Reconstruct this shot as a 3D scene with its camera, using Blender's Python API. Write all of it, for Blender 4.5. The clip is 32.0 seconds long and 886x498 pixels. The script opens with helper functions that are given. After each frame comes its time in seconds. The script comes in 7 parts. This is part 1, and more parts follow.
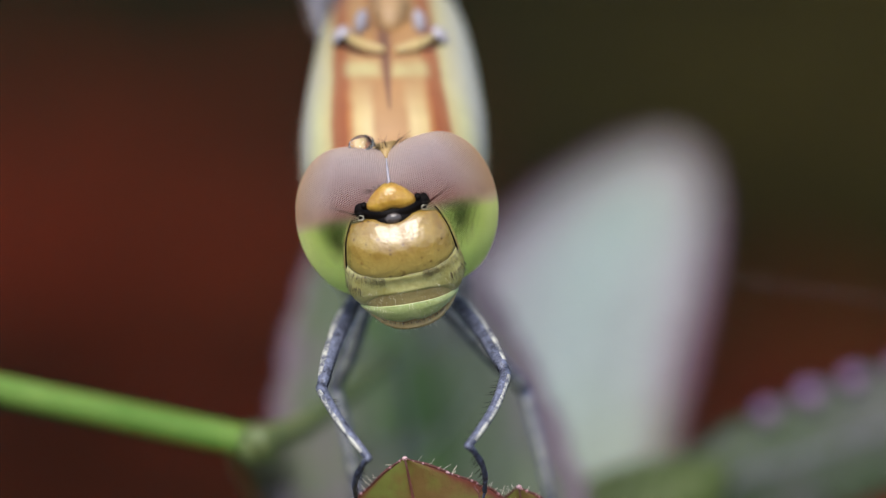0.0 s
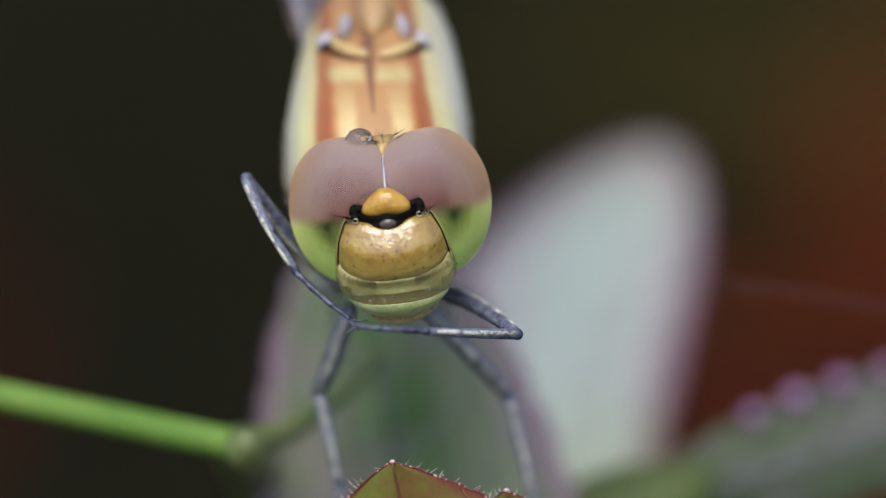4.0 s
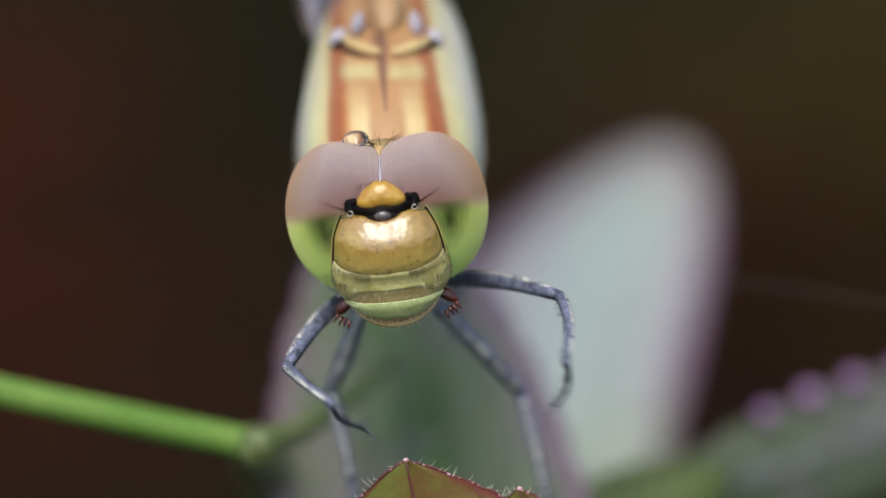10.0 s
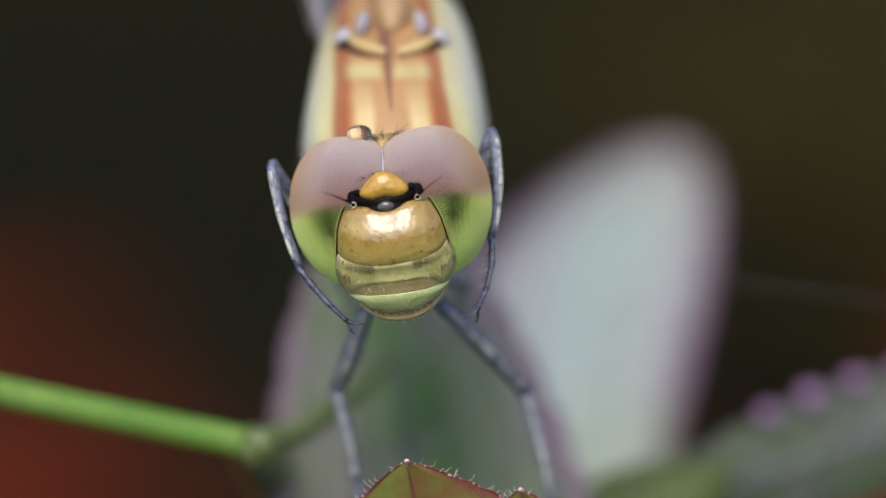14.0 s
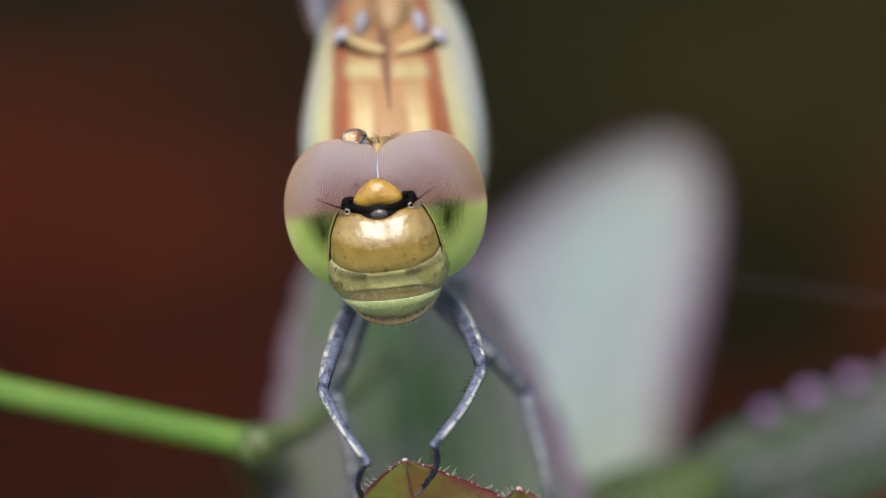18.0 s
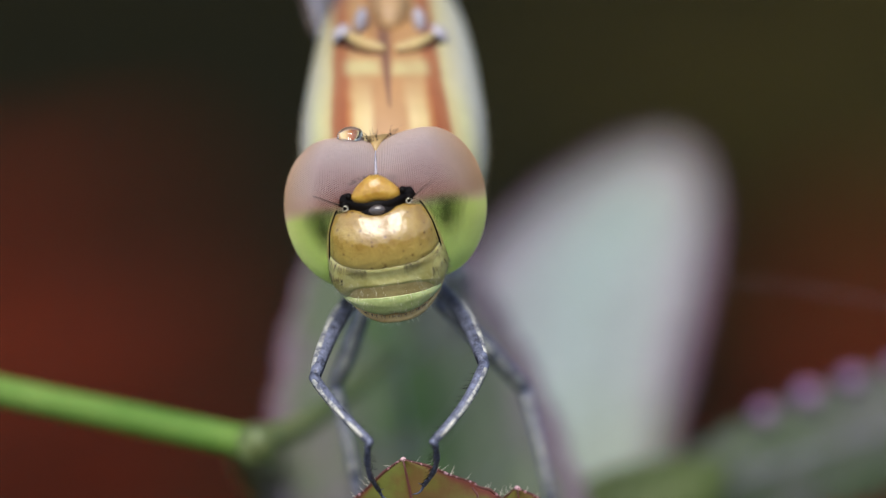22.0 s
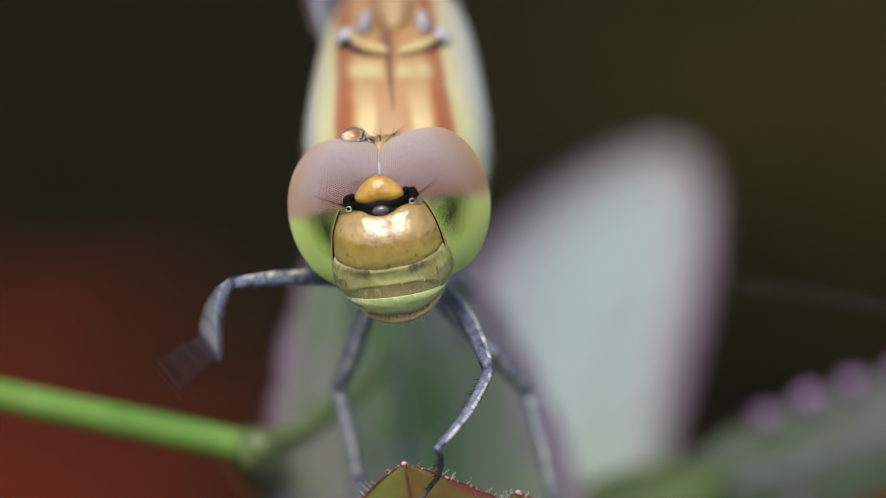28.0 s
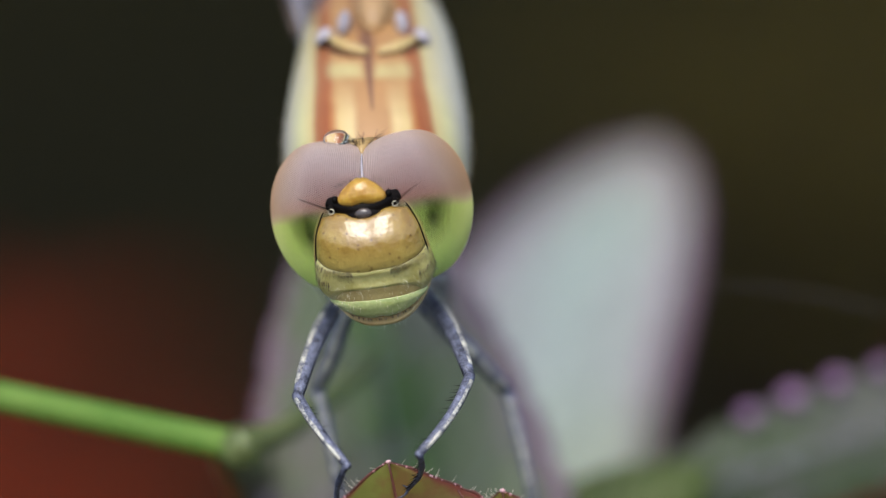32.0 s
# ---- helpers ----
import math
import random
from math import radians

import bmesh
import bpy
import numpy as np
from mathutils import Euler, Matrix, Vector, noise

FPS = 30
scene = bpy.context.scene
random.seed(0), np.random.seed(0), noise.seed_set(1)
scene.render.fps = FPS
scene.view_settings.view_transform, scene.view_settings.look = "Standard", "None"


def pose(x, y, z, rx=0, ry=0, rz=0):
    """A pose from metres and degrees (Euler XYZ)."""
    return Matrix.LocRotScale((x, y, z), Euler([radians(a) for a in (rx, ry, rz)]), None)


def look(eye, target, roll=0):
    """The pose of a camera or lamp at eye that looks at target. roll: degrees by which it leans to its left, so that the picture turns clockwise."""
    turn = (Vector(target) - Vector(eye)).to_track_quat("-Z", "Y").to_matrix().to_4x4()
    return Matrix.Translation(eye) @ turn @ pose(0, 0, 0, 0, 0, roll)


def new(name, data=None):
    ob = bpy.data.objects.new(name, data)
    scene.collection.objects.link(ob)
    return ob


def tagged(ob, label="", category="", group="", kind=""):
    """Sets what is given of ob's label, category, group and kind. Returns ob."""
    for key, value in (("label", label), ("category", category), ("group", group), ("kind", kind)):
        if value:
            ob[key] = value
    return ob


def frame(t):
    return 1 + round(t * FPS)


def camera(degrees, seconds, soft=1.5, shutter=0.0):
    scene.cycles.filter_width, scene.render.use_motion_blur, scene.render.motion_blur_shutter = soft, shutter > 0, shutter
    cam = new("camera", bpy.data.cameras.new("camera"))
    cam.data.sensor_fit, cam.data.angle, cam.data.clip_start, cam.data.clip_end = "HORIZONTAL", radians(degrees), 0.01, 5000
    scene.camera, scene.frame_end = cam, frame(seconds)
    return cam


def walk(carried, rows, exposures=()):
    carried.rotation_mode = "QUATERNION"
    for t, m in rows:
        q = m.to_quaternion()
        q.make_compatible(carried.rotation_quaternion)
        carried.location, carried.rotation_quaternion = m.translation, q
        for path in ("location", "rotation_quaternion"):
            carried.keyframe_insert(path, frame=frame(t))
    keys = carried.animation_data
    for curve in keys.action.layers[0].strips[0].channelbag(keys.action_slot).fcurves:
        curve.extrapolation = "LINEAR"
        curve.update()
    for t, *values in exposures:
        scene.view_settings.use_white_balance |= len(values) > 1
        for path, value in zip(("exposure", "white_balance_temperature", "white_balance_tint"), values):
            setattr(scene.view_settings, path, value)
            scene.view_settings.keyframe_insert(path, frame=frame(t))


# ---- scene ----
cam = camera(6.283, 32.0, 1.0, 0.5)
cam.data.dof.use_dof = True
cam.data.dof.focus_distance = 0.2497
cam.data.dof.aperture_fstop = 23.0
scene.view_settings.exposure = 0.55
BASE = look((0, -0.2349, 0.4355), (0, 0, 0.35))
PATH = [
    (0, BASE @ pose(0, 0, 0, 0.0000, 0.0000, 0)),
    (0.5, BASE @ pose(0, 0, 0, 0.0184, 0.0184, 0)),
    (1, BASE @ pose(0, 0, 0, 0.0184, 0.0064, 0)),
    (1.5, BASE @ pose(0, 0, 0, 0.0184, -0.0305, 0)),
    (2, BASE @ pose(0, 0, 0, 0.0305, -0.0674, 0)),
    (2.5, BASE @ pose(0, 0, 0, 0.0674, -0.1167, 0)),
    (3, BASE @ pose(0, 0, 0, -0.0124, -0.0614, 0)),
    (3.5, BASE @ pose(0, 0, 0, 0.0245, -0.0983, 0)),
    (5.5, BASE @ pose(0, 0, 0, 0.0184, -0.0369, 0)),
    (6, BASE @ pose(0, 0, 0, 0.0429, -0.0674, 0)),
    (6.5, BASE @ pose(0, 0, 0, 0.0369, -0.0738, 0)),
    (7, BASE @ pose(0, 0, 0, 0.0369, -0.0429, 0)),
    (7.5, BASE @ pose(0, 0, 0, 0.0369, -0.0184, 0)),
    (8, BASE @ pose(0, 0, 0, 0.0120, -0.0184, 0)),
    (8.5, BASE @ pose(0, 0, 0, 0.0060, -0.0184, 0)),
    (9, BASE @ pose(0, 0, 0, 0.0184, 0.0000, 0)),
    (9.5, BASE @ pose(0, 0, 0, 0.0184, 0.0124, 0)),
    (10, BASE @ pose(0, 0, 0, 0.0120, 0.0064, 0)),
    (10.5, BASE @ pose(0, 0, 0, 0.0120, 0.0124, 0)),
    (11, BASE @ pose(0, 0, 0, 0.0184, 0.0000, 0)),
    (11.5, BASE @ pose(0, 0, 0, 0.0184, 0.0000, 0)),
    (12, BASE @ pose(0, 0, 0, 0.0245, 0.0000, 0)),
    (12.5, BASE @ pose(0, 0, 0, 0.0245, 0.0000, 0)),
    (13, BASE @ pose(0, 0, 0, 0.0184, 0.0184, 0)),
    (13.5, BASE @ pose(0, 0, 0, 0.0245, 0.0124, 0)),
    (14, BASE @ pose(0, 0, 0, 0.0184, 0.0124, 0)),
    (14.5, BASE @ pose(0, 0, 0, 0.0184, 0.0124, 0)),
    (16.5, BASE @ pose(0, 0, 0, 0.0120, 0.0124, 0)),
    (17, BASE @ pose(0, 0, 0, 0.0120, 0.0000, 0)),
    (17.5, BASE @ pose(0, 0, 0, 0.0120, 0.0000, 0)),
    (18, BASE @ pose(0, 0, 0, 0.0120, 0.0000, 0)),
    (18.5, BASE @ pose(0, 0, 0, 0.0184, -0.0060, 0)),
    (19, BASE @ pose(0, 0, 0, 0.0184, 0.0000, 0)),
    (19.5, BASE @ pose(0, 0, 0, 0.0120, 0.0000, 0)),
    (20, BASE @ pose(0, 0, 0, 0.0120, -0.0120, 0)),
    (20.5, BASE @ pose(0, 0, 0, 0.0060, -0.0184, 0)),
    (21, BASE @ pose(0, 0, 0, 0.0060, -0.0245, 0)),
    (21.5, BASE @ pose(0, 0, 0, 0.0120, 0.0000, 0)),
    (22, BASE @ pose(0, 0, 0, 0.0060, -0.0120, 0)),
    (22.5, BASE @ pose(0, 0, 0, 0.0000, -0.0245, 0)),
    (23, BASE @ pose(0, 0, 0, -0.0064, -0.0060, 0)),
    (23.5, BASE @ pose(0, 0, 0, -0.0064, -0.0429, 0)),
    (24, BASE @ pose(0, 0, 0, 0.0184, -0.0369, 0)),
    (24.5, BASE @ pose(0, 0, 0, 0.0245, -0.0305, 0)),
    (25, BASE @ pose(0, 0, 0, 0.0305, -0.0184, 0)),
    (25.5, BASE @ pose(0, 0, 0, 0.0245, -0.0060, 0)),
    (27.5, BASE @ pose(0, 0, 0, 0.0305, -0.0120, 0)),
    (28, BASE @ pose(0, 0, 0, 0.0369, -0.0060, 0)),
    (28.5, BASE @ pose(0, 0, 0, 0.0369, 0.0064, 0)),
    (29, BASE @ pose(0, 0, 0, 0.0305, 0.0064, 0)),
    (29.5, BASE @ pose(0, 0, 0, 0.0305, 0.0000, 0)),
    (30, BASE @ pose(0, 0, 0, 0.0369, 0.0000, 0)),
    (30.5, BASE @ pose(0, 0, 0, 0.0369, -0.0429, 0)),
    (31, BASE @ pose(0, 0, 0, 0.0489, -0.1043, 0)),
    (31.5, BASE @ pose(0, 0, 0, 0.0489, -0.1043, 0)),
    (32, BASE @ pose(0, 0, 0, 0.0245, -0.1167, 0)),
]
walk(cam, PATH)

# ---- world and light ----
world = bpy.data.worlds.new("world")
scene.world = world
world.use_nodes = True
wn = world.node_tree.nodes
sky = wn.new("ShaderNodeTexSky")
sky.sky_type, sky.sun_disc = "NISHITA", False
sky.sun_elevation, sky.sun_rotation = radians(58), radians(195)
sky.dust_density, sky.ozone_density = 2.0, 1.0
world.node_tree.links.new(sky.outputs[0], wn["Background"].inputs[0])
wn["Background"].inputs[1].default_value = 0.14
sun = new("sun", bpy.data.lights.new("sun", "SUN"))
sun.data.energy, sun.data.angle, sun.data.color = 2.0, radians(34), (1.0, 0.97, 0.93)
sun.matrix_world = look((-0.4, -1.6, 2.9), (0, 0, 0.3))

# ---- site frame: x across, y up along the view, z towards the lens, in millimetres ----
MM = 0.001
SITE = look((0, -0.2349, 0.4355), (0, 0, 0.35))
SITE.translation = Vector((0, 0, 0.35))


def site(x, y, z):
    return SITE @ Vector((x * MM, y * MM, z * MM))


# ---- materials ----
def material(name, rough=0.5, spec=0.5, coat=0.0):
    m = bpy.data.materials.new(name)
    m.use_nodes = True
    b = m.node_tree.nodes["Principled BSDF"]
    b.inputs["Roughness"].default_value = rough
    b.inputs["Specular IOR Level"].default_value = spec
    b.inputs["Coat Weight"].default_value = coat
    b.inputs["Coat Roughness"].default_value = 0.12
    return m, m.node_tree.nodes, m.node_tree.links, b


def maths(nt, ln, op, a, b=None, clamp=False):
    n = nt.new("ShaderNodeMath")
    n.operation, n.use_clamp = op, clamp
    for i, v in enumerate((a, b)):
        if v is None:
            continue
        if isinstance(v, (int, float)):
            n.inputs[i].default_value = v
        else:
            ln.new(v, n.inputs[i])
    return n.outputs[0]


def ramp(nt, ln, fac, stops, mode="LINEAR"):
    n = nt.new("ShaderNodeValToRGB")
    n.color_ramp.interpolation = mode
    el = n.color_ramp.elements
    while len(el) < len(stops):
        el.new(0.5)
    for e, (p, c) in zip(el, stops):
        e.position, e.color = p, (*c, 1)
    ln.new(fac, n.inputs[0])
    return n.outputs[0]


def mix(nt, ln, fac, a, b, mode="MIX"):
    n = nt.new("ShaderNodeMixRGB")
    n.blend_type = mode
    for i, v in enumerate((fac, a, b)):
        if isinstance(v, (int, float)):
            n.inputs[i].default_value = v
        elif isinstance(v, tuple):
            n.inputs[i].default_value = (*v, 1)
        else:
            ln.new(v, n.inputs[i])
    return n.outputs[0]


def noise_tex(nt, ln, scale, detail=3.0, rough=0.55, coords=None):
    if coords is None:
        coords = nt.new("ShaderNodeTexCoord").outputs["Object"]
    n = nt.new("ShaderNodeTexNoise")
    n.inputs["Scale"].default_value = scale
    n.inputs["Detail"].default_value = detail
    n.inputs["Roughness"].default_value = rough
    ln.new(coords, n.inputs["Vector"])
    return n.outputs["Fac"]


def bump(nt, ln, bsdf, height, strength, distance):
    n = nt.new("ShaderNodeBump")
    n.inputs["Strength"].default_value = strength
    n.inputs["Distance"].default_value = distance
    ln.new(height, n.inputs["Height"])
    ln.new(n.outputs[0], bsdf.inputs["Normal"])
    ln.new(n.outputs[0], bsdf.inputs["Coat Normal"])


def mottled(name, dark, light, scale, rough=0.5, spec=0.5, coat=0.0, relief=0.3, depth=2e-5, fine=6.0, through_light=0.0, lo=0.35, hi=0.65):
    """Two colours mixed by coarse and fine noise, with a little relief; scale is in cells per metre."""
    m, nt, ln, b = material(name, rough, spec, coat)
    n1 = noise_tex(nt, ln, scale)
    n2 = noise_tex(nt, ln, scale * fine, 2)
    f = maths(nt, ln, "ADD", maths(nt, ln, "MULTIPLY", n1, 0.65), maths(nt, ln, "MULTIPLY", n2, 0.35))
    col = ramp(nt, ln, f, [(lo, dark), (hi, light)])
    ln.new(col, b.inputs["Base Color"])
    bump(nt, ln, b, n2, relief, depth)
    if through_light:
        b.inputs["Subsurface Weight"].default_value = through_light
        b.inputs["Subsurface Radius"].default_value = (3e-4, 2e-4, 1e-4)
    return m


def object_xyz(nt, ln):
    s = nt.new("ShaderNodeSeparateXYZ")
    ln.new(nt.new("ShaderNodeTexCoord").outputs["Object"], s.inputs[0])
    return s.outputs


def frons_material():
    """Golden tan, glossy and finely hammered, with small brown pits."""
    m, nt, ln, b = material("frons", 0.38, 0.55, 1.0)
    n1, n2, n3 = noise_tex(nt, ln, 600), noise_tex(nt, ln, 4200, 2), noise_tex(nt, ln, 12000, 2)
    col = ramp(nt, ln, maths(nt, ln, "ADD", maths(nt, ln, "MULTIPLY", n1, 0.7), maths(nt, ln, "MULTIPLY", n2, 0.3)), [(0.36, (0.28, 0.155, 0.024)), (0.64, (0.44, 0.30, 0.065))])
    low = ramp(nt, ln, maths(nt, ln, "DIVIDE", maths(nt, ln, "ADD", object_xyz(nt, ln)[1], 0.0008), 0.0010, True), [(0.0, (0.9, 0.9, 0.9)), (1.0, (0, 0, 0))])
    col = mix(nt, ln, low, col, (0.46, 0.37, 0.11))
    v = nt.new("ShaderNodeTexVoronoi")
    v.inputs["Scale"].default_value = 4200
    ln.new(nt.new("ShaderNodeTexCoord").outputs["Object"], v.inputs["Vector"])
    pits = ramp(nt, ln, v.outputs["Distance"], [(0.13, (0.34, 0.22, 0.10)), (0.27, (1, 1, 1))])
    col = mix(nt, ln, 0.8, col, pits, "MULTIPLY")
    ln.new(col, b.inputs["Base Color"])
    b.inputs["Coat Roughness"].default_value = 0.29
    b.inputs["Coat IOR"].default_value = 1.65
    soft = noise_tex(nt, ln, 1900, 3)
    bump(nt, ln, b, maths(nt, ln, "ADD", maths(nt, ln, "ADD", n2, maths(nt, ln, "MULTIPLY", n3, 0.26)), soft), 0.5, 6e-5)
    return m


FRONS = frons_material()
CLYPEUS = mottled("clypeus", (0.37, 0.32, 0.09), (0.54, 0.51, 0.22), 1200, 0.36, 0.5, 0.35, 0.5, 4e-5, 5, 0.15)
ANTECLYPEUS = mottled("anteclypeus", (0.36, 0.27, 0.10), (0.50, 0.41, 0.18), 1200, 0.4, 0.5, 0.2, 0.3, 2e-5, 9, 0.15)
LABRUM = mottled("labrum", (0.32, 0.38, 0.13), (0.50, 0.55, 0.25), 1000, 0.4, 0.45, 0.2, 0.3, 2e-5, 9, 0.15)
MANDIBLE = mottled("mandible", (0.02, 0.007, 0.006), (0.14, 0.028, 0.018), 3500, 0.3, 0.5, 0.4)
MOUTH = mottled("mouth", (0.03, 0.012, 0.006), (0.10, 0.03, 0.012), 2500, 0.4)
LABIUM = mottled("labium", (0.47, 0.31, 0.12), (0.62, 0.47, 0.23), 1000, 0.55, 0.4, 0.0, 0.3, 2e-5, 9, 0.15)
VERTEX = mottled("vertex", (0.34, 0.15, 0.02), (0.56, 0.34, 0.05), 1100, 0.36, 0.5, 0.4, 0.7, 5e-5, 5, 0.1)
BLACK = mottled("black", (0.003, 0.002, 0.002), (0.008, 0.006, 0.005), 2500, 0.5, 0.08, 0.0, 0.3)
OCELLUS = mottled("ocellus", (0.05, 0.04, 0.036), (0.11, 0.09, 0.085), 4000, 0.22, 0.5, 0.3, 0.0)
HAIR_DARK = mottled("dark_hair", (0.02, 0.012, 0.008), (0.06, 0.035, 0.02), 3000, 0.45)
HAIR_PALE = mottled("pale_hair", (0.55, 0.48, 0.34), (0.75, 0.7, 0.55), 3000, 0.4)
OCCIPUT = mottled("occiput", (0.35, 0.22, 0.08), (0.5, 0.34, 0.14), 1500, 0.35)


def leg_material(name, dark, light):
    """Mottled blue-grey on the outer side, nearly black on the inner side."""
    m, nt, ln, b = material(name, 0.42, 0.4, 0.05)
    n1, n2 = noise_tex(nt, ln, 3200), noise_tex(nt, ln, 12800, 2)
    f = maths(nt, ln, "ADD", maths(nt, ln, "MULTIPLY", n1, 0.65), maths(nt, ln, "MULTIPLY", n2, 0.35))
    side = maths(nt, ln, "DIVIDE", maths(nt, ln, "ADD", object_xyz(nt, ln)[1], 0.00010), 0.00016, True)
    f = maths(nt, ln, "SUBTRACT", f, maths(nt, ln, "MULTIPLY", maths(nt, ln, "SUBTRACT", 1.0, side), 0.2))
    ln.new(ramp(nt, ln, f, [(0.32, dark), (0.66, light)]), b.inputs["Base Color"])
    bump(nt, ln, b, n2, 0.6, 4e-5)
    return m


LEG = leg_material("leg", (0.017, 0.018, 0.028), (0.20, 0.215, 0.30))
LEG_DARK = mottled("leg_dark", (0.013, 0.014, 0.022), (0.15, 0.165, 0.25), 3200, 0.4, 0.4, 0.05, 0.6, 4e-5, 4, 0, 0.38, 0.70)
LEG_PALE = mottled("leg_pale", (0.11, 0.115, 0.14), (0.56, 0.54, 0.46), 2200, 0.45, 0.4, 0.05, 0.5, 3e-5, 4, 0, 0.40, 0.60)
RIDGE = mottled("ridge", (0.42, 0.28, 0.11), (0.56, 0.42, 0.18), 700, 0.5)
SCLERITE = mottled("wing_sclerite", (0.24, 0.22, 0.26), (0.44, 0.40, 0.42), 700, 0.4)
ABDOMEN = mottled("abdomen", (0.30, 0.13, 0.03), (0.5, 0.27, 0.08), 500, 0.4, 0.5, 0.2)
STEM = mottled("stem", (0.085, 0.180, 0.024), (0.145, 0.245, 0.046), 500, 0.65, 0.25, 0.0, 0.3, 3e-5, 8, 0.1)
PETIOLE = mottled("petiole", (0.085, 0.125, 0.036), (0.16, 0.185, 0.066), 300, 0.45)
VEIN_MAUVE = mottled("mauve_vein", (0.10, 0.105, 0.11), (0.19, 0.18, 0.22), 400, 0.5)
EDGE_MAUVE = mottled("mauve_leaf_edge", (0.16, 0.075, 0.165), (0.29, 0.155, 0.30), 500, 0.45)
EDGE = mottled("leaf_edge", (0.10, 0.06, 0.10), (0.20, 0.12, 0.19), 500, 0.45)
GLAND_PALE = mottled("pale_gland", (0.50, 0.26, 0.28), (0.68, 0.44, 0.45), 3000, 0.3)
GLAND = mottled("gland", (0.35, 0.12, 0.13), (0.6, 0.35, 0.36), 3000, 0.3)
VEIN_MINT = mottled("mint_vein", (0.5, 0.56, 0.5), (0.6, 0.66, 0.6), 300, 0.5)
VEIN_RED = mottled("red_vein", (0.07, 0.02, 0.014), (0.14, 0.04, 0.028), 1200, 0.5)
STALK = mottled("dark_stalk", (0.014, 0.007, 0.005), (0.03, 0.014, 0.009), 200, 0.6, 0.1)
SCUTUM = mottled("scutum", (0.34, 0.20, 0.09), (0.47, 0.30, 0.14), 500, 0.4)
VEIN_PALE = mottled("pale_vein", (0.10, 0.13, 0.09), (0.17, 0.19, 0.16), 700, 0.5)


def eye_zone(nt, ln, x, y, z):
    """0 in the green lower half of an eye, 1 in the brown upper half, with an uneven border."""
    n = noise_tex(nt, ln, 350)
    edge = maths(nt, ln, "SUBTRACT", y, maths(nt, ln, "MULTIPLY", z, 0.45))
    edge = maths(nt, ln, "ADD", edge, maths(nt, ln, "MULTIPLY", maths(nt, ln, "SUBTRACT", n, 0.5), 0.0004))
    return maths(nt, ln, "DIVIDE", maths(nt, ln, "ADD", edge, 0.00052), 0.0014, True)


def eye_material():
    """Walls between the facets: pinkish brown above, green below, browner towards the back of the head."""
    m, nt, ln, b = material("compound_eye", 0.5, 0.25, 0.0)
    x, y, z = object_xyz(nt, ln)
    fac = eye_zone(nt, ln, x, y, z)
    base = ramp(nt, ln, fac, [(0.25, (0.78, 0.92, 0.32)), (0.45, (0.80, 0.74, 0.46)), (0.62, (0.88, 0.70, 0.61)), (1.0, (0.89, 0.77, 0.72))])
    rim = ramp(nt, ln, maths(nt, ln, "DIVIDE", maths(nt, ln, "ADD", maths(nt, ln, "ABSOLUTE", x), maths(nt, ln, "MULTIPLY", z, -0.3)), 0.0034, True),
               [(0.46, (0, 0, 0)), (0.84, (1, 1, 1))])
    base = mix(nt, ln, maths(nt, ln, "MULTIPLY", maths(nt, ln, "MULTIPLY", rim, 0.92), ramp(nt, ln, fac, [(0.3, (0.25, 0.25, 0.25)), (0.6, (1, 1, 1))])), base, (0.60, 0.42, 0.27))
    back = maths(nt, ln, "DIVIDE", maths(nt, ln, "SUBTRACT", 0.0015, maths(nt, ln, "ADD", maths(nt, ln, "MULTIPLY", z, 0.89), maths(nt, ln, "MULTIPLY", y, 0.45))), 0.0020, True)
    back = maths(nt, ln, "MULTIPLY", back, ramp(nt, ln, fac, [(0.5, (0, 0, 0)), (0.8, (0.85, 0.85, 0.85))]))
    base = mix(nt, ln, back, base, (0.68, 0.45, 0.27))
    base = mix(nt, ln, 0.25, base, mix(nt, ln, noise_tex(nt, ln, 9000, 2), (0.6, 0.6, 0.6), (1.1, 1.1, 1.1)), "MULTIPLY")
    ln.new(base, b.inputs["Base Color"])
    return m


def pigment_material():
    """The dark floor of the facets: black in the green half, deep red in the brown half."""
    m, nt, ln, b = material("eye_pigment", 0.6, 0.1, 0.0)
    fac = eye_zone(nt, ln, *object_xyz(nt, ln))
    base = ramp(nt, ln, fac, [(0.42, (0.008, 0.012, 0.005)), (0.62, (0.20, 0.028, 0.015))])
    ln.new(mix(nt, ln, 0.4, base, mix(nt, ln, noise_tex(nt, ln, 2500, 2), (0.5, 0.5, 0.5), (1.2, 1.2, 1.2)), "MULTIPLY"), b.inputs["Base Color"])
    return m


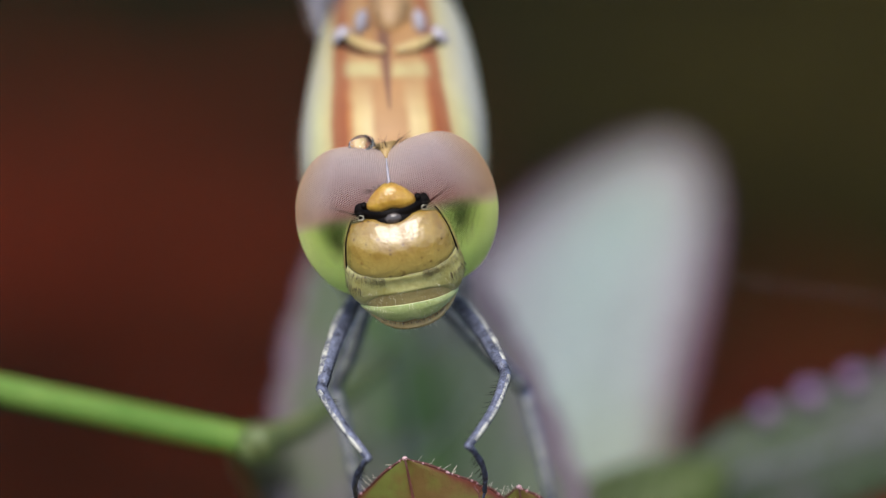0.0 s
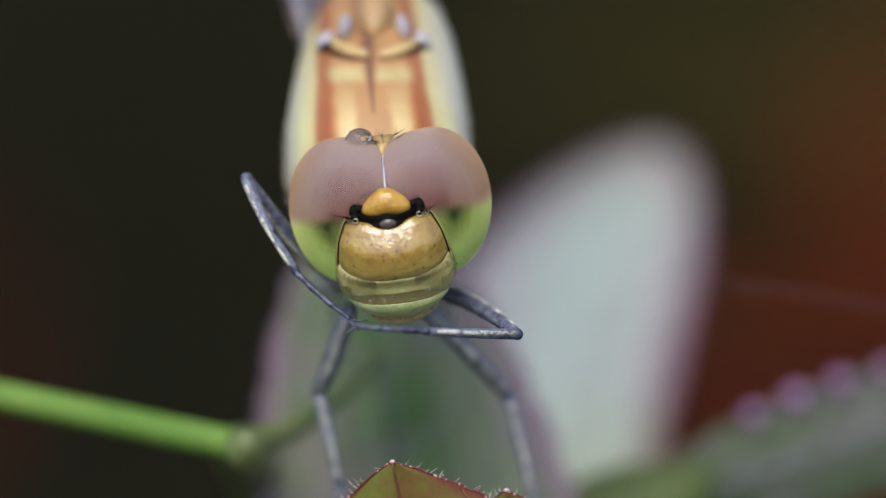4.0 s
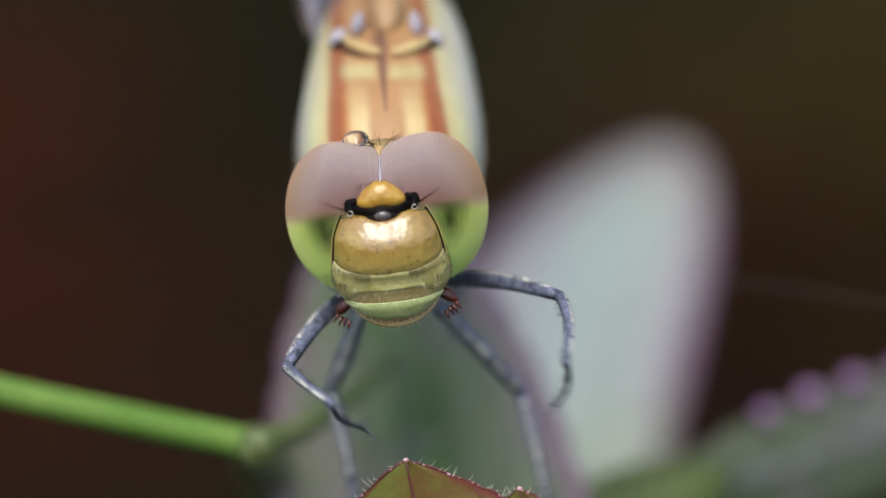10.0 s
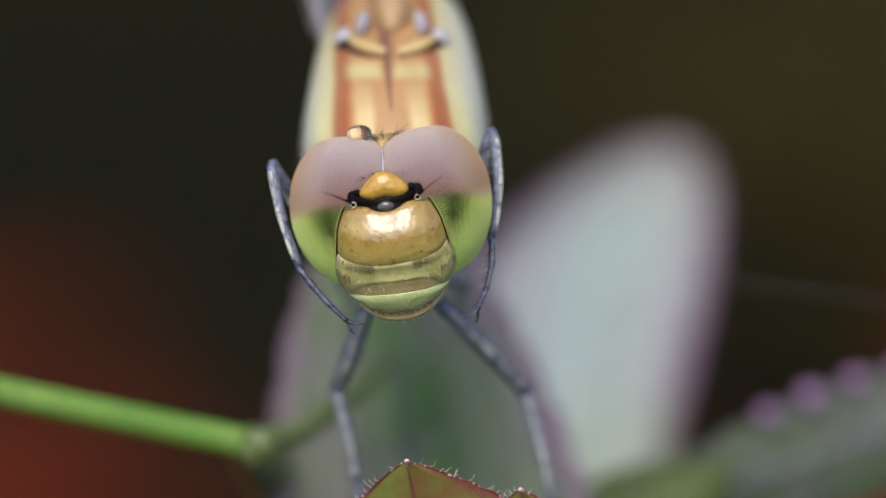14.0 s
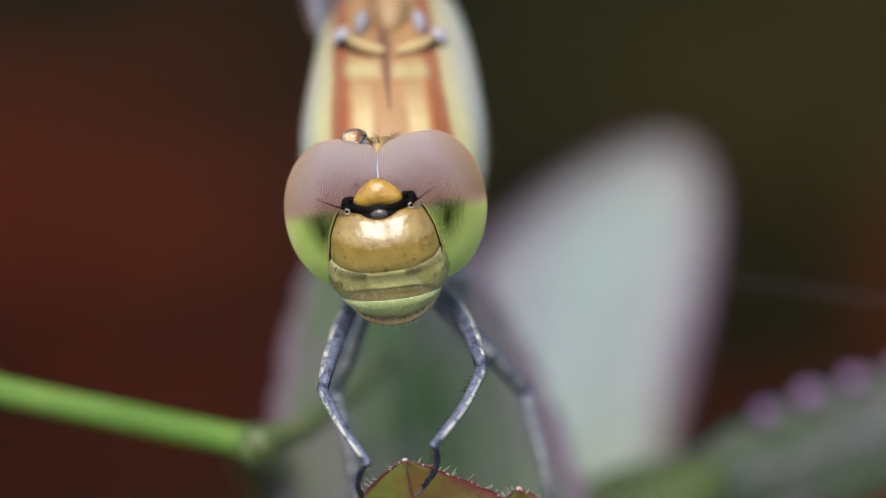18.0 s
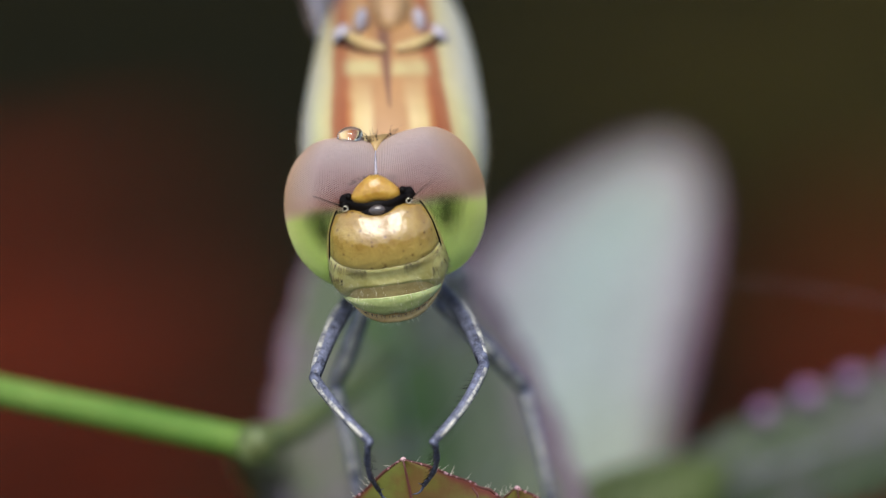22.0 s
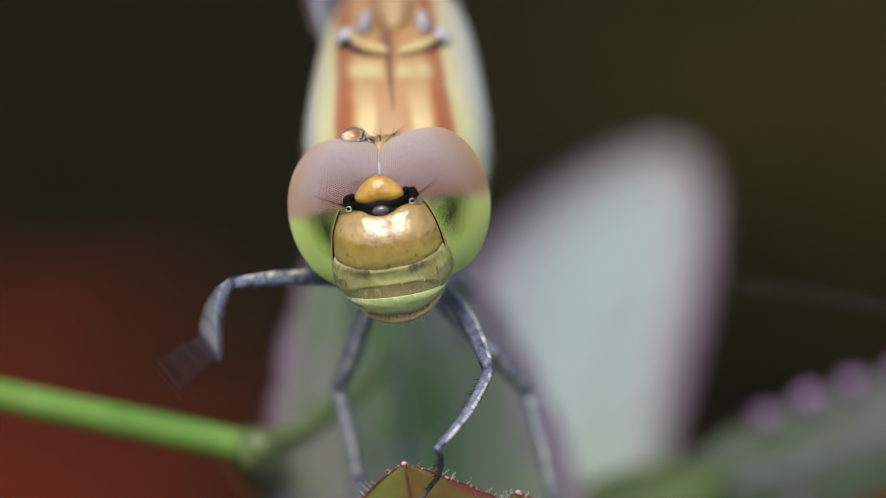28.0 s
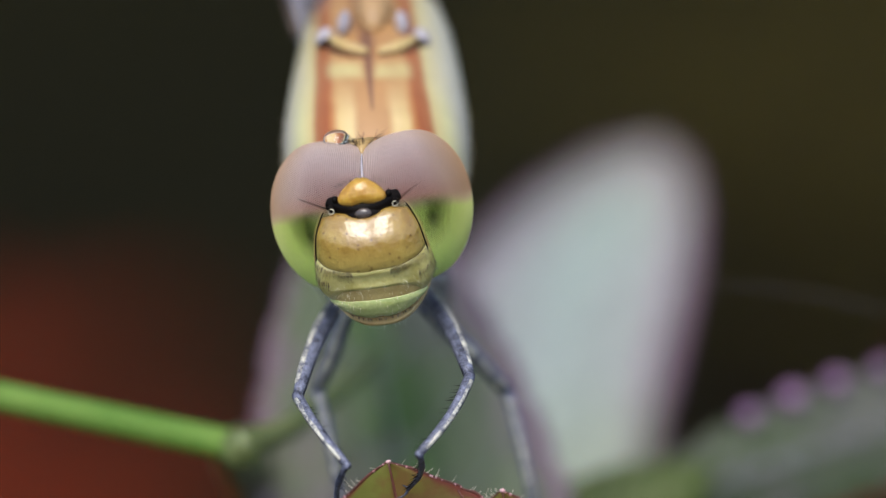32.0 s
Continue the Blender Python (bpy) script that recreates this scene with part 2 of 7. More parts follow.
def thorax_material():
    """Tan back with cream patches, red-brown stripes, a pale band below the collar and yellowish white sides."""
    m, nt, ln, b = material("thorax", 0.42, 0.4, 0.1)
    x, y, z = object_xyz(nt, ln)
    n = noise_tex(nt, ln, 700)
    x = maths(nt, ln, "ADD", x, maths(nt, ln, "MULTIPLY", maths(nt, ln, "SUBTRACT", y, 0.0030), 0.09))
    ax = maths(nt, ln, "ABSOLUTE", x)
    wide = maths(nt, ln, "SUBTRACT", 0.00322, maths(nt, ln, "MULTIPLY", y, 0.11))
    u = maths(nt, ln, "DIVIDE", ax, wide)
    u = maths(nt, ln, "ADD", u, maths(nt, ln, "MULTIPLY", maths(nt, ln, "SUBTRACT", n, 0.5), 0.09))
    low = ramp(nt, ln, u, [(0.0, (0.46, 0.25, 0.10)), (0.16, (0.46, 0.25, 0.10)), (0.25, (0.68, 0.52, 0.25)), (0.38, (0.66, 0.49, 0.22)), (0.46, (0.46, 0.19, 0.06)), (0.52, (0.33, 0.095, 0.03)),
                           (0.64, (0.35, 0.13, 0.05)), (0.70, (0.58, 0.47, 0.22)), (0.82, (0.62, 0.59, 0.30)), (1.0, (0.56, 0.54, 0.46))])
    up = ramp(nt, ln, u, [(0.0, (0.42, 0.21, 0.08)), (0.42, (0.48, 0.27, 0.11)), (0.50, (0.35, 0.12, 0.045)), (0.62, (0.36, 0.14, 0.055)), (0.70, (0.58, 0.50, 0.25)), (1.0, (0.58, 0.56, 0.46))])
    t = maths(nt, ln, "DIVIDE", maths(nt, ln, "SUBTRACT", y, 0.0040), 0.0014, True)
    col = mix(nt, ln, t, low, up)
    line = maths(nt, ln, "SUBTRACT", 1.0, maths(nt, ln, "DIVIDE", ax, maths(nt, ln, "MULTIPLY", maths(nt, ln, "SUBTRACT", y, 0.0040), 0.13), True), True)
    line = maths(nt, ln, "MULTIPLY", line, maths(nt, ln, "GREATER_THAN", y, 0.0044))
    col = mix(nt, ln, maths(nt, ln, "MULTIPLY", line, 0.85), col, (0.10, 0.04, 0.04))
    band = ramp(nt, ln, maths(nt, ln, "DIVIDE", maths(nt, ln, "SUBTRACT", y, 0.0052), 0.001, True), [(0.12, (0, 0, 0)), (0.36, (1, 1, 1)), (0.60, (1, 1, 1)), (0.82, (0, 0, 0))])
    band = maths(nt, ln, "MULTIPLY", band, ramp(nt, ln, u, [(0.04, (0, 0, 0)), (0.12, (1, 1, 1)), (0.46, (1, 1, 1)), (0.56, (0, 0, 0))]))
    col = mix(nt, ln, maths(nt, ln, "MULTIPLY", band, maths(nt, ln, "ADD", n, 0.05)), col, (0.58, 0.54, 0.25))
    col = mix(nt, ln, 0.25, col, mix(nt, ln, noise_tex(nt, ln, 1300), (0.0, 0.0, 0.0), (1, 1, 1)), "MULTIPLY")
    ln.new(col, b.inputs["Base Color"])
    bump(nt, ln, b, noise_tex(nt, ln, 5000), 0.3, 2e-5)
    return m


def leaf_material(name, middle, side, rim, rim_from, rough=0.45, patch=(0.2, 0.05, 0.04), patchy=0.0, cell=500, spec=0.2, tip=None, streak=0.0):
    """A blade: its UV runs from -1 to 1 across and 0 to 1 along; lighter middle, tinted rim and tip, noise patches, long streaks and puckered relief."""
    m, nt, ln, b = material(name, rough, spec, 0.0)
    flat = nt.new("ShaderNodeTexCoord").outputs["UV"]
    uv = nt.new("ShaderNodeSeparateXYZ")
    ln.new(flat, uv.inputs[0])
    n = noise_tex(nt, ln, cell)
    n2 = noise_tex(nt, ln, cell * 5)
    u = maths(nt, ln, "ABSOLUTE", uv.outputs[0])
    u = maths(nt, ln, "ADD", u, maths(nt, ln, "MULTIPLY", maths(nt, ln, "SUBTRACT", n, 0.5), 0.3))
    col = ramp(nt, ln, u, [(0.0, middle), (0.45, side), (rim_from, side), (min(rim_from + 0.14, 1.0), rim)])
    if tip:
        far = maths(nt, ln, "ADD", uv.outputs[1], maths(nt, ln, "MULTIPLY", maths(nt, ln, "SUBTRACT", n, 0.5), 0.25))
        col = mix(nt, ln, ramp(nt, ln, uv.outputs[1], [(0.40, (0.8, 0.8, 0.8)), (0.58, (0, 0, 0))]), col, (0.36, 0.42, 0.27))
        col = mix(nt, ln, ramp(nt, ln, far, [(0.80, (0, 0, 0)), (1.0, (0.9, 0.9, 0.9))]), col, tip)
    col = mix(nt, ln, maths(nt, ln, "MULTIPLY", ramp(nt, ln, n, [(0.45, (0, 0, 0)), (0.62, (1, 1, 1))]), patchy), col, patch)
    col = mix(nt, ln, 0.35, col, mix(nt, ln, n2, (0.45, 0.45, 0.45), (1.1, 1.1, 1.1)), "MULTIPLY")
    if streak:
        long = nt.new("ShaderNodeMapping")
        long.inputs["Scale"].default_value = (7.0, 1.3, 1.0)
        ln.new(flat, long.inputs["Vector"])
        f = noise_tex(nt, ln, 1.0, 4.0, 0.6, long.outputs[0])
        col = mix(nt, ln, streak, col, ramp(nt, ln, f, [(0.36, (0.35, 0.40, 0.33)), (0.64, (1.25, 1.2, 1.2))]), "MULTIPLY")
    ln.new(col, b.inputs["Base Color"])
    bump(nt, ln, b, n2, 0.5, 6e-5)
    return m


EYE = eye_material()
PIGMENT = pigment_material()
THORAX = thorax_material()
BLADE_FRONT = leaf_material("front_blade", (0.135, 0.155, 0.028), (0.135, 0.14, 0.028), (0.15, 0.035, 0.025), 0.80, 0.45, (0.15, 0.045, 0.025), 0.6, 700)
BLADE_BACK = leaf_material("back_blade", (0.075, 0.165, 0.036), (0.15, 0.185, 0.108), (0.22, 0.155, 0.19), 0.80, 0.5, (0.23, 0.175, 0.215), 0.6, 220, 0.2, None, 0.85)
BLADE_PALE = leaf_material("pale_blade", (0.39, 0.52, 0.44), (0.38, 0.42, 0.38), (0.29, 0.17, 0.24), 0.76, 0.5, (0.36, 0.33, 0.36), 0.4, 130, 0.2, (0.27, 0.19, 0.19), 0.3)
BLADE_SIDE = leaf_material("side_blade", (0.058, 0.080, 0.040), (0.048, 0.070, 0.032), (0.060, 0.062, 0.046), 0.9, 0.5, (0.10, 0.09, 0.10), 0.5, 420, 0.2, None, 0.6)
BLADE_FRESH = leaf_material("fresh_blade", (0.055, 0.085, 0.016), (0.048, 0.072, 0.016), (0.05, 0.06, 0.016), 0.9, 0.5, (0.1, 0.14, 0.02), 0.4, 200)
BLADE_RED = leaf_material("red_blade", (0.136, 0.017, 0.006), (0.118, 0.016, 0.006), (0.092, 0.015, 0.0055), 0.9, 0.5, (0.10, 0.019, 0.006), 0.4, 120, 0.03)
BLADE_OLIVE = leaf_material("olive_blade", (0.092, 0.079, 0.018), (0.080, 0.067, 0.016), (0.07, 0.053, 0.013), 0.9, 0.5, (0.1, 0.06, 0.01), 0.4, 60, 0.03)


def ground_material():
    m, nt, ln, b = material("soil", 0.9, 0.03)
    n1 = noise_tex(nt, ln, 3.0, 4)
    n2 = noise_tex(nt, ln, 60, 6, 0.7)
    col = ramp(nt, ln, n1, [(0.4, (0.0165, 0.0158, 0.0088)), (0.6, (0.027, 0.0255, 0.0108))])
    col = mix(nt, ln, 0.6, col, ramp(nt, ln, n2, [(0.35, (0.4, 0.4, 0.4)), (0.65, (1.3, 1.2, 1.0))]), "MULTIPLY")
    ln.new(col, b.inputs["Base Color"])
    bump(nt, ln, b, n2, 0.8, 0.01)
    return m


def glass_material(name, tint):
    m, nt, ln, b = material(name, 0.04)
    b.inputs["Transmission Weight"].default_value = 1.0
    b.inputs["IOR"].default_value = 1.33
    b.inputs["Base Color"].default_value = (*tint, 1)
    return m


def wing_material():
    m, nt, ln, b = material("wing_membrane", 0.2)
    n = noise_tex(nt, ln, 400)
    ln.new(ramp(nt, ln, n, [(0.3, (0.30, 0.32, 0.40)), (0.7, (0.46, 0.48, 0.55))]), b.inputs["Base Color"])
    b.inputs["Alpha"].default_value = 0.8
    return m


SOIL = ground_material()
WATER = glass_material("water", (1, 1, 1))
WING = wing_material()


# ---- mesh helpers, all in millimetres ----
def part(name, bm, mat, parent=None, label="", smooth=True):
    me = bpy.data.meshes.new(name)
    for v in bm.verts:
        v.co *= MM
    bmesh.ops.recalc_face_normals(bm, faces=bm.faces)
    for f in bm.faces:
        f.smooth = smooth
    bm.to_mesh(me)
    bm.free()
    me.materials.append(mat)
    ob = new(name, me)
    if parent:
        ob.parent = parent
    if label:
        ob["label"] = label
    return ob


def ellipsoid(c, r, turn=(0, 0, 0), seg=48, rings=32, shape=None):
    bm = bmesh.new()
    bmesh.ops.create_uvsphere(bm, u_segments=seg, v_segments=rings, radius=1)
    e = Euler([radians(a) for a in turn]).to_matrix()
    for v in bm.verts:
        p = v.co.copy()
        if shape:
            p = shape(p)
        v.co = e @ Vector((p.x * r[0], p.y * r[1], p.z * r[2])) + Vector(c)
    return bm


def loft(bm, rings, caps=True):
    """Join rings of points, all of one count, into a closed tube."""
    rows = [[bm.verts.new(p) for p in ring] for ring in rings]
    n = len(rows[0])
    for a, b in zip(rows, rows[1:]):
        for i in range(n):
            bm.faces.new((a[i], a[(i + 1) % n], b[(i + 1) % n], b[i]))
    if caps:
        bm.faces.new(rows[0][::-1])
        bm.faces.new(rows[-1])
    return bm


def spline(points, steps):
    """A smooth line through the points."""
    out = []
    p = [Vector(q) for q in points]
    for i in range(len(p) - 1):
        a, b, c, d = p[max(i - 1, 0)], p[i], p[i + 1], p[min(i + 2, len(p) - 1)]
        for k in range(steps):
            t = k / steps
            out.append(0.5 * ((2 * b) + (c - a) * t + (2 * a - 5 * b + 4 * c - d) * t * t + (3 * b - a - 3 * c + d) * t ** 3))
    out.append(p[-1])
    return out


def tube(bm, points, radii, seg=12, squash=1.0):
    """A tube along the points, with a radius for each."""
    rings = []
    side = None
    for i, p in enumerate(points):
        d = (points[min(i + 1, len(points) - 1)] - points[max(i - 1, 0)]).normalized()
        if side is None:
            side = d.cross(Vector((0.31, 0.22, 0.92))).normalized()
        side = (side - d * side.dot(d)).normalized()
        up = d.cross(side)
        rings.append([p + (side * math.cos(2 * math.pi * k / seg) + up * math.sin(2 * math.pi * k / seg) * squash) * radii[i] for k in range(seg)])
    return loft(bm, rings)


def spike(bm, root, tip, r, seg=4, bend=0.0):
    """A thin tapered hair or spine."""
    root, tip = Vector(root), Vector(tip)
    mid = (root + tip) / 2 + Vector((0, -1, 0)) * bend
    tube(bm, [root, mid, tip], [r, r * 0.7, r * 0.12], seg)


# ---- dragonfly ----
DRAGONFLY = Vector((-1.6, -1.2, -5.5))   # its base in the site frame
dragonfly = tagged(new("dragonfly"), "tan and yellow dragonfly with brown and green eyes gripping a leaf", "dragonfly")
dragonfly.matrix_world = SITE @ Matrix.Translation(DRAGONFLY * MM)


def build_thorax():
    # centre height, depth, half width, half thickness; in the dragonfly's space
    d = DRAGONFLY
    rows = [(0.6, -2.6, 0.5, 0.5), (0.9, -2.9, 1.3, 1.2), (1.2, -3.2, 1.75, 1.5), (1.45, -3.9, 2.35, 1.9), (2.0, -4.6, 2.75, 2.3), (2.7, -5.3, 2.93, 2.55),
            (3.5, -6.1, 2.95, 2.65), (4.3, -6.9, 2.87, 2.6), (5.1, -7.7, 2.74, 2.4), (5.9, -8.5, 2.58, 2.15), (6.7, -9.4, 2.36, 1.8), (7.6, -10.5, 2.0, 1.4), (8.3, -11.3, 1.3, 0.9)]
    n = Vector((0, 0.72, 0.69))
    rings = []
    for v, w, hw, hh in rows:
        ring = []
        for k in range(48):
            a = 2 * math.pi * k / 48
            c, s = math.cos(a), math.sin(a)
            x = math.copysign(abs(c) ** 0.85, c) * hw
            h = math.copysign(abs(s) ** 0.9, s) * hh
            if s > 0.9:
                h += 0.10 * (s - 0.9) / 0.1
            ring.append(Vector((x - 1.55 - d.x, v - d.y, w - d.z)) + n * h)
        rings.append(ring)
    bm = loft(bmesh.new(), rings)
    me_shift = Vector((-1.55 - d.x, 0 - d.y, -6 - d.z))
    for v in bm.verts:
        v.co -= me_shift
    ob = part("thorax", bm, THORAX, dragonfly, "tan thorax with yellow and red-brown stripes")
    ob.location = me_shift * MM
    return ob


thorax = build_thorax()


def thorax_hairs():
    rng = random.Random(14)
    bm = bmesh.new()
    for k in range(700):
        s, y = rng.choice((-1, 1)), rng.uniform(1.2, 6.0)
        hw = 2.95 - 0.10 * (y - 3.2) ** 2
        a = rng.uniform(-0.5, 0.75)
        root = Vector((s * hw * math.cos(a) * 0.98, y, -3.4 - y * 0.75)) + Vector((0, 0.72, 0.69)) * math.sin(a) * 2.3
        out = Vector((s * math.cos(a), 0.5 * math.sin(a), 0.5 * math.sin(a) + rng.uniform(-0.2, 0.3)))
        root = root + Vector((-1.55, 0, 0)) - DRAGONFLY
        spike(bm, root, root + out * rng.uniform(0.12, 0.28) + Vector((0, rng.uniform(-0.1, 0.1), 0)), 0.009, 3)
    tagged(part("side_hairs", bm, HAIR_PALE, dragonfly, "soft whitish hairs along the thorax"), kind="stuff")


thorax_hairs()


def build_collar():
    """Pale ridges and wing hinges at the top of the thorax, and the first rings of the abdomen."""
    d = DRAGONFLY
    o = Vector((-1.68, 0, 0)) - d
    for s in (-1, 1):
        bm = bmesh.new()
        pts = spline([Vector((0.16 * s, 6.28, -5.0)) + o, Vector((0.8 * s, 6.42, -5.15)) + o, Vector((1.35 * s, 6.72, -5.75)) + o], 5)
        tube(bm, pts, [0.10 + 0.09 * math.sin(math.pi * i / (len(pts) - 1)) for i in range(len(pts))], 10)
        part("collar_ridge", bm, RIDGE, dragonfly, "pale yellow ridge")
        bm = bmesh.new()
        pts = spline([Vector((0.2 * s, 6.12, -4.95)) + o, Vector((0.8 * s, 6.16, -5.1)) + o, Vector((1.45 * s, 6.42, -5.7)) + o], 5)
        tube(bm, pts, [0.06] * len(pts), 8)
        part("collar_groove", bm, VEIN_RED, dragonfly, "dark red-brown groove")
        part("wing_hinge", ellipsoid(Vector((0.92 * s, 7.2, -6.2)) + o, (0.22, 0.42, 0.3), (0, 0, 10 * s), 16, 12), SCLERITE, dragonfly, "greyish white wing hinge")
        part("wing_hinge", ellipsoid(Vector((1.55 * s, 6.75, -6.2)) + o, (0.26, 0.36, 0.3), (0, 0, 35 * s), 16, 12), SCLERITE, dragonfly, "greyish white wing hinge")
        bm = bmesh.new()
        pts = spline([Vector((1.2 * s, 6.7, -5.8)) + o, Vector((1.45 * s, 6.62, -5.85)) + o, Vector((1.72 * s, 6.5, -6.2)) + o], 4)
        tube(bm, pts, [0.1] * len(pts), 8)
        part("wing_notch", bm, BLACK, dragonfly, "dark notch at the wing base")
    part("scutum", ellipsoid(Vector((0, 7.7, -6.9)) + o, (0.55, 1.2, 0.6), (-50, 0, 0), 24, 16), SCUTUM, dragonfly, "orange-brown plate between the wings")
    # abdomen: tapered rings that run back and up
    start, way = Vector((-1.6, 6.5, -10.4)) - d, Vector((0.03, 0.62, -0.78)).normalized()
    side = way.cross(Vector((1, 0, 0))).normalized()
    pos = 0.0
    lengths, width = (2.2, 2.4, 3.2, 3.6, 3.6, 3.5, 3.0, 2.2, 1.6), (1.75, 1.5, 1.25, 1.2, 1.25, 1.3, 1.25, 1.1, 0.8)
    for L, r in zip(lengths, width):
        rings = []
        for k in range(7):
            t = k / 6
            rr = r * (0.94 + 0.1 * math.sin(math.pi * t))
            c = start + way * (pos + L * t)
            rings.append([c + Vector((1, 0, 0)) * math.cos(a) * rr + side * math.sin(a) * rr * 0.95 for a in [2 * math.pi * q / 24 for q in range(24)]])
        part("abdomen_ring", loft(bmesh.new(), rings), ABDOMEN, dragonfly)
        pos += L * 0.985
    for s in (-1, 1):
        bm = bmesh.new()
        c = start + way * pos
        spike(bm, c + Vector((0.25 * s, 0, 0)), c + way * 1.6 + Vector((0.35 * s, 0, 0)), 0.16, 8)
        part("tail_clasper", bm, ABDOMEN, dragonfly)


build_collar()


def build_wings():
    """Four clear wings held up and back, each a thin blade with veins."""
    d = DRAGONFLY
    for s in (-1, 1):
        for hind in (0, 1):
            root = Vector((-1.65 + (1.65 if s > 0 else -2.5), 6.9 - 0.5 * hind + 0.9 * hind, -8.4 - 2.0 * hind)) - d
            way = Vector((0.03, 0.62, -0.78)) if s > 0 else Vector((-0.16, 0.64, -0.74))
            way = (way + Vector((0, 0.1, -0.35)) * hind).normalized()
            back = Vector((-0.55 * s, -0.66, -0.56))
            back = (back - way * back.dot(way)).normalized()
            nrm = way.cross(back)
            L, W = 27.0, (6.0 if hind == 0 else 8.0)
            rows = []
            N = 24
            for i in range(N + 1):
                t = i / N
                w = W * (min(1, 0.28 + t * 2.6) if not hind else min(1, 0.55 + t * 2.0)) * math.sqrt(max(0.02, 1 - max(0, (t - 0.45) / 0.56) ** 2.4))
                lead = 0.5 * math.sin(math.pi * t)
                rows.append([root + way * (L * t) + back * (w * q - lead) + nrm * (0.12 * math.sin(q * 9 + t * 4)) for q in (0, 0.12, 0.25, 0.4, 0.55, 0.7, 0.85, 1.0)])
            bm = bmesh.new()
            top = [[bm.verts.new(p + nrm * 0.012) for p in r] for r in rows]
            low = [[bm.verts.new(p - nrm * 0.012) for p in r] for r in rows]
            for i in range(N):
                for j in range(7):
                    bm.faces.new((top[i][j], top[i + 1][j], top[i + 1][j + 1], top[i][j + 1]))
                    bm.faces.new((low[i][j], low[i][j + 1], low[i + 1][j + 1], low[i + 1][j]))
            wing = part("wing", bm, WING, dragonfly, "clear wing with dark veins")
            bm = bmesh.new()
            for j in (0, 1, 3, 5):
                pts = [r[j] for r in rows]
                tube(bm, pts, [(0.16 if j == 0 else 0.07) * (1 - 0.6 * i / N) for i in range(N + 1)], 6)
            for i in range(2, N, 1):
                for j in range(0, 7):
                    tube(bm, [rows[i][j], rows[i - (j % 2)][j + 1]], [0.03, 0.03], 4)
            part("venation", bm, HAIR_DARK, wing, "dark brown veins")
            bm = ellipsoid((0, 0, 0), (1.3, 0.25, 0.08), (0, 0, 0), 12, 8)
            m = Matrix((way, back, nrm)).transposed()
            for v in bm.verts:
                v.co = m @ v.co + rows[19][0] + back * 0.35
            part("wing_spot", bm, PETIOLE, wing, "reddish brown wing spot")


build_wings()

# ---- head ----
head = part("head", ellipsoid((0, -0.3, -0.2), (1.9, 1.7, 1.5), seg=32, rings=24), OCCIPUT, dragonfly, "head with large brown and green eyes")


EYE_HALF = np.array((1.72, 2.38, 2.12))
FACET, PIT = 0.031, 0.985      # spacing of the facets as an angle, share of a facet that is open


def eye_points(s, way):
    """Points and outward normals of an eye for unit directions, one a row; the two eyes are fuller where they meet."""
    f = np.clip((0.35 - way[:, :1] * s) / 0.7, 0, 1)
    half = EYE_HALF * (1 + 0.5 * f * f * (3 - 2 * f) * np.array((1.0, 0, 0)))
    p, n = way * half, way / half
    n /= np.linalg.norm(n, axis=1)[:, None]
    a = radians(-4 * s)
    turn = np.array(((math.cos(a), -math.sin(a), 0), (math.sin(a), math.cos(a), 0), (0, 0, 1)))
    return p @ turn.T + (1.43 * s, 0, 0), n @ turn.T


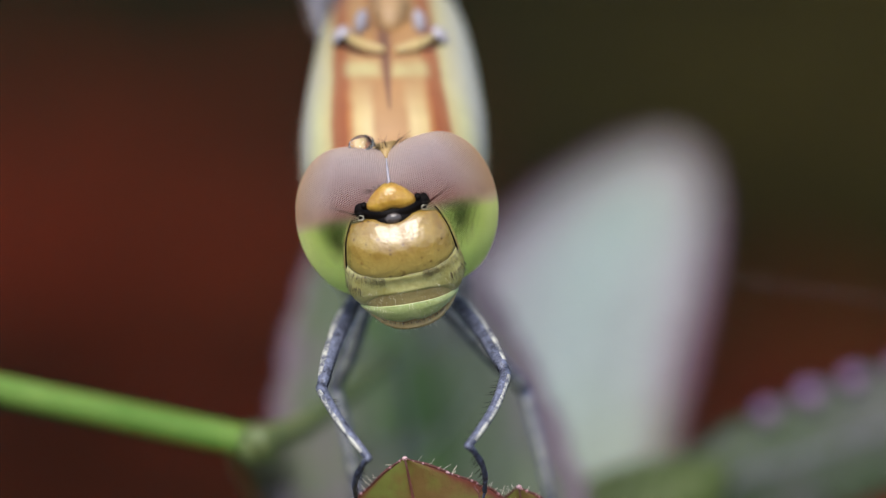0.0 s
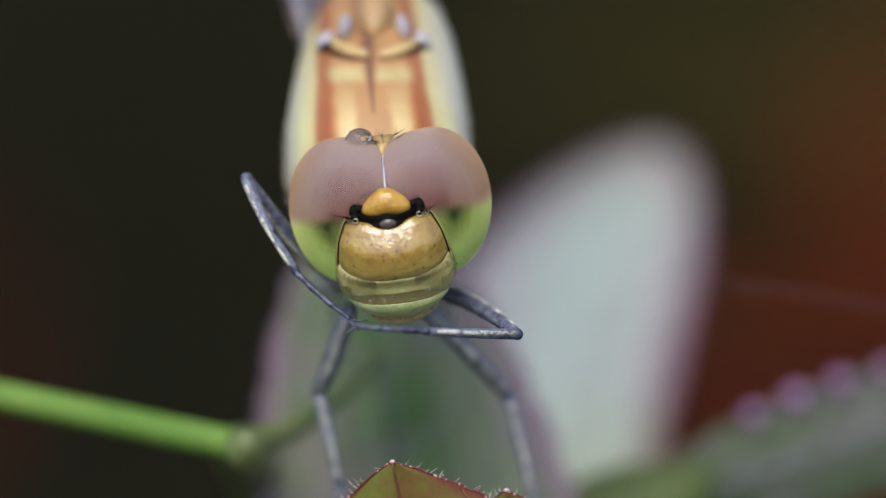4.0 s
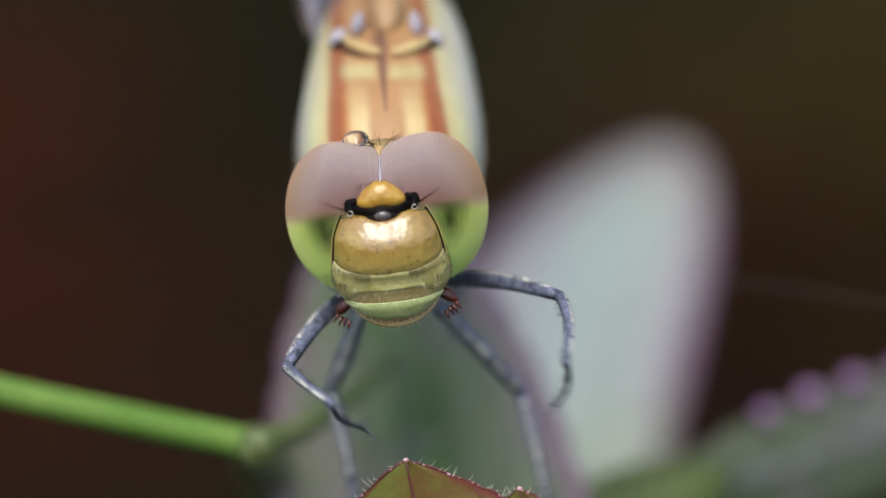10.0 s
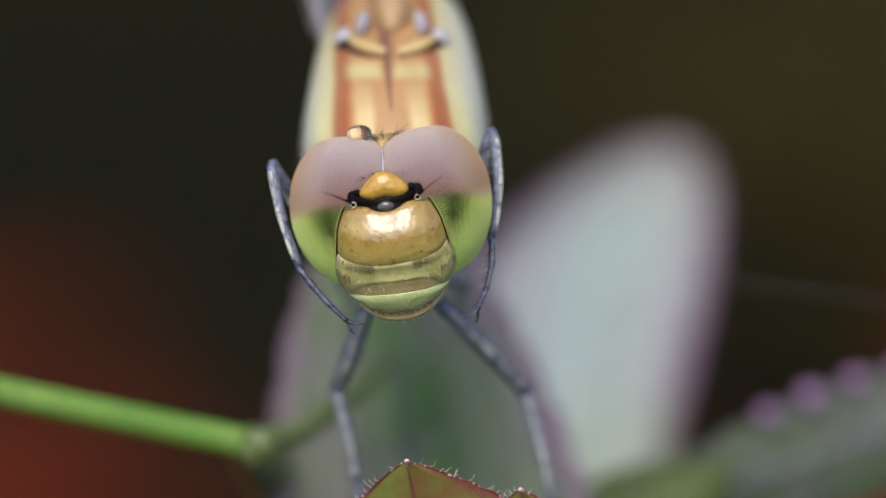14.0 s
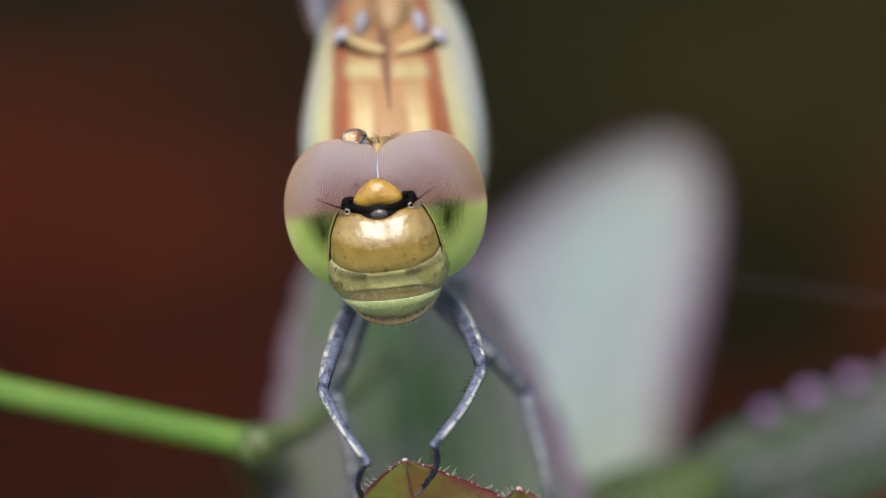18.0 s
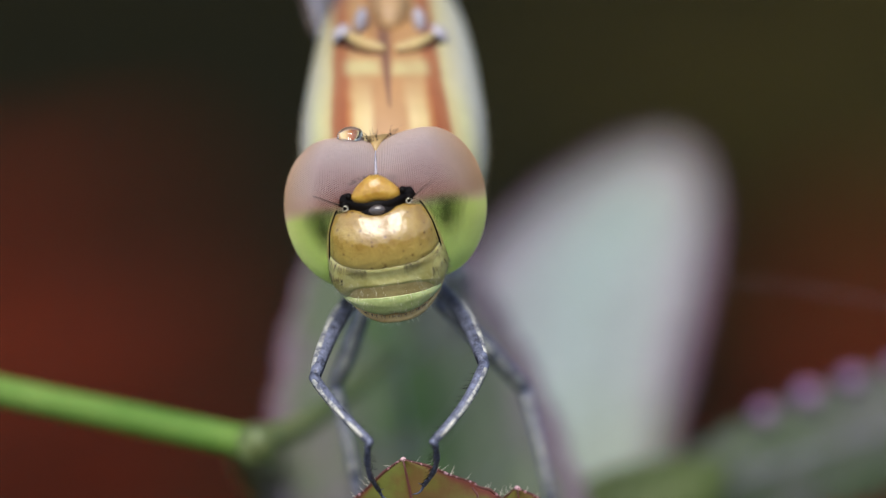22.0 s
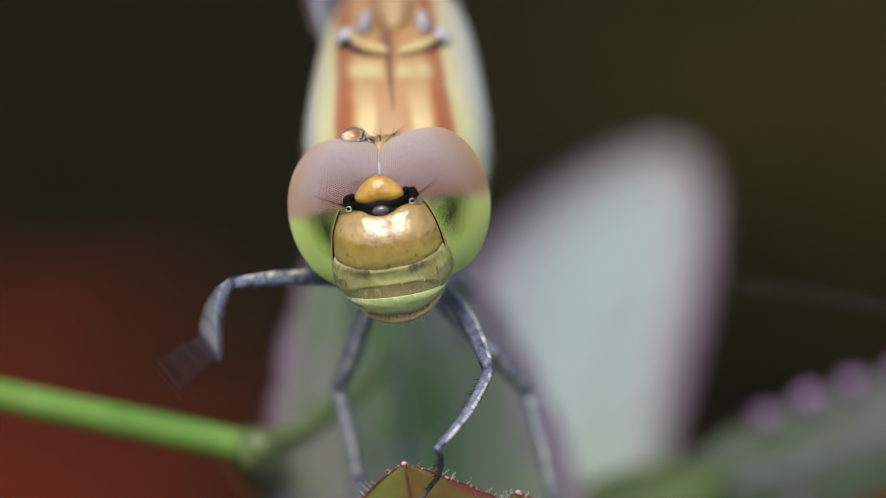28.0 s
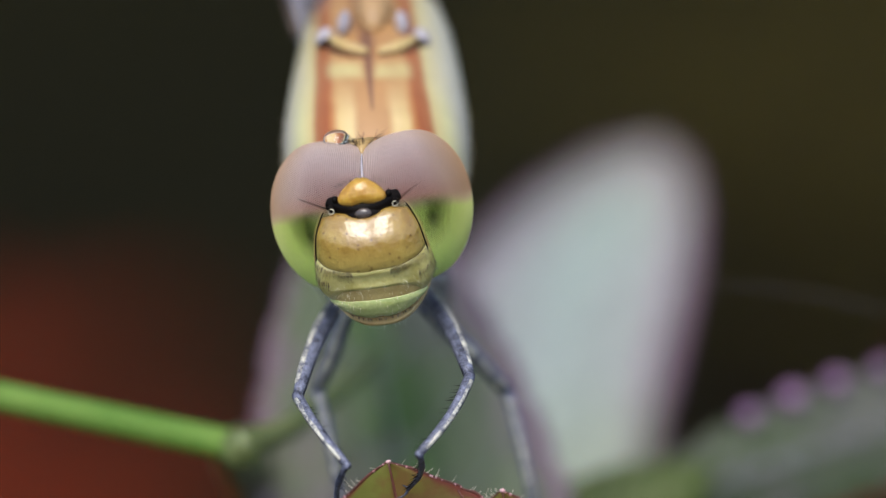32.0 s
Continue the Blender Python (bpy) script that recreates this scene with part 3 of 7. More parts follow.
def build_eyes():
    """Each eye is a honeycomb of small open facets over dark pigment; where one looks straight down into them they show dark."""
    for s in (-1, 1):
        axis = np.array((0.30 * s, 0.45, 0.84))
        axis /= np.linalg.norm(axis)
        e1 = np.cross(axis, (0, 0, 1.0))
        e1 /= np.linalg.norm(e1)
        e2 = np.cross(axis, e1)

        def spread(q):
            a = np.linalg.norm(q, axis=1)[:, None]
            d = q / np.maximum(a, 1e-9)
            return np.cos(a) * axis + np.sin(a) * (d[:, :1] * e1 + d[:, 1:] * e2)

        n = int(2.12 / FACET) + 2
        i, j = np.meshgrid(np.arange(-2 * n, 2 * n + 1), np.arange(-n * 2, n * 2 + 1), indexing="ij")
        q = np.stack(((i + j * 0.5).ravel() * FACET, (j * 0.8660254).ravel() * FACET), 1)
        q = q[np.linalg.norm(q, axis=1) < 2.12]
        p, _ = eye_points(s, spread(q))
        q = q[p[:, 0] * s > -0.06]
        p, nrm = eye_points(s, spread(q))
        up = np.array((0, 1.0, 0)) - nrm * nrm[:, 1:2]
        over = np.array((1.0, 0, 0)) - nrm * nrm[:, :1]
        zone = np.clip((p[:, 1] - 0.45 * p[:, 2] + 0.52) / 1.4, 0, 1)
        zone = np.clip((zone - 0.40) / 0.22, 0, 1)
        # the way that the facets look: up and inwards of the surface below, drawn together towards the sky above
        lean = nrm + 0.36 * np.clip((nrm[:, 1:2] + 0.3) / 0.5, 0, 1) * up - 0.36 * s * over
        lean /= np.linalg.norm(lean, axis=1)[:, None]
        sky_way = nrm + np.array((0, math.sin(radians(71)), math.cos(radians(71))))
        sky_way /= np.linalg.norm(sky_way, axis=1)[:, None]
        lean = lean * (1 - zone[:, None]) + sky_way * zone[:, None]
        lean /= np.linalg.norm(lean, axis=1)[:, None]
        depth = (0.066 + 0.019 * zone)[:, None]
        ring, hole, low = [], [], []
        for k in range(6):
            a = radians(60 * k + 30)
            c = np.array((math.cos(a), math.sin(a))) * FACET * 0.57735
            top, _ = eye_points(s, spread(q + c))
            inner, _ = eye_points(s, spread(q + c * PIT))
            ring.append(top)
            hole.append(inner)
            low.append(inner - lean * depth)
        m = len(q)
        verts = np.stack(ring + hole + low, 1).reshape(-1, 3)
        quads, caps = [], []
        first = np.arange(m) * 18
        for k in range(6):
            l = (k + 1) % 6
            quads.append(np.stack((first + k, first + l, first + 6 + l, first + 6 + k), 1))
            quads.append(np.stack((first + 6 + k, first + 6 + l, first + 12 + l, first + 12 + k), 1))
        caps = np.stack([first + 12 + k for k in range(6)], 1)
        # closed core beneath, which rises to the surface at the back
        core = bmesh.new()
        bmesh.ops.create_uvsphere(core, u_segments=64, v_segments=48, radius=1)
        core.verts.index_update()
        way = np.array([tuple(v.co) for v in core.verts])
        pc, nc = eye_points(s, way)
        off = np.arccos(np.clip(way @ axis, -1, 1))
        pc = pc - nc * (0.22 * (1 - np.clip((off - 2.02) / 0.08, 0, 1)))[:, None]
        faces = np.concatenate(quads).tolist() + caps.tolist()
        pits = len(faces)
        faces += [[v.index + len(verts) for v in f.verts] for f in core.faces]
        core.free()
        me = bpy.data.meshes.new("eye")
        me.from_pydata((np.concatenate((verts, pc)) * MM).tolist(), [], faces)
        me.materials.append(EYE)
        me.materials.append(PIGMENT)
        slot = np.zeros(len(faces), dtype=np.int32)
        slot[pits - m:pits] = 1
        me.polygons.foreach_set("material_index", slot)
        eye = new("eye", me)
        eye.parent = head
        eye["label"] = "domed eye of fine facets, brown above and green below"


build_eyes()


def along_face(y, values):
    """Read a smooth value off a short table from the top of the face to its chin."""
    ys = (1.25, 0.95, 0.45, -0.1, -0.7, -1.3, -1.8, -2.3, -2.75)
    y = min(ys[0], max(ys[-1], y))
    for k in range(len(ys) - 1):
        if y >= ys[k + 1]:
            f = (ys[k] - y) / (ys[k] - ys[k + 1])
            a, b, c, d = values[max(k - 1, 0)], values[k], values[k + 1], values[min(k + 2, len(ys) - 1)]
            return 0.5 * (2 * b + (c - a) * f + (2 * a - 5 * b + 4 * c - d) * f * f + (3 * b - a - 3 * c + d) * f ** 3)
    return values[-1]


def face_point(u, y, out):
    """A point of the domed face: u from -1 to 1 across, y up, out: how far it stands proud."""
    w = along_face(y, (1.12, 1.38, 1.62, 1.73, 1.80, 1.79, 1.60, 1.24, 0.85))
    zc = along_face(y, (2.12, 2.55, 2.98, 3.08, 3.02, 2.92, 2.80, 2.62, 2.30))
    a = u * math.pi / 2
    c, n = math.cos(a), math.sin(a)
    return Vector((math.copysign(abs(n) ** 0.86, n) * (w + out * 0.8), y, 1.45 + (zc + out - 1.45) * max(c, 0) ** 0.72))


def plate(name, top, low, reach, swell, mat, label, nu, ns, edge=0.4):
    """One plate of the face between two edge lines, swollen in the middle, its edges rolled in."""
    bm = bmesh.new()
    rows = []
    for i in range(-2, ns + 3):
        s = min(1, max(0, i / ns))
        sink = -0.13 * (max(0, -i) + max(0, i - ns))
        row = []
        for j in range(nu + 1):
            u = (2 * j / nu - 1) * reach
            y = top(u) * (1 - s) + low(u) * s
            out = swell * (1 - (1 - min(1, s / edge)) ** 2) * (1 - (1 - min(1, (1 - s) / edge)) ** 2) + sink
            out -= 0.05 * math.exp(-(u / 0.075) ** 2) * min(1, max(0, y + 0.1)) + 0.07 * math.exp(-(u / 0.20) ** 2) * min(1, max(0, y - 0.2)) * (1 if name == "forehead" else 0)
            out += 0.010 * noise.noise((u * 6, y * 5, len(name)))
            if name == "postclypeus":
                f = math.sin(math.pi * s)
                out += f * (0.11 * math.exp(-((abs(u) - 0.66) / 0.2) ** 2) - 0.07 * math.exp(-(u / 0.36) ** 2))
            row.append(bm.verts.new(face_point(u, y, out)))
        rows.append(row)
    for a, b in zip(rows, rows[1:]):
        for j in range(nu):
            bm.faces.new((a[j], a[j + 1], b[j + 1], b[j]))
    return part(name, bm, mat, head, label)


def vertex_shape(p):
    """A bump with a flat foot and a blunt, slightly notched top."""
    q = p.copy()
    q.y = math.copysign(abs(p.y) ** 0.85, p.y)
    q.x *= 1.0 - 0.52 * q.y
    q.y -= 0.10 * math.exp(-(p.x / 0.16) ** 2) * max(0, p.y)
    if p.y < 0:
        q.y += 0.16 * math.exp(-(p.x / 0.2) ** 2) * -p.y
    return q


def labium_shape(p):
    """A shallow bowl whose ends turn up round the mouth."""
    q = p.copy()
    q.x = math.copysign(abs(p.x) ** 0.85, p.x)
    q.y += 2.1 * abs(p.x) ** 2.2
    return q


def labrum_shape(p):
    q = p.copy()
    q.x = math.copysign(abs(p.x) ** 0.85, p.x)
    q.y += 0.30 * abs(p.x) ** 2
    if p.z > 0 and p.y < 0:
        q.y += 0.16 * math.exp(-(p.x / 0.10) ** 2) * -p.y
    return q


def add_to(bm, other):
    """Copy one bmesh into another."""
    new_verts = {v: bm.verts.new(v.co) for v in other.verts}
    for f in other.faces:
        bm.faces.new([new_verts[v] for v in f.verts])
    other.free()


jaws = []


def build_face():
    plate("forehead", lambda u: 1.16 - 0.42 * u * u - 0.22 * math.exp(-(u / 0.26) ** 2), lambda u: -0.62 + 0.42 * u * u, 1.0, 0.035, FRONS, "glossy golden tan forehead", 96, 64, 0.14)
    plate("postclypeus", lambda u: -0.60 + 0.42 * u * u, lambda u: -1.26 - 0.58 * math.exp(-((abs(u) - 0.72) / 0.27) ** 2), 1.0, 0.055, CLYPEUS, "yellow-green face plate with side lobes", 96, 28, 0.2)
    plate("anteclypeus", lambda u: -1.16 - 0.5 * u * u, lambda u: -1.80 - 0.2 * u * u, 0.66, -0.01, ANTECLYPEUS, "olive tan face plate", 48, 14)
    plate("labrum", lambda u: -1.70 - 0.12 * u * u, lambda u: -2.52 + 0.56 * (abs(u) / 0.74) ** 2.2 + 0.09 * math.exp(-(u / 0.07) ** 2), 0.74, 0.10, LABRUM, "olive green upper lip", 72, 28, 0.35)
    part("jaw", ellipsoid((0, -2.06, 0.96), (1.28, 0.66, 1.40), (6, 0, 0), 48, 28, labrum_shape), MOUTH, head, "dark brown jaw edge")
    part("labium", ellipsoid((0, -2.60, 0.84), (1.63, 0.34, 1.56), (6, 0, 0), 64, 32, labium_shape), LABIUM, head, "orange-tan lower lip")
    # toothed jaws, folded behind the upper lip until they open
    for s in (-1, 1):
        bm = ellipsoid((0, 0.05, 0), (0.19, 0.36, 0.22), (0, 0, 24 * s), 20, 14)
        for k in range(4):
            a = Vector((s * (0.10 - 0.13 * k), -0.22 - 0.03 * k, 0.12 + 0.05 * (k % 2)))
            spike(bm, a, a + Vector((0.06 * s - 0.04 * k * s, -0.30, 0.08)), 0.075, 6)
        jaws.append(part("mandible", bm, MANDIBLE, head, "dark red-brown toothed jaw"))
        jaws[-1].location = (0.0007 * s, -0.00215, 0.0011)
    part("face_core", ellipsoid((0, -0.5, 1.2), (1.55, 1.7, 1.2), (0, 0, 0), 40, 28), MOUTH, head)
    part("vertex", ellipsoid((0, 1.62, 1.94), (0.68, 0.46, 0.36), (-32, 0, 0), 40, 28, vertex_shape), VERTEX, head, "shiny orange bump between the eyes")
    # black band with the front ocellus in the middle
    bm = bmesh.new()
    pts = spline([Vector((-1.1, 1.26, 1.70)), Vector((-0.62, 1.20, 1.95)), Vector((0, 1.10, 2.03)), Vector((0.62, 1.20, 1.95)), Vector((1.1, 1.26, 1.70))], 6)
    tube(bm, pts, [0.17 + 0.15 * math.sin(math.pi * i / (len(pts) - 1)) for i in range(len(pts))], 12)
    add_to(bm, ellipsoid((0, 0.95, 2.20), (0.60, 0.36, 0.24), (-32, 0, 0), 28, 16))
    part("black_band", bm, BLACK, head, "black band across the forehead")
    part("ocellus", ellipsoid((0, 1.09, 2.38), (0.26, 0.16, 0.10), (-25, 0, 0), 20, 14), OCELLUS, head, "glassy grey ocellus")
    for s in (-1, 1):
        part("ocellus", ellipsoid((0.84 * s, 1.50, 2.02), (0.11, 0.12, 0.11), (0, 0, 0), 16, 12), BLACK, head, "black side ocellus")
        part("antenna", ellipsoid((1.0 * s, 1.20, 2.04), (0.13, 0.13, 0.12), (0, 0, 0), 16, 12), BLACK, head, "short black antenna")
        bm = bmesh.new()
        pts = spline([Vector((1.0 * s, 1.20, 2.08)), Vector((1.3 * s, 1.5, 2.36)), Vector((1.87 * s, 2.0, 2.7))], 5)
        tube(bm, pts, [0.06, 0.055, 0.045, 0.035, 0.03, 0.024, 0.02, 0.017, 0.014, 0.011, 0.008], 6)
        part("antenna_bristle", bm, BLACK, head)
        bm = bmesh.new()
        ring = [Vector((1.0 * s + 0.085 * math.cos(a), 1.17 + 0.085 * math.sin(a), 2.165)) for a in [2 * math.pi * k / 16 for k in range(17)]]
        tube(bm, ring, [0.016] * 17, 5)
        part("socket_ring", bm, HAIR_PALE, head, "pale ring of the antenna socket")
        # black seam down each side of the face
        bm = bmesh.new()
        pts = [face_point(0.80 * s, 1.02 - 0.09 * k, 0.05) for k in range(19)]
        tube(bm, pts, [0.024] * len(pts), 6)
        part("face_seam", bm, BLACK, head, "thin black seam")
        bm = bmesh.new()
        pts = [face_point(0.845 * s, 1.02 - 0.09 * k, 0.07) for k in range(18)]
        tube(bm, pts, [0.026] * len(pts), 6)
        part("eye_rim", bm, RIDGE, head, "pale rim between eye and face")
    for s in (-1, 1):
        bm = bmesh.new()
        pts = [face_point(s * q / 20, -0.61 + 0.42 * (q / 20) ** 2, 0.012) for q in range(9, 19)]
        tube(bm, pts, [0.002 + 0.010 * k / 9 for k in range(10)], 6)
        part("face_groove", bm, HAIR_DARK, head, "fine dark groove below the forehead")
    # triangle of the occiput and the seam of the eyes
    bm = bmesh.new()
    loft(bm, [[Vector((-0.34, 2.06, -0.95)), Vector((0.34, 2.06, -0.95)), Vector((0.32, 1.6, -1.1)), Vector((-0.32, 1.6, -1.1))],
              [Vector((-0.15, 2.06, -0.45)), Vector((0.15, 2.06, -0.45)), Vector((0.2, 1.5, -0.5)), Vector((-0.2, 1.5, -0.5))],
              [Vector((-0.03, 2.02, 0.05)), Vector((0.03, 2.02, 0.05)), Vector((0.03, 1.6, 0.0)), Vector((-0.03, 1.6, 0.0))]])
    part("occiput", bm, OCCIPUT, head, "small tan triangle behind the eyes")
    bm = bmesh.new()
    pts = spline([Vector((0, 2.0 * math.cos(radians(a)), 1.78 * math.sin(radians(a)))) for a in (0, 12, 24, 36, 48)], 5)
    tube(bm, pts, [0.018 + 0.0025 * i for i in range(len(pts))], 6)
    part("eye_seam", bm, SCLERITE, head, "pale seam between the eyes")
    rng = random.Random(4)
    bm = bmesh.new()
    for k in range(40):
        x = rng.uniform(-0.42, 0.42)
        root = Vector((x, 2.0, -0.75 + rng.uniform(-0.2, 0.3)))
        spike(bm, root, root + Vector((x * 0.9 + rng.uniform(-0.15, 0.15), rng.uniform(0.2, 0.38), rng.uniform(-0.1, 0.2))), 0.012)
    tagged(part("crest_hairs", bm, HAIR_DARK, head, "tuft of dark hairs behind the eyes"), kind="stuff")
    bm = bmesh.new()
    for k in range(170):
        u, y = rng.uniform(-0.95, 0.95), rng.uniform(-2.5, -1.0)
        out = Vector((math.sin(u * 1.57), 0, math.cos(u * 1.57)))
        root = face_point(u, y, 0.08)
        spike(bm, root, root + out * rng.uniform(0.04, 0.13) + Vector((0, rng.uniform(-0.18, -0.05), 0)), 0.004)
    for k in range(260):
        a = rng.uniform(-1.5, 1.5)
        root = Vector((1.27 * math.sin(a), -2.75 + 0.5 * math.sin(a) ** 2 + rng.uniform(-0.1, 0.15), 0.86 + 1.25 * math.cos(a)))
        spike(bm, root, root + Vector((math.sin(a) * 0.2, rng.uniform(-0.34, -0.08), rng.uniform(0.0, 0.2))), 0.007)
    tagged(part("face_hairs", bm, HAIR_PALE, head, "fine pale hairs on the face"), kind="stuff")
    bm = bmesh.new()
    for k in range(110):
        u = rng.choice((-1, 1)) * rng.uniform(0.80, 0.95)
        y = rng.uniform(-1.6, 0.6)
        out = Vector((math.sin(u * 1.57), 0, math.cos(u * 1.57)))
        root = face_point(u, y, 0.06)
        spike(bm, root, root + out * rng.uniform(0.03, 0.08) + Vector((0, -rng.uniform(0.05, 0.12), 0)), 0.006)
    for s in (-1, 1):
        # combs of dark hairs that fan out over the side lobes
        for k in range(58):
            across = 0.34 + 0.60 * k / 57 + rng.uniform(-0.006, 0.006)
            u = s * math.asin(min(1, across) ** (1 / 0.86)) * 2 / math.pi
            swell = 0.055 + 0.10 * math.exp(-((abs(u) - 0.66) / 0.2) ** 2)
            y = -0.58 + 0.42 * u * u + rng.uniform(-0.06, 0.04)
            L = rng.uniform(0.20, 0.36)
            spike(bm, face_point(u, y, swell - 0.03), face_point(u + s * 0.06 * (abs(u) - 0.5), y - L, swell + 0.075), 0.0062)
            y = -0.98 + 0.18 * u * u + rng.uniform(-0.05, 0.05)
            if abs(u) > 0.5:
                spike(bm, face_point(u, y, swell - 0.01), face_point(u + s * 0.10 * (abs(u) - 0.6), y - L, swell + 0.085), 0.0055)
    for k in range(30):
        x = rng.uniform(-0.7, 0.7)
        root = Vector((x, 1.98 - x * x * 0.4, 1.85))
        spike(bm, root, root + Vector((x * 0.2, 0.2, 0.2)), 0.008)
    for k in range(46):
        u = rng.uniform(-0.5, 0.5)
        root = face_point(u, -2.50 + 0.56 * (abs(u) / 0.74) ** 2.2, 0.06)
        spike(bm, root, root + Vector((rng.uniform(-0.03, 0.03), -rng.uniform(0.06, 0.11), 0.02)), 0.009)
    tagged(part("face_bristles", bm, HAIR_DARK, head, "short dark bristles along the face edge"), kind="stuff")


build_face()

# ---- legs ----
FEMUR, TIBIA, TARSUS = 5.6, 3.35, 2.3


def segment(name, L, r0, r1, r2, mat, pale, spines, claw=False, seed=0, parent=dragonfly, bow=0.0):
    """A leg segment along its own z axis, with a pale strip, spines and, at the foot, claws."""
    rng = random.Random(seed)
    bm = bmesh.new()
    N = 14
    pts = [Vector((0.05 * math.sin(3.1 * i / N), 0.05 * math.sin(2.2 * i / N + 1) + bow * math.sin(math.pi * i / N), L * i / N)) for i in range(N + 1)]
    rad = []
    for i in range(N + 1):
        t = i / N
        r = r0 * (1 - t) + r2 * t if r1 is None else (r0 * (1 - 2 * t) + r1 * 2 * t if t < 0.5 else r1 * (2 - 2 * t) + r2 * (2 * t - 1))
        if claw:
            r *= 1 - 0.28 * abs(math.sin(t * 3.0 * math.pi))
        rad.append(r * (0.93 if i in (0, N) else 1))
    tube(bm, pts, rad, 12)
    ob = part(name, bm, mat, parent)
    if pale:
        bm = bmesh.new()
        strip = [p + Vector((0, 0.66 * r, 0)) for p, r in zip(pts[1:-1], rad[1:-1])]
        tube(bm, strip, [r * (0.55 + 0.05 * math.sin(i * 1.3 + seed)) for i, r in enumerate(rad[1:-1])], 8)
        part("pale_strip", bm, LEG_PALE, ob, "cream strip along the leg")
    if spines:
        bm = bmesh.new()
        for k in range(spines):
            t = 0.1 + 0.86 * k / spines
            a = rng.choice((-2.2, -0.9)) + rng.uniform(-0.25, 0.25)
            out = Vector((math.cos(a), math.sin(a), 0))
            p = Vector((0, bow * math.sin(math.pi * t), L * t))
            spike(bm, p, p + out * rng.uniform(0.2, 0.32) * (1.15 if name.endswith("tibia") else 0.9) + Vector((0, 0, 0.2)), 0.016, 4)
        tagged(part("spines", bm, BLACK, ob, "row of short black spines"), kind="stuff")
    if claw:
        for s in (-1, 1):
            bm = bmesh.new()
            c = spline([Vector((0, 0, L)), Vector((0.16 * s, -0.06, L + 0.26)), Vector((0.25 * s, -0.28, L + 0.40))], 4)
            tube(bm, c, [0.06 * (1 - 0.9 * i / (len(c) - 1)) for i in range(len(c))], 6)
            part("claw", bm, LEG_DARK, ob, "hooked blue-grey claw")
    else:
        part("joint", ellipsoid((0, 0, L), (r2 * 0.97, r2 * 0.97, r2 * 0.97), (0, 0, 0), 14, 10), mat, ob)
    return ob


front_legs = {}
for side in ("left", "right"):
    k = 1 if side == "left" else 2
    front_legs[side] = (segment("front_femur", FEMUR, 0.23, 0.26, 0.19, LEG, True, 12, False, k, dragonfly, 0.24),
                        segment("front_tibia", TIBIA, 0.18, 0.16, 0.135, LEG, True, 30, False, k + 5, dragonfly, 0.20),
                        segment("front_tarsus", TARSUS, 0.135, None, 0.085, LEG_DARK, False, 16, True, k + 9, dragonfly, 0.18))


def aim(ob, a, b):
    """Lay a segment from a to b, given in the site frame."""
    a, b = Vector(a) - DRAGONFLY, Vector(b) - DRAGONFLY
    ob.matrix_basis = Matrix.Translation(a * MM) @ (b - a).to_track_quat("Z", "Y").to_matrix().to_4x4()


def standing_leg(points, kind, seed):
    for i, (name, r) in enumerate((("femur", (0.26, 0.30, 0.24)), ("tibia", (0.22, 0.2, 0.17)), ("tarsus", (0.13, None, 0.09)))):
        a, b = Vector(points[i]), Vector(points[i + 1])
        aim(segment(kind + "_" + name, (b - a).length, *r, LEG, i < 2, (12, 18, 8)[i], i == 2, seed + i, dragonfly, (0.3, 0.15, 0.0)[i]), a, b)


standing_leg([(-0.2, -1.6, -4.6), (2.60, -4.52, -7.6), (3.44, -8.2, -7.6), (3.52, -9.6, -7.2)], "middle", 31)
standing_leg([(-2.4, -1.6, -4.6), (-3.45, -4.4, -6.8), (-2.8, -7.4, -6.8), (-2.6, -9.2, -6.4)], "middle", 41)
standing_leg([(-0.6, -1.0, -6.8), (0.6, -0.9, -11.2), (0.5, -2.3, -15.2), (0.5, -3.1, -16.3)], "hind", 51)
standing_leg([(-2.6, -1.0, -6.8), (-3.2, -0.9, -11.2), (-2.9, -2.0, -15.0), (-2.9, -3.0, -16.2)], "hind", 61)

# ---- water drop on the eye ----
drop = tagged(part("water_drop", ellipsoid((0, 0, 0), (0.41, 0.27, 0.33), (0, 0, 0), 32, 24), WATER), "clear water drop resting on the brown eye", "water drop")

# ---- plant ----
plant = tagged(new("leafy_plant"), "leafy plant with purple-edged grey-green toothed leaves", "plant")
plant.matrix_world = Matrix.Translation((0.0, 0.02, 0.0))
TO_PLANT = plant.matrix_world.inverted() @ SITE @ Matrix.Diagonal((MM, MM, MM, 1))


def to_plant(p):
    return TO_PLANT @ Vector(p) * 1000


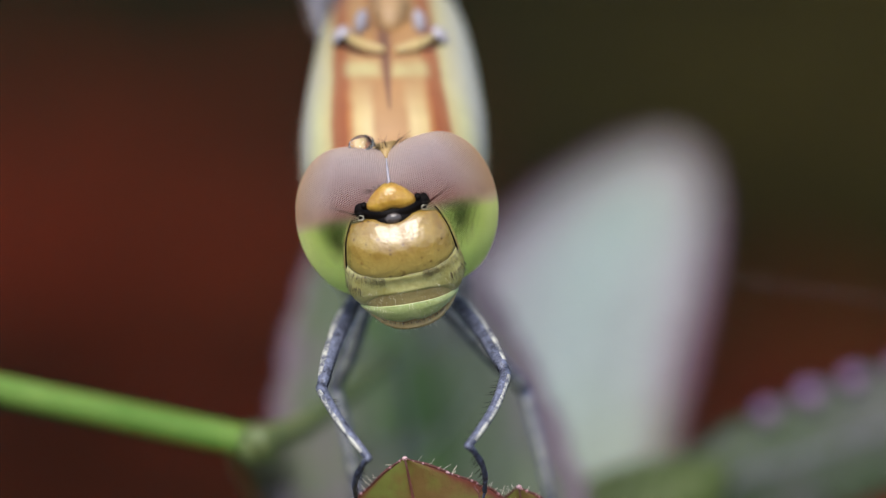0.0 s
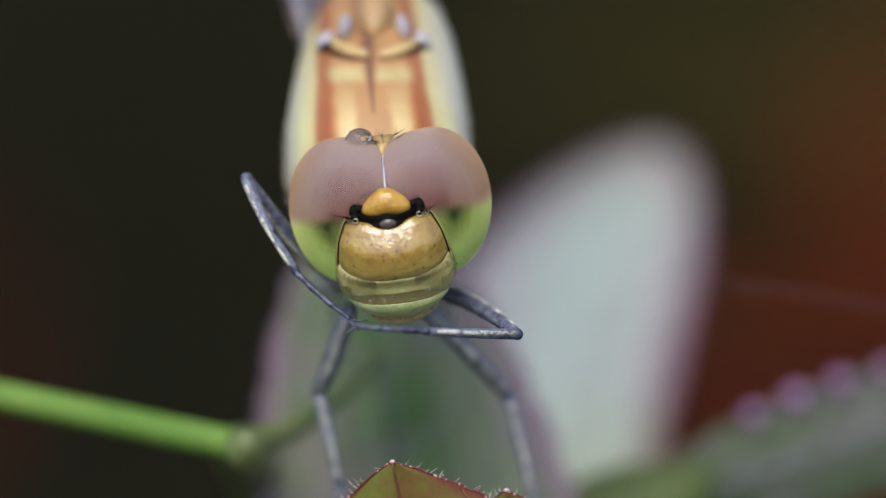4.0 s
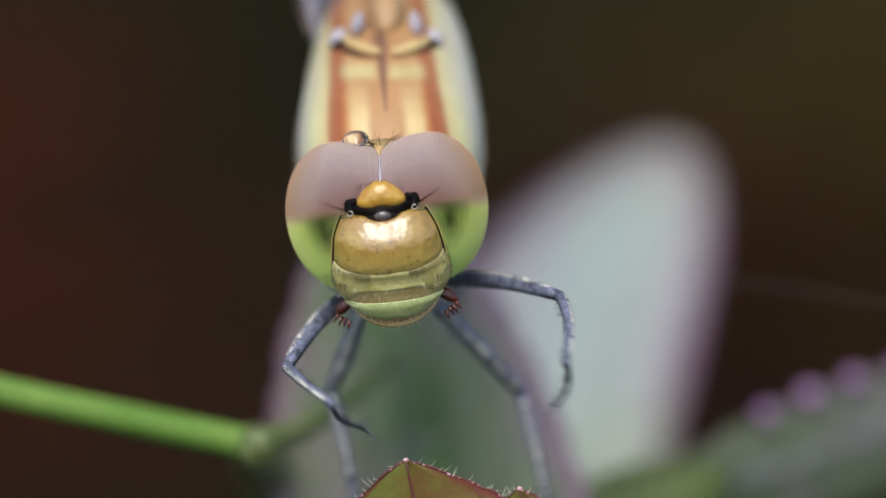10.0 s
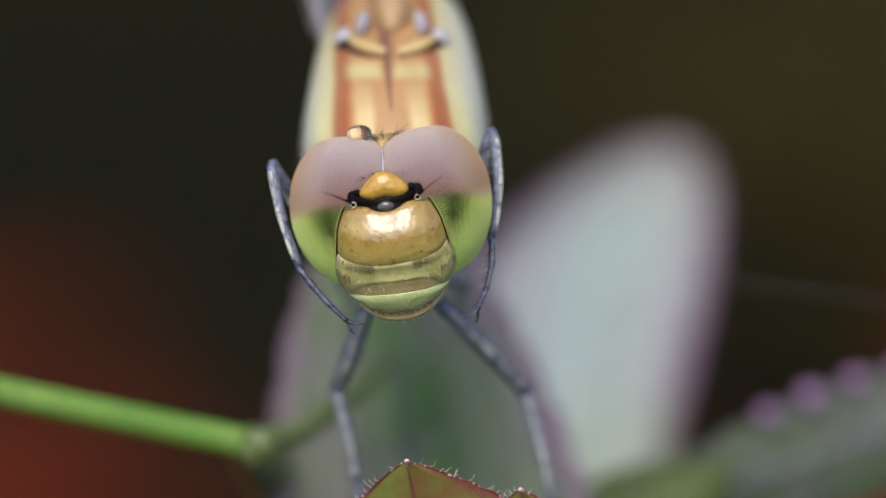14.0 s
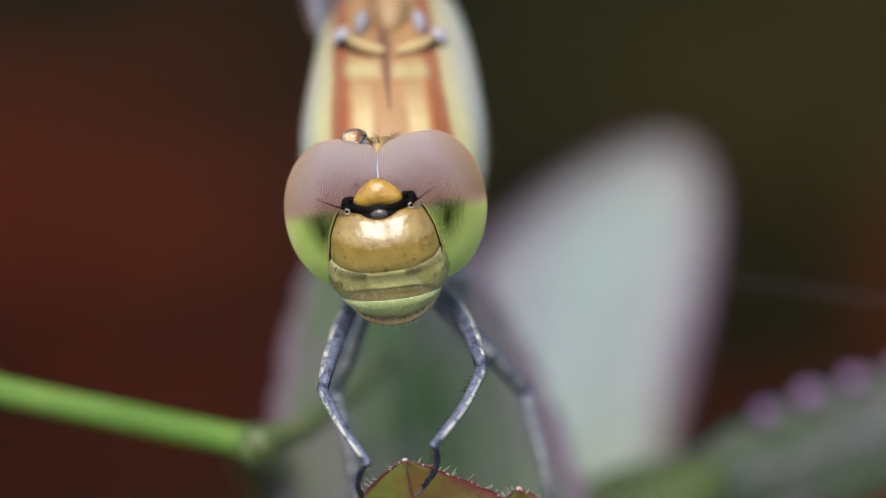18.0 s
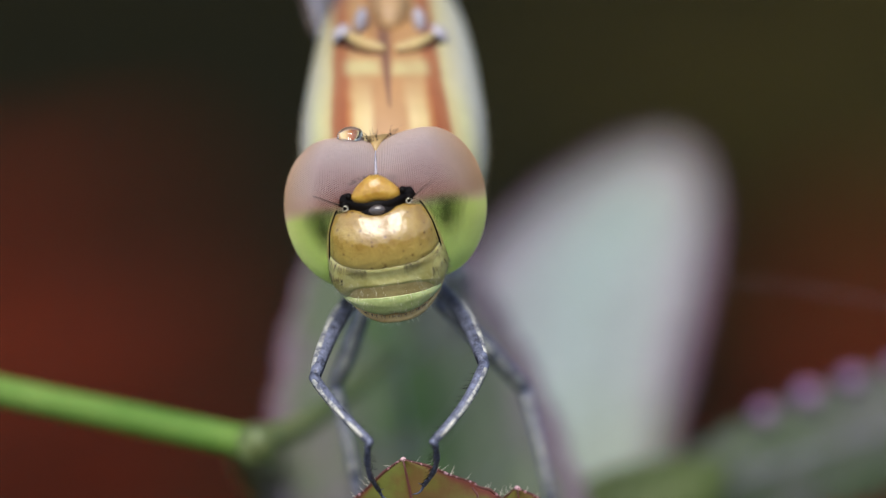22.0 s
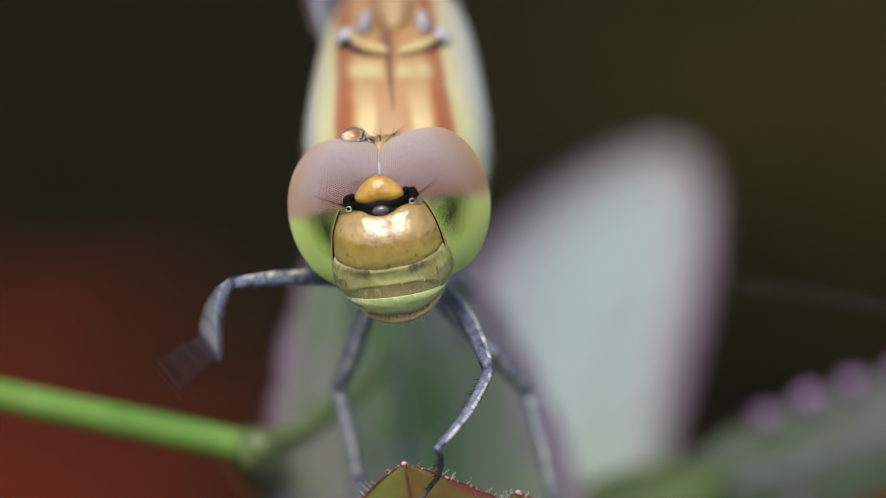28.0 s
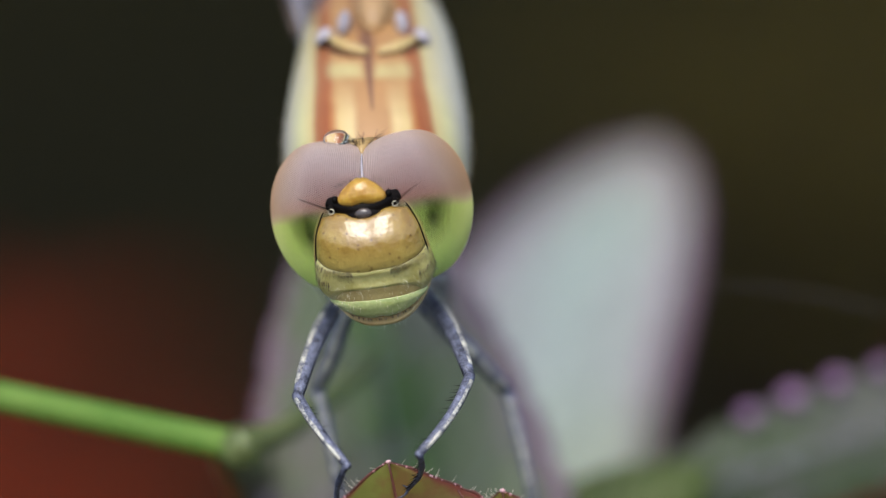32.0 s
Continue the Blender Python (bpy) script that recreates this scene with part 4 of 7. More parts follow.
def blade(name, tip, base, right, half, mat, label, teeth=9, tooth=0.35, cup=0.6, curl=0.0, vein=VEIN_PALE, hairs=0, rim=None, shape=(0.7, 0.75), sway=0.0, thick=0.12, seed=1, nx=24, ny=72, edge_mat=None, place=to_plant, owner=None, veins=7):
    """A toothed leaf from base to tip. right: the way across the blade; half: half its width. Its rim, midrib and hairs are pieces of their own."""
    rng = random.Random(seed)
    tip, base, right = Vector(tip), Vector(base), Vector(right)
    along = tip - base
    L = along.length
    along.normalize()
    right = (right - along * right.dot(along)).normalized()
    nrm = right.cross(along)
    ph = rng.uniform(0, 6)

    def outline(t):
        w = (math.sin(math.pi * min(1, t) ** shape[0]) ** shape[1]) if 0 < t < 1 else 0.0
        return max(w, 0.004)

    def tooth_at(t):
        f = (t * teeth) % 1.0
        return (f / 0.75 if f < 0.75 else (1 - f) / 0.25) - 0.5

    def point(u, t):
        w = half * outline(t)
        x = u * w + sway * math.sin(math.pi * t ** 1.1)
        if abs(u) > 0.7:
            x += math.copysign((abs(u) - 0.7) / 0.3 * tooth * tooth_at(t) * min(1, outline(t) * 1.6), u)
        h = cup * (u * u) * outline(t) + 0.12 * math.sin(t * veins * 6.28 + abs(u) * 3) * abs(u) * (1 - abs(u) * 0.5) * outline(t) + 0.1 * math.sin(u * 2 + ph + t * 5)
        return base + along * (L * t) + right * x + nrm * (h + curl * (t - 0.5) ** 2)

    bm = bmesh.new()
    uvl = bm.loops.layers.uv.new("blade")
    grid, low, uvs = [], [], {}
    for i in range(ny + 1):
        t = i / ny
        r1, r2 = [], []
        for j in range(nx + 1):
            u = 2 * j / nx - 1
            p = point(u, t)
            a, b = bm.verts.new(place(p)), bm.verts.new(place(p - nrm * thick * (1.15 - u * u)))
            uvs[a] = uvs[b] = (u, t)
            r1.append(a)
            r2.append(b)
        grid.append(r1)
        low.append(r2)
    for i in range(ny):
        for j in range(nx):
            bm.faces.new((grid[i][j], grid[i][j + 1], grid[i + 1][j + 1], grid[i + 1][j]))
            bm.faces.new((low[i][j], low[i + 1][j], low[i + 1][j + 1], low[i][j + 1]))
        bm.faces.new((grid[i][0], grid[i + 1][0], low[i + 1][0], low[i][0]))
        bm.faces.new((grid[i][nx], low[i][nx], low[i + 1][nx], grid[i + 1][nx]))
    for f in bm.faces:
        for l in f.loops:
            l[uvl].uv = uvs[l.vert]
    leaf = part(name, bm, mat, owner or plant, label)
    bm = bmesh.new()
    tube(bm, [Vector(place(point(0, i / 40) + nrm * 0.03)) for i in range(41)], [0.22 * (1 - 0.85 * i / 40) * (half / 5) ** 0.5 for i in range(41)], 8)
    part("midrib", bm, vein, leaf)
    for k in range(veins):
        for s in (-1, 1):
            bm = bmesh.new()
            t0 = 0.08 + 0.78 * k / veins
            tube(bm, [Vector(place(point(s * 0.93 * q / 10, min(0.98, t0 + 0.16 * (q / 10) ** 1.2)) + nrm * 0.02)) for q in range(11)], [0.09 * (1 - 0.7 * q / 10) * (half / 5) ** 0.5 for q in range(11)], 6)
            part("side_vein", bm, vein, leaf)
    if rim:
        for s in (-1, 1):
            bm = bmesh.new()
            pts = [Vector(place(point(s, i / (ny * 2)))) for i in range(2, ny * 2 + 1)]
            tube(bm, pts, [rim * (0.8 + 0.5 * max(0, tooth_at(i / (ny * 2)) + 0.2)) for i in range(2, ny * 2 + 1)], 6)
            part("leaf_rim", bm, edge_mat or EDGE, leaf, "reddish purple toothed edge")
    if hairs:
        knob = ellipsoid((0, 0, 0), (0.09, 0.07, 0.07), (0, 0, 0), 16, 12)
        for v in knob.verts:
            v.co = Vector(place(tip + Vector(v.co)))
        part("tip_gland", knob, GLAND_PALE, leaf, "pale pink gland at the leaf tip")
        bm = bmesh.new()
        for k in range(90):
            t, s = rng.uniform(0.4, 1.0), rng.choice((-1, 1))
            p = point(s, t) + nrm * 0.03
            r = rng.uniform(0.02, 0.05)
            ring = [Vector(place(p + along * (r * q))) for q in (-1, -0.6, 0, 0.6, 1)]
            tube(bm, ring, [r * 0.2, r * 0.8, r, r * 0.8, r * 0.2], 6)
        tagged(part("leaf_glands", bm, GLAND, leaf, "tiny pink glands along the leaf edge"), kind="stuff")
        bm = bmesh.new()
        for k in range(hairs):
            t, s = rng.uniform(0.3, 1.0), rng.choice((-1, 1))
            p = point(s, t)
            out = (right * s * 0.8 + along * rng.uniform(0.1, 0.9) + nrm * rng.uniform(-0.2, 0.6)).normalized()
            m, e = p + out * rng.uniform(0.06, 0.18), p + out * rng.uniform(0.12, 0.36) + along * rng.uniform(-0.05, 0.15)
            tube(bm, [Vector(place(p)), Vector(place(m)), Vector(place(e))], [0.011, 0.009, 0.003], 4)
        tagged(part("leaf_hairs", bm, HAIR_PALE, leaf, "short white hairs on the leaf edge"), kind="stuff")
    return leaf


# perch leaf under the front feet
blade("leaf", (-1.18, -6.50, -0.5), (1.6, -20.0, -3.5), (1, 0.05, 0.1), 5.0, BLADE_FRONT, "small green and red toothed leaf with white hairs", 12, 0.42, -0.7, 0, VEIN_RED, 170, 0.04, (1.25, 0.85), 0, 0.1, 3, 30, 120, VEIN_RED)
blade("leaf", (2.36, -7.40, -0.9), (4.2, -18.0, -3.6), (1, 0.1, 0.1), 3.0, BLADE_FRONT, "small green and red toothed leaf tip", 10, 0.3, -0.5, 0, VEIN_RED, 120, 0.035, (1.25, 0.85), 0, 0.1, 13, 20, 80, VEIN_RED)
# grey-green leaf behind the legs
blade("leaf", (-2.5, 2.2, -19.0), (1.9, -23.0, -14.0), (1, 0.02, 0.05), 5.25, BLADE_BACK, "grey-green leaf with mauve edges", 12, 0.5, -1.0, 0, VEIN_PALE, 0, 0.05, (0.95, 0.6), 0, 0.14, 5)
# tall pale leaf
blade("leaf", (8.35, 3.95, -47.0), (4.7, -16.3, -41.0), (1, 0.1, 0.1), 4.45, BLADE_PALE, "pale mint-grey leaf with a mauve edge", 10, 0.15, 0.3, 0, VEIN_MINT, 0, 0.1, (1.3, 0.55), -2.6, 0.16, 7)
# low toothed leaf, a mauve knob on each tooth
side_leaf = blade("leaf", (22.4, -3.55, -22.5), (7.4, -8.55, -21.5), (0.36, -0.93, 0.1), 1.95, BLADE_SIDE, "grey-green leaf with mauve knobs on its teeth", 10, 0.5, -0.4, 0, VEIN_MAUVE, 0, None, (0.85, 0.5), 0, 0.14, 9)


def side_knobs():
    along = Vector((15.0, 5.0, -1.0)).normalized()
    out = (Vector((-0.36, 0.93, -0.1)) - along * along.dot(Vector((-0.36, 0.93, -0.1)))).normalized()
    for k in range(2, 10):
        t = (k + 0.7) / 10
        w = 1.95 * math.sin(math.pi * t ** 0.85) ** 0.5 + 0.02
        c = Vector((7.4, -8.55, -21.4)) + along * (15.84 * t) + out * w
        r = (0.44, 0.36, 0.40, 0.47)[k % 4]
        bm = ellipsoid((0, 0, 0), (r, r * 0.8, 0.3), (0, 0, 18), 16, 12)
        for v in bm.verts:
            v.co = Vector(to_plant(Vector(v.co) + c))
        part("tooth_knob", bm, EDGE_MAUVE, side_leaf, "mauve knob on a leaf tooth")


side_knobs()


# small fresh leaf low down
blade("leaf", (9.6, -7.3, -20.0), (3.0, -10.5, -18.0), (0.4, -0.9, 0.2), 1.8, BLADE_FRESH, "small yellow-green leaf", 6, 0.1, -0.4, 0, PETIOLE, 0, None, (0.9, 0.6), 0, 0.12, 12, 12, 30)


def build_stems():
    def stalk(name, pts, r0, r1, mat, label=""):
        bm = bmesh.new()
        line = [Vector(to_plant(p)) for p in spline(pts, 8)]
        tube(bm, line, [r0 + (r1 - r0) * i / (len(line) - 1) for i in range(len(line))], 14)
        return part(name, bm, mat, plant, label)
    stalk("stem", [(-35.6, 0.36, -10.0), (-20.7, -3.01, -10.0), (-14.05, -4.57, -10.0), (-9.65, -5.5, -10.0), (-5.4, -6.38, -9.4)], 0.44, 0.52, STEM, "smooth bright green stem")
    stalk("petiole", [(-6.1, -6.2, -8.5), (-4.6, -5.75, -11.0), (-3.1, -4.7, -13.5), (-1.6, -3.4, -15.5)], 0.54, 0.22, PETIOLE, "olive leaf stalk")
    foot = SITE.inverted() @ Vector((0.0, 0.02, 0.0)) * 1000
    stalk("main_stem", [(-5.9, -6.3, -8.6), (-6.2, -6.6, -14.0), (-5.4, -8.2, -21.0), (-2.0, -16, -25), (-1.0, -40, -18.0), (foot.x, foot.y + 120, foot.z + 40), tuple(foot)], 0.6, 1.8, PETIOLE, "brownish green main stem")
    stalk("petiole", [(1.4, -20.0, -3.5), (-0.5, -30, -10), (-1.0, -40, -18.0)], 0.4, 0.5, PETIOLE)
    stalk("petiole", [(1.9, -23.0, -14.0), (-0.4, -30, -16), (-1.0, -40, -18.0)], 0.4, 0.5, PETIOLE)
    stalk("petiole", [(5.5, -16.3, -41.0), (5.0, -28, -36), (-0.5, -50, -16.0)], 0.4, 0.5, STEM)
    stalk("petiole", [(7.4, -8.55, -21.5), (4.6, -16, -22), (2.0, -25, -21), (-1.0, -40, -18.0)], 0.4, 0.5, PETIOLE)
    stalk("petiole", [(3.0, -10.5, -18.0), (1.5, -22, -19), (-1.0, -40, -18.0)], 0.3, 0.4, STEM)


build_stems()

# ---- ground and the dark growth far behind ----
def build_ground():
    bm = bmesh.new()
    N = 120
    rng = [-1 + 2 * i / N for i in range(N + 1)]
    axis = [math.copysign(abs(a) ** 5 * 400 + abs(a) * 2.0, a) for a in rng]
    rows = []
    for y in axis:
        row = []
        for x in axis:
            near = max(0.0, 1 - math.hypot(x, y) / 6)
            z = near * (0.03 * noise.noise((x * 2.2, y * 2.2, 0)) + 0.012 * noise.noise((x * 9, y * 9, 3)))
            row.append(bm.verts.new((x * 1000, (y + 0.8) * 1000, z * 1000 - 10)))
        rows.append(row)
    for i in range(N):
        for j in range(N):
            bm.faces.new((rows[i][j], rows[i][j + 1], rows[i + 1][j + 1], rows[i + 1][j]))
    ob = part("ground", bm, SOIL)
    tagged(ob, "dark damp soil", "ground", kind="structure")


build_ground()


def bush(name, base, height, mats, seed, n, spread, label, category, size=(22, 34), stalk=None):
    """A low plant: a few stalks from one base, with broad leaves."""
    rng = random.Random(seed)
    thing = tagged(new(name), label, category)
    thing.matrix_world = Matrix.Translation(base)
    for k in range(n):
        a = 2 * math.pi * k / n + rng.uniform(-0.3, 0.3)
        top = Vector((math.cos(a) * spread * rng.uniform(0.2, 1), math.sin(a) * spread * rng.uniform(0.2, 1), height * rng.uniform(0.72, 1.0))) * 1000
        bm = bmesh.new()
        pts = spline([Vector((0, 0, -15)), Vector((top.x * 0.25, top.y * 0.25, top.z * 0.55)), top], 6)
        tube(bm, pts, [1.6 - 0.9 * i / (len(pts) - 1) for i in range(len(pts))], 8)
        part("stalk", bm, stalk or PETIOLE, thing)
        L = rng.uniform(*size)
        way = Vector((math.cos(a), math.sin(a), rng.uniform(-0.1, 0.5))).normalized()
        blade("leaf", top + way * L, top, way.cross(Vector((0, 0, 1))), L * 0.3, mats[k % len(mats)], "", 8, 1.0, -2.0, 0, stalk or PETIOLE, 0, None, (0.8, 0.75), 0, 0.4, seed + k, 10, 20, None, lambda p: p, thing, 5)
    tagged(thing, group=category + "s behind")
    return thing


red_left = bush("red_leaved_plant", (-0.035, 0.50, -0.01), 0.202, [BLADE_RED], 11, 17, 0.016, "slender plant with dark red leaves", "plant", (24, 34), STALK)
red_right = bush("red_leaved_plant", (0.050, 0.50, -0.01), 0.182, [BLADE_RED], 17, 14, 0.014, "slender plant with brownish red leaves", "plant", (24, 32), STALK)
rng_b = random.Random(5)
for k in range(8):
    x = 0.03 + 0.012 * k
    bush("undergrowth_plant", (x + rng_b.uniform(-0.008, 0.008), 0.82 + rng_b.uniform(-0.05, 0.05), -0.01), 0.089 + rng_b.uniform(-0.004, 0.010), [BLADE_OLIVE], 100 + 10 * k, 5, 0.026,
         "low olive green plant on dark soil", "plant", (22, 32), STALK)


# ---- shrub added out of view, its overhang shades the ground behind ----
def build_shade_shrub():
    rng = random.Random(8)
    shrub = tagged(new("shrub"), "unseen dense dark green shrub added to shade the bare soil", "shrub")
    shrub.matrix_world = Matrix.Translation((0.5, 2.7, -0.02))
    for k in range(9):
        bm = bmesh.new()
        end = Vector((rng.uniform(-1.8, 1.8), rng.uniform(-1.9, 0.2), rng.uniform(0.9, 1.5))) * 1000
        pts = spline([Vector((rng.uniform(-90, 90), rng.uniform(-90, 90), -20)), Vector((end.x * 0.3, end.y * 0.2, end.z * 0.75)), end], 8)
        tube(bm, pts, [26 - 21 * i / (len(pts) - 1) for i in range(len(pts))], 8)
        part("branch", bm, PETIOLE, shrub)
    # dense leaves, added to block sun and sky from the soil behind
    verts, faces = [], []
    for k in range(17500):
        x, y = rng.uniform(-3.2, 2.4), rng.uniform(-2.25, 1.2)
        reach = ((x + 0.4) / 2.6) ** 2 + ((y + 0.55) / 1.72) ** 2
        if reach > 0.92 + 0.8 * noise.noise((x * 1.3, y * 1.3, 5)) + 0.35 * max(0, 1 - abs(x + 0.45)) * (y < -1.0):
            continue
        z = 0.46 + 0.08 * max(0, y + 2.1) + rng.uniform(0, 0.6) * (1.15 - min(1, reach) * 0.5) + 0.06 * noise.noise((x * 1.5, y * 1.5, 0))
        if y > 0.2:
            z = rng.uniform(0.1, 1.6)
        c = Vector((x, y, z)) * 1000
        a, tilt, L = rng.uniform(0, 6.28), rng.uniform(-0.6, 0.6), rng.uniform(45, 85)
        d = Vector((math.cos(a), math.sin(a), tilt)).normalized()
        w = d.cross(Vector((rng.uniform(-0.4, 0.4), rng.uniform(-0.4, 0.4), 1))).normalized() * L * 0.3
        n = w.cross(d).normalized() * L * 0.08
        i = len(verts)
        verts += [c, c + d * L * 0.45 + w - n, c + d * L, c + d * L * 0.45 - w - n, c + d * L * 0.5 + n]
        faces += [(i, i + 1, i + 4), (i + 1, i + 2, i + 4), (i + 2, i + 3, i + 4), (i + 3, i, i + 4)]
    me = bpy.data.meshes.new("shade_crown")
    me.from_pydata([tuple(v * MM) for v in verts], [], faces)
    me.materials.append(FOLIAGE)
    shade_crown = new("shade_crown", me)
    shade_crown.parent = shrub
    tagged(shade_crown, kind="stuff")


FOLIAGE = mottled("foliage", (0.035, 0.055, 0.012), (0.06, 0.085, 0.02), 8, 0.55)
build_shade_shrub()


# ---- a spider's thread between the leaves ----
def build_thread():
    bm = bmesh.new()
    pts = [Vector(p) for p in spline([(9.3, -1.0, -14.0), (12.5, -1.35, -14.0), (16.0, -2.1, -13.5), (21.0, -3.5, -13.0)], 10)]
    tube(bm, pts, [0.005] * len(pts), 6)
    ob = tagged(part("spider_thread", bm, SCLERITE), "thin pale spider thread strung between leaves", "spider thread")
    ob.matrix_world = SITE


build_thread()


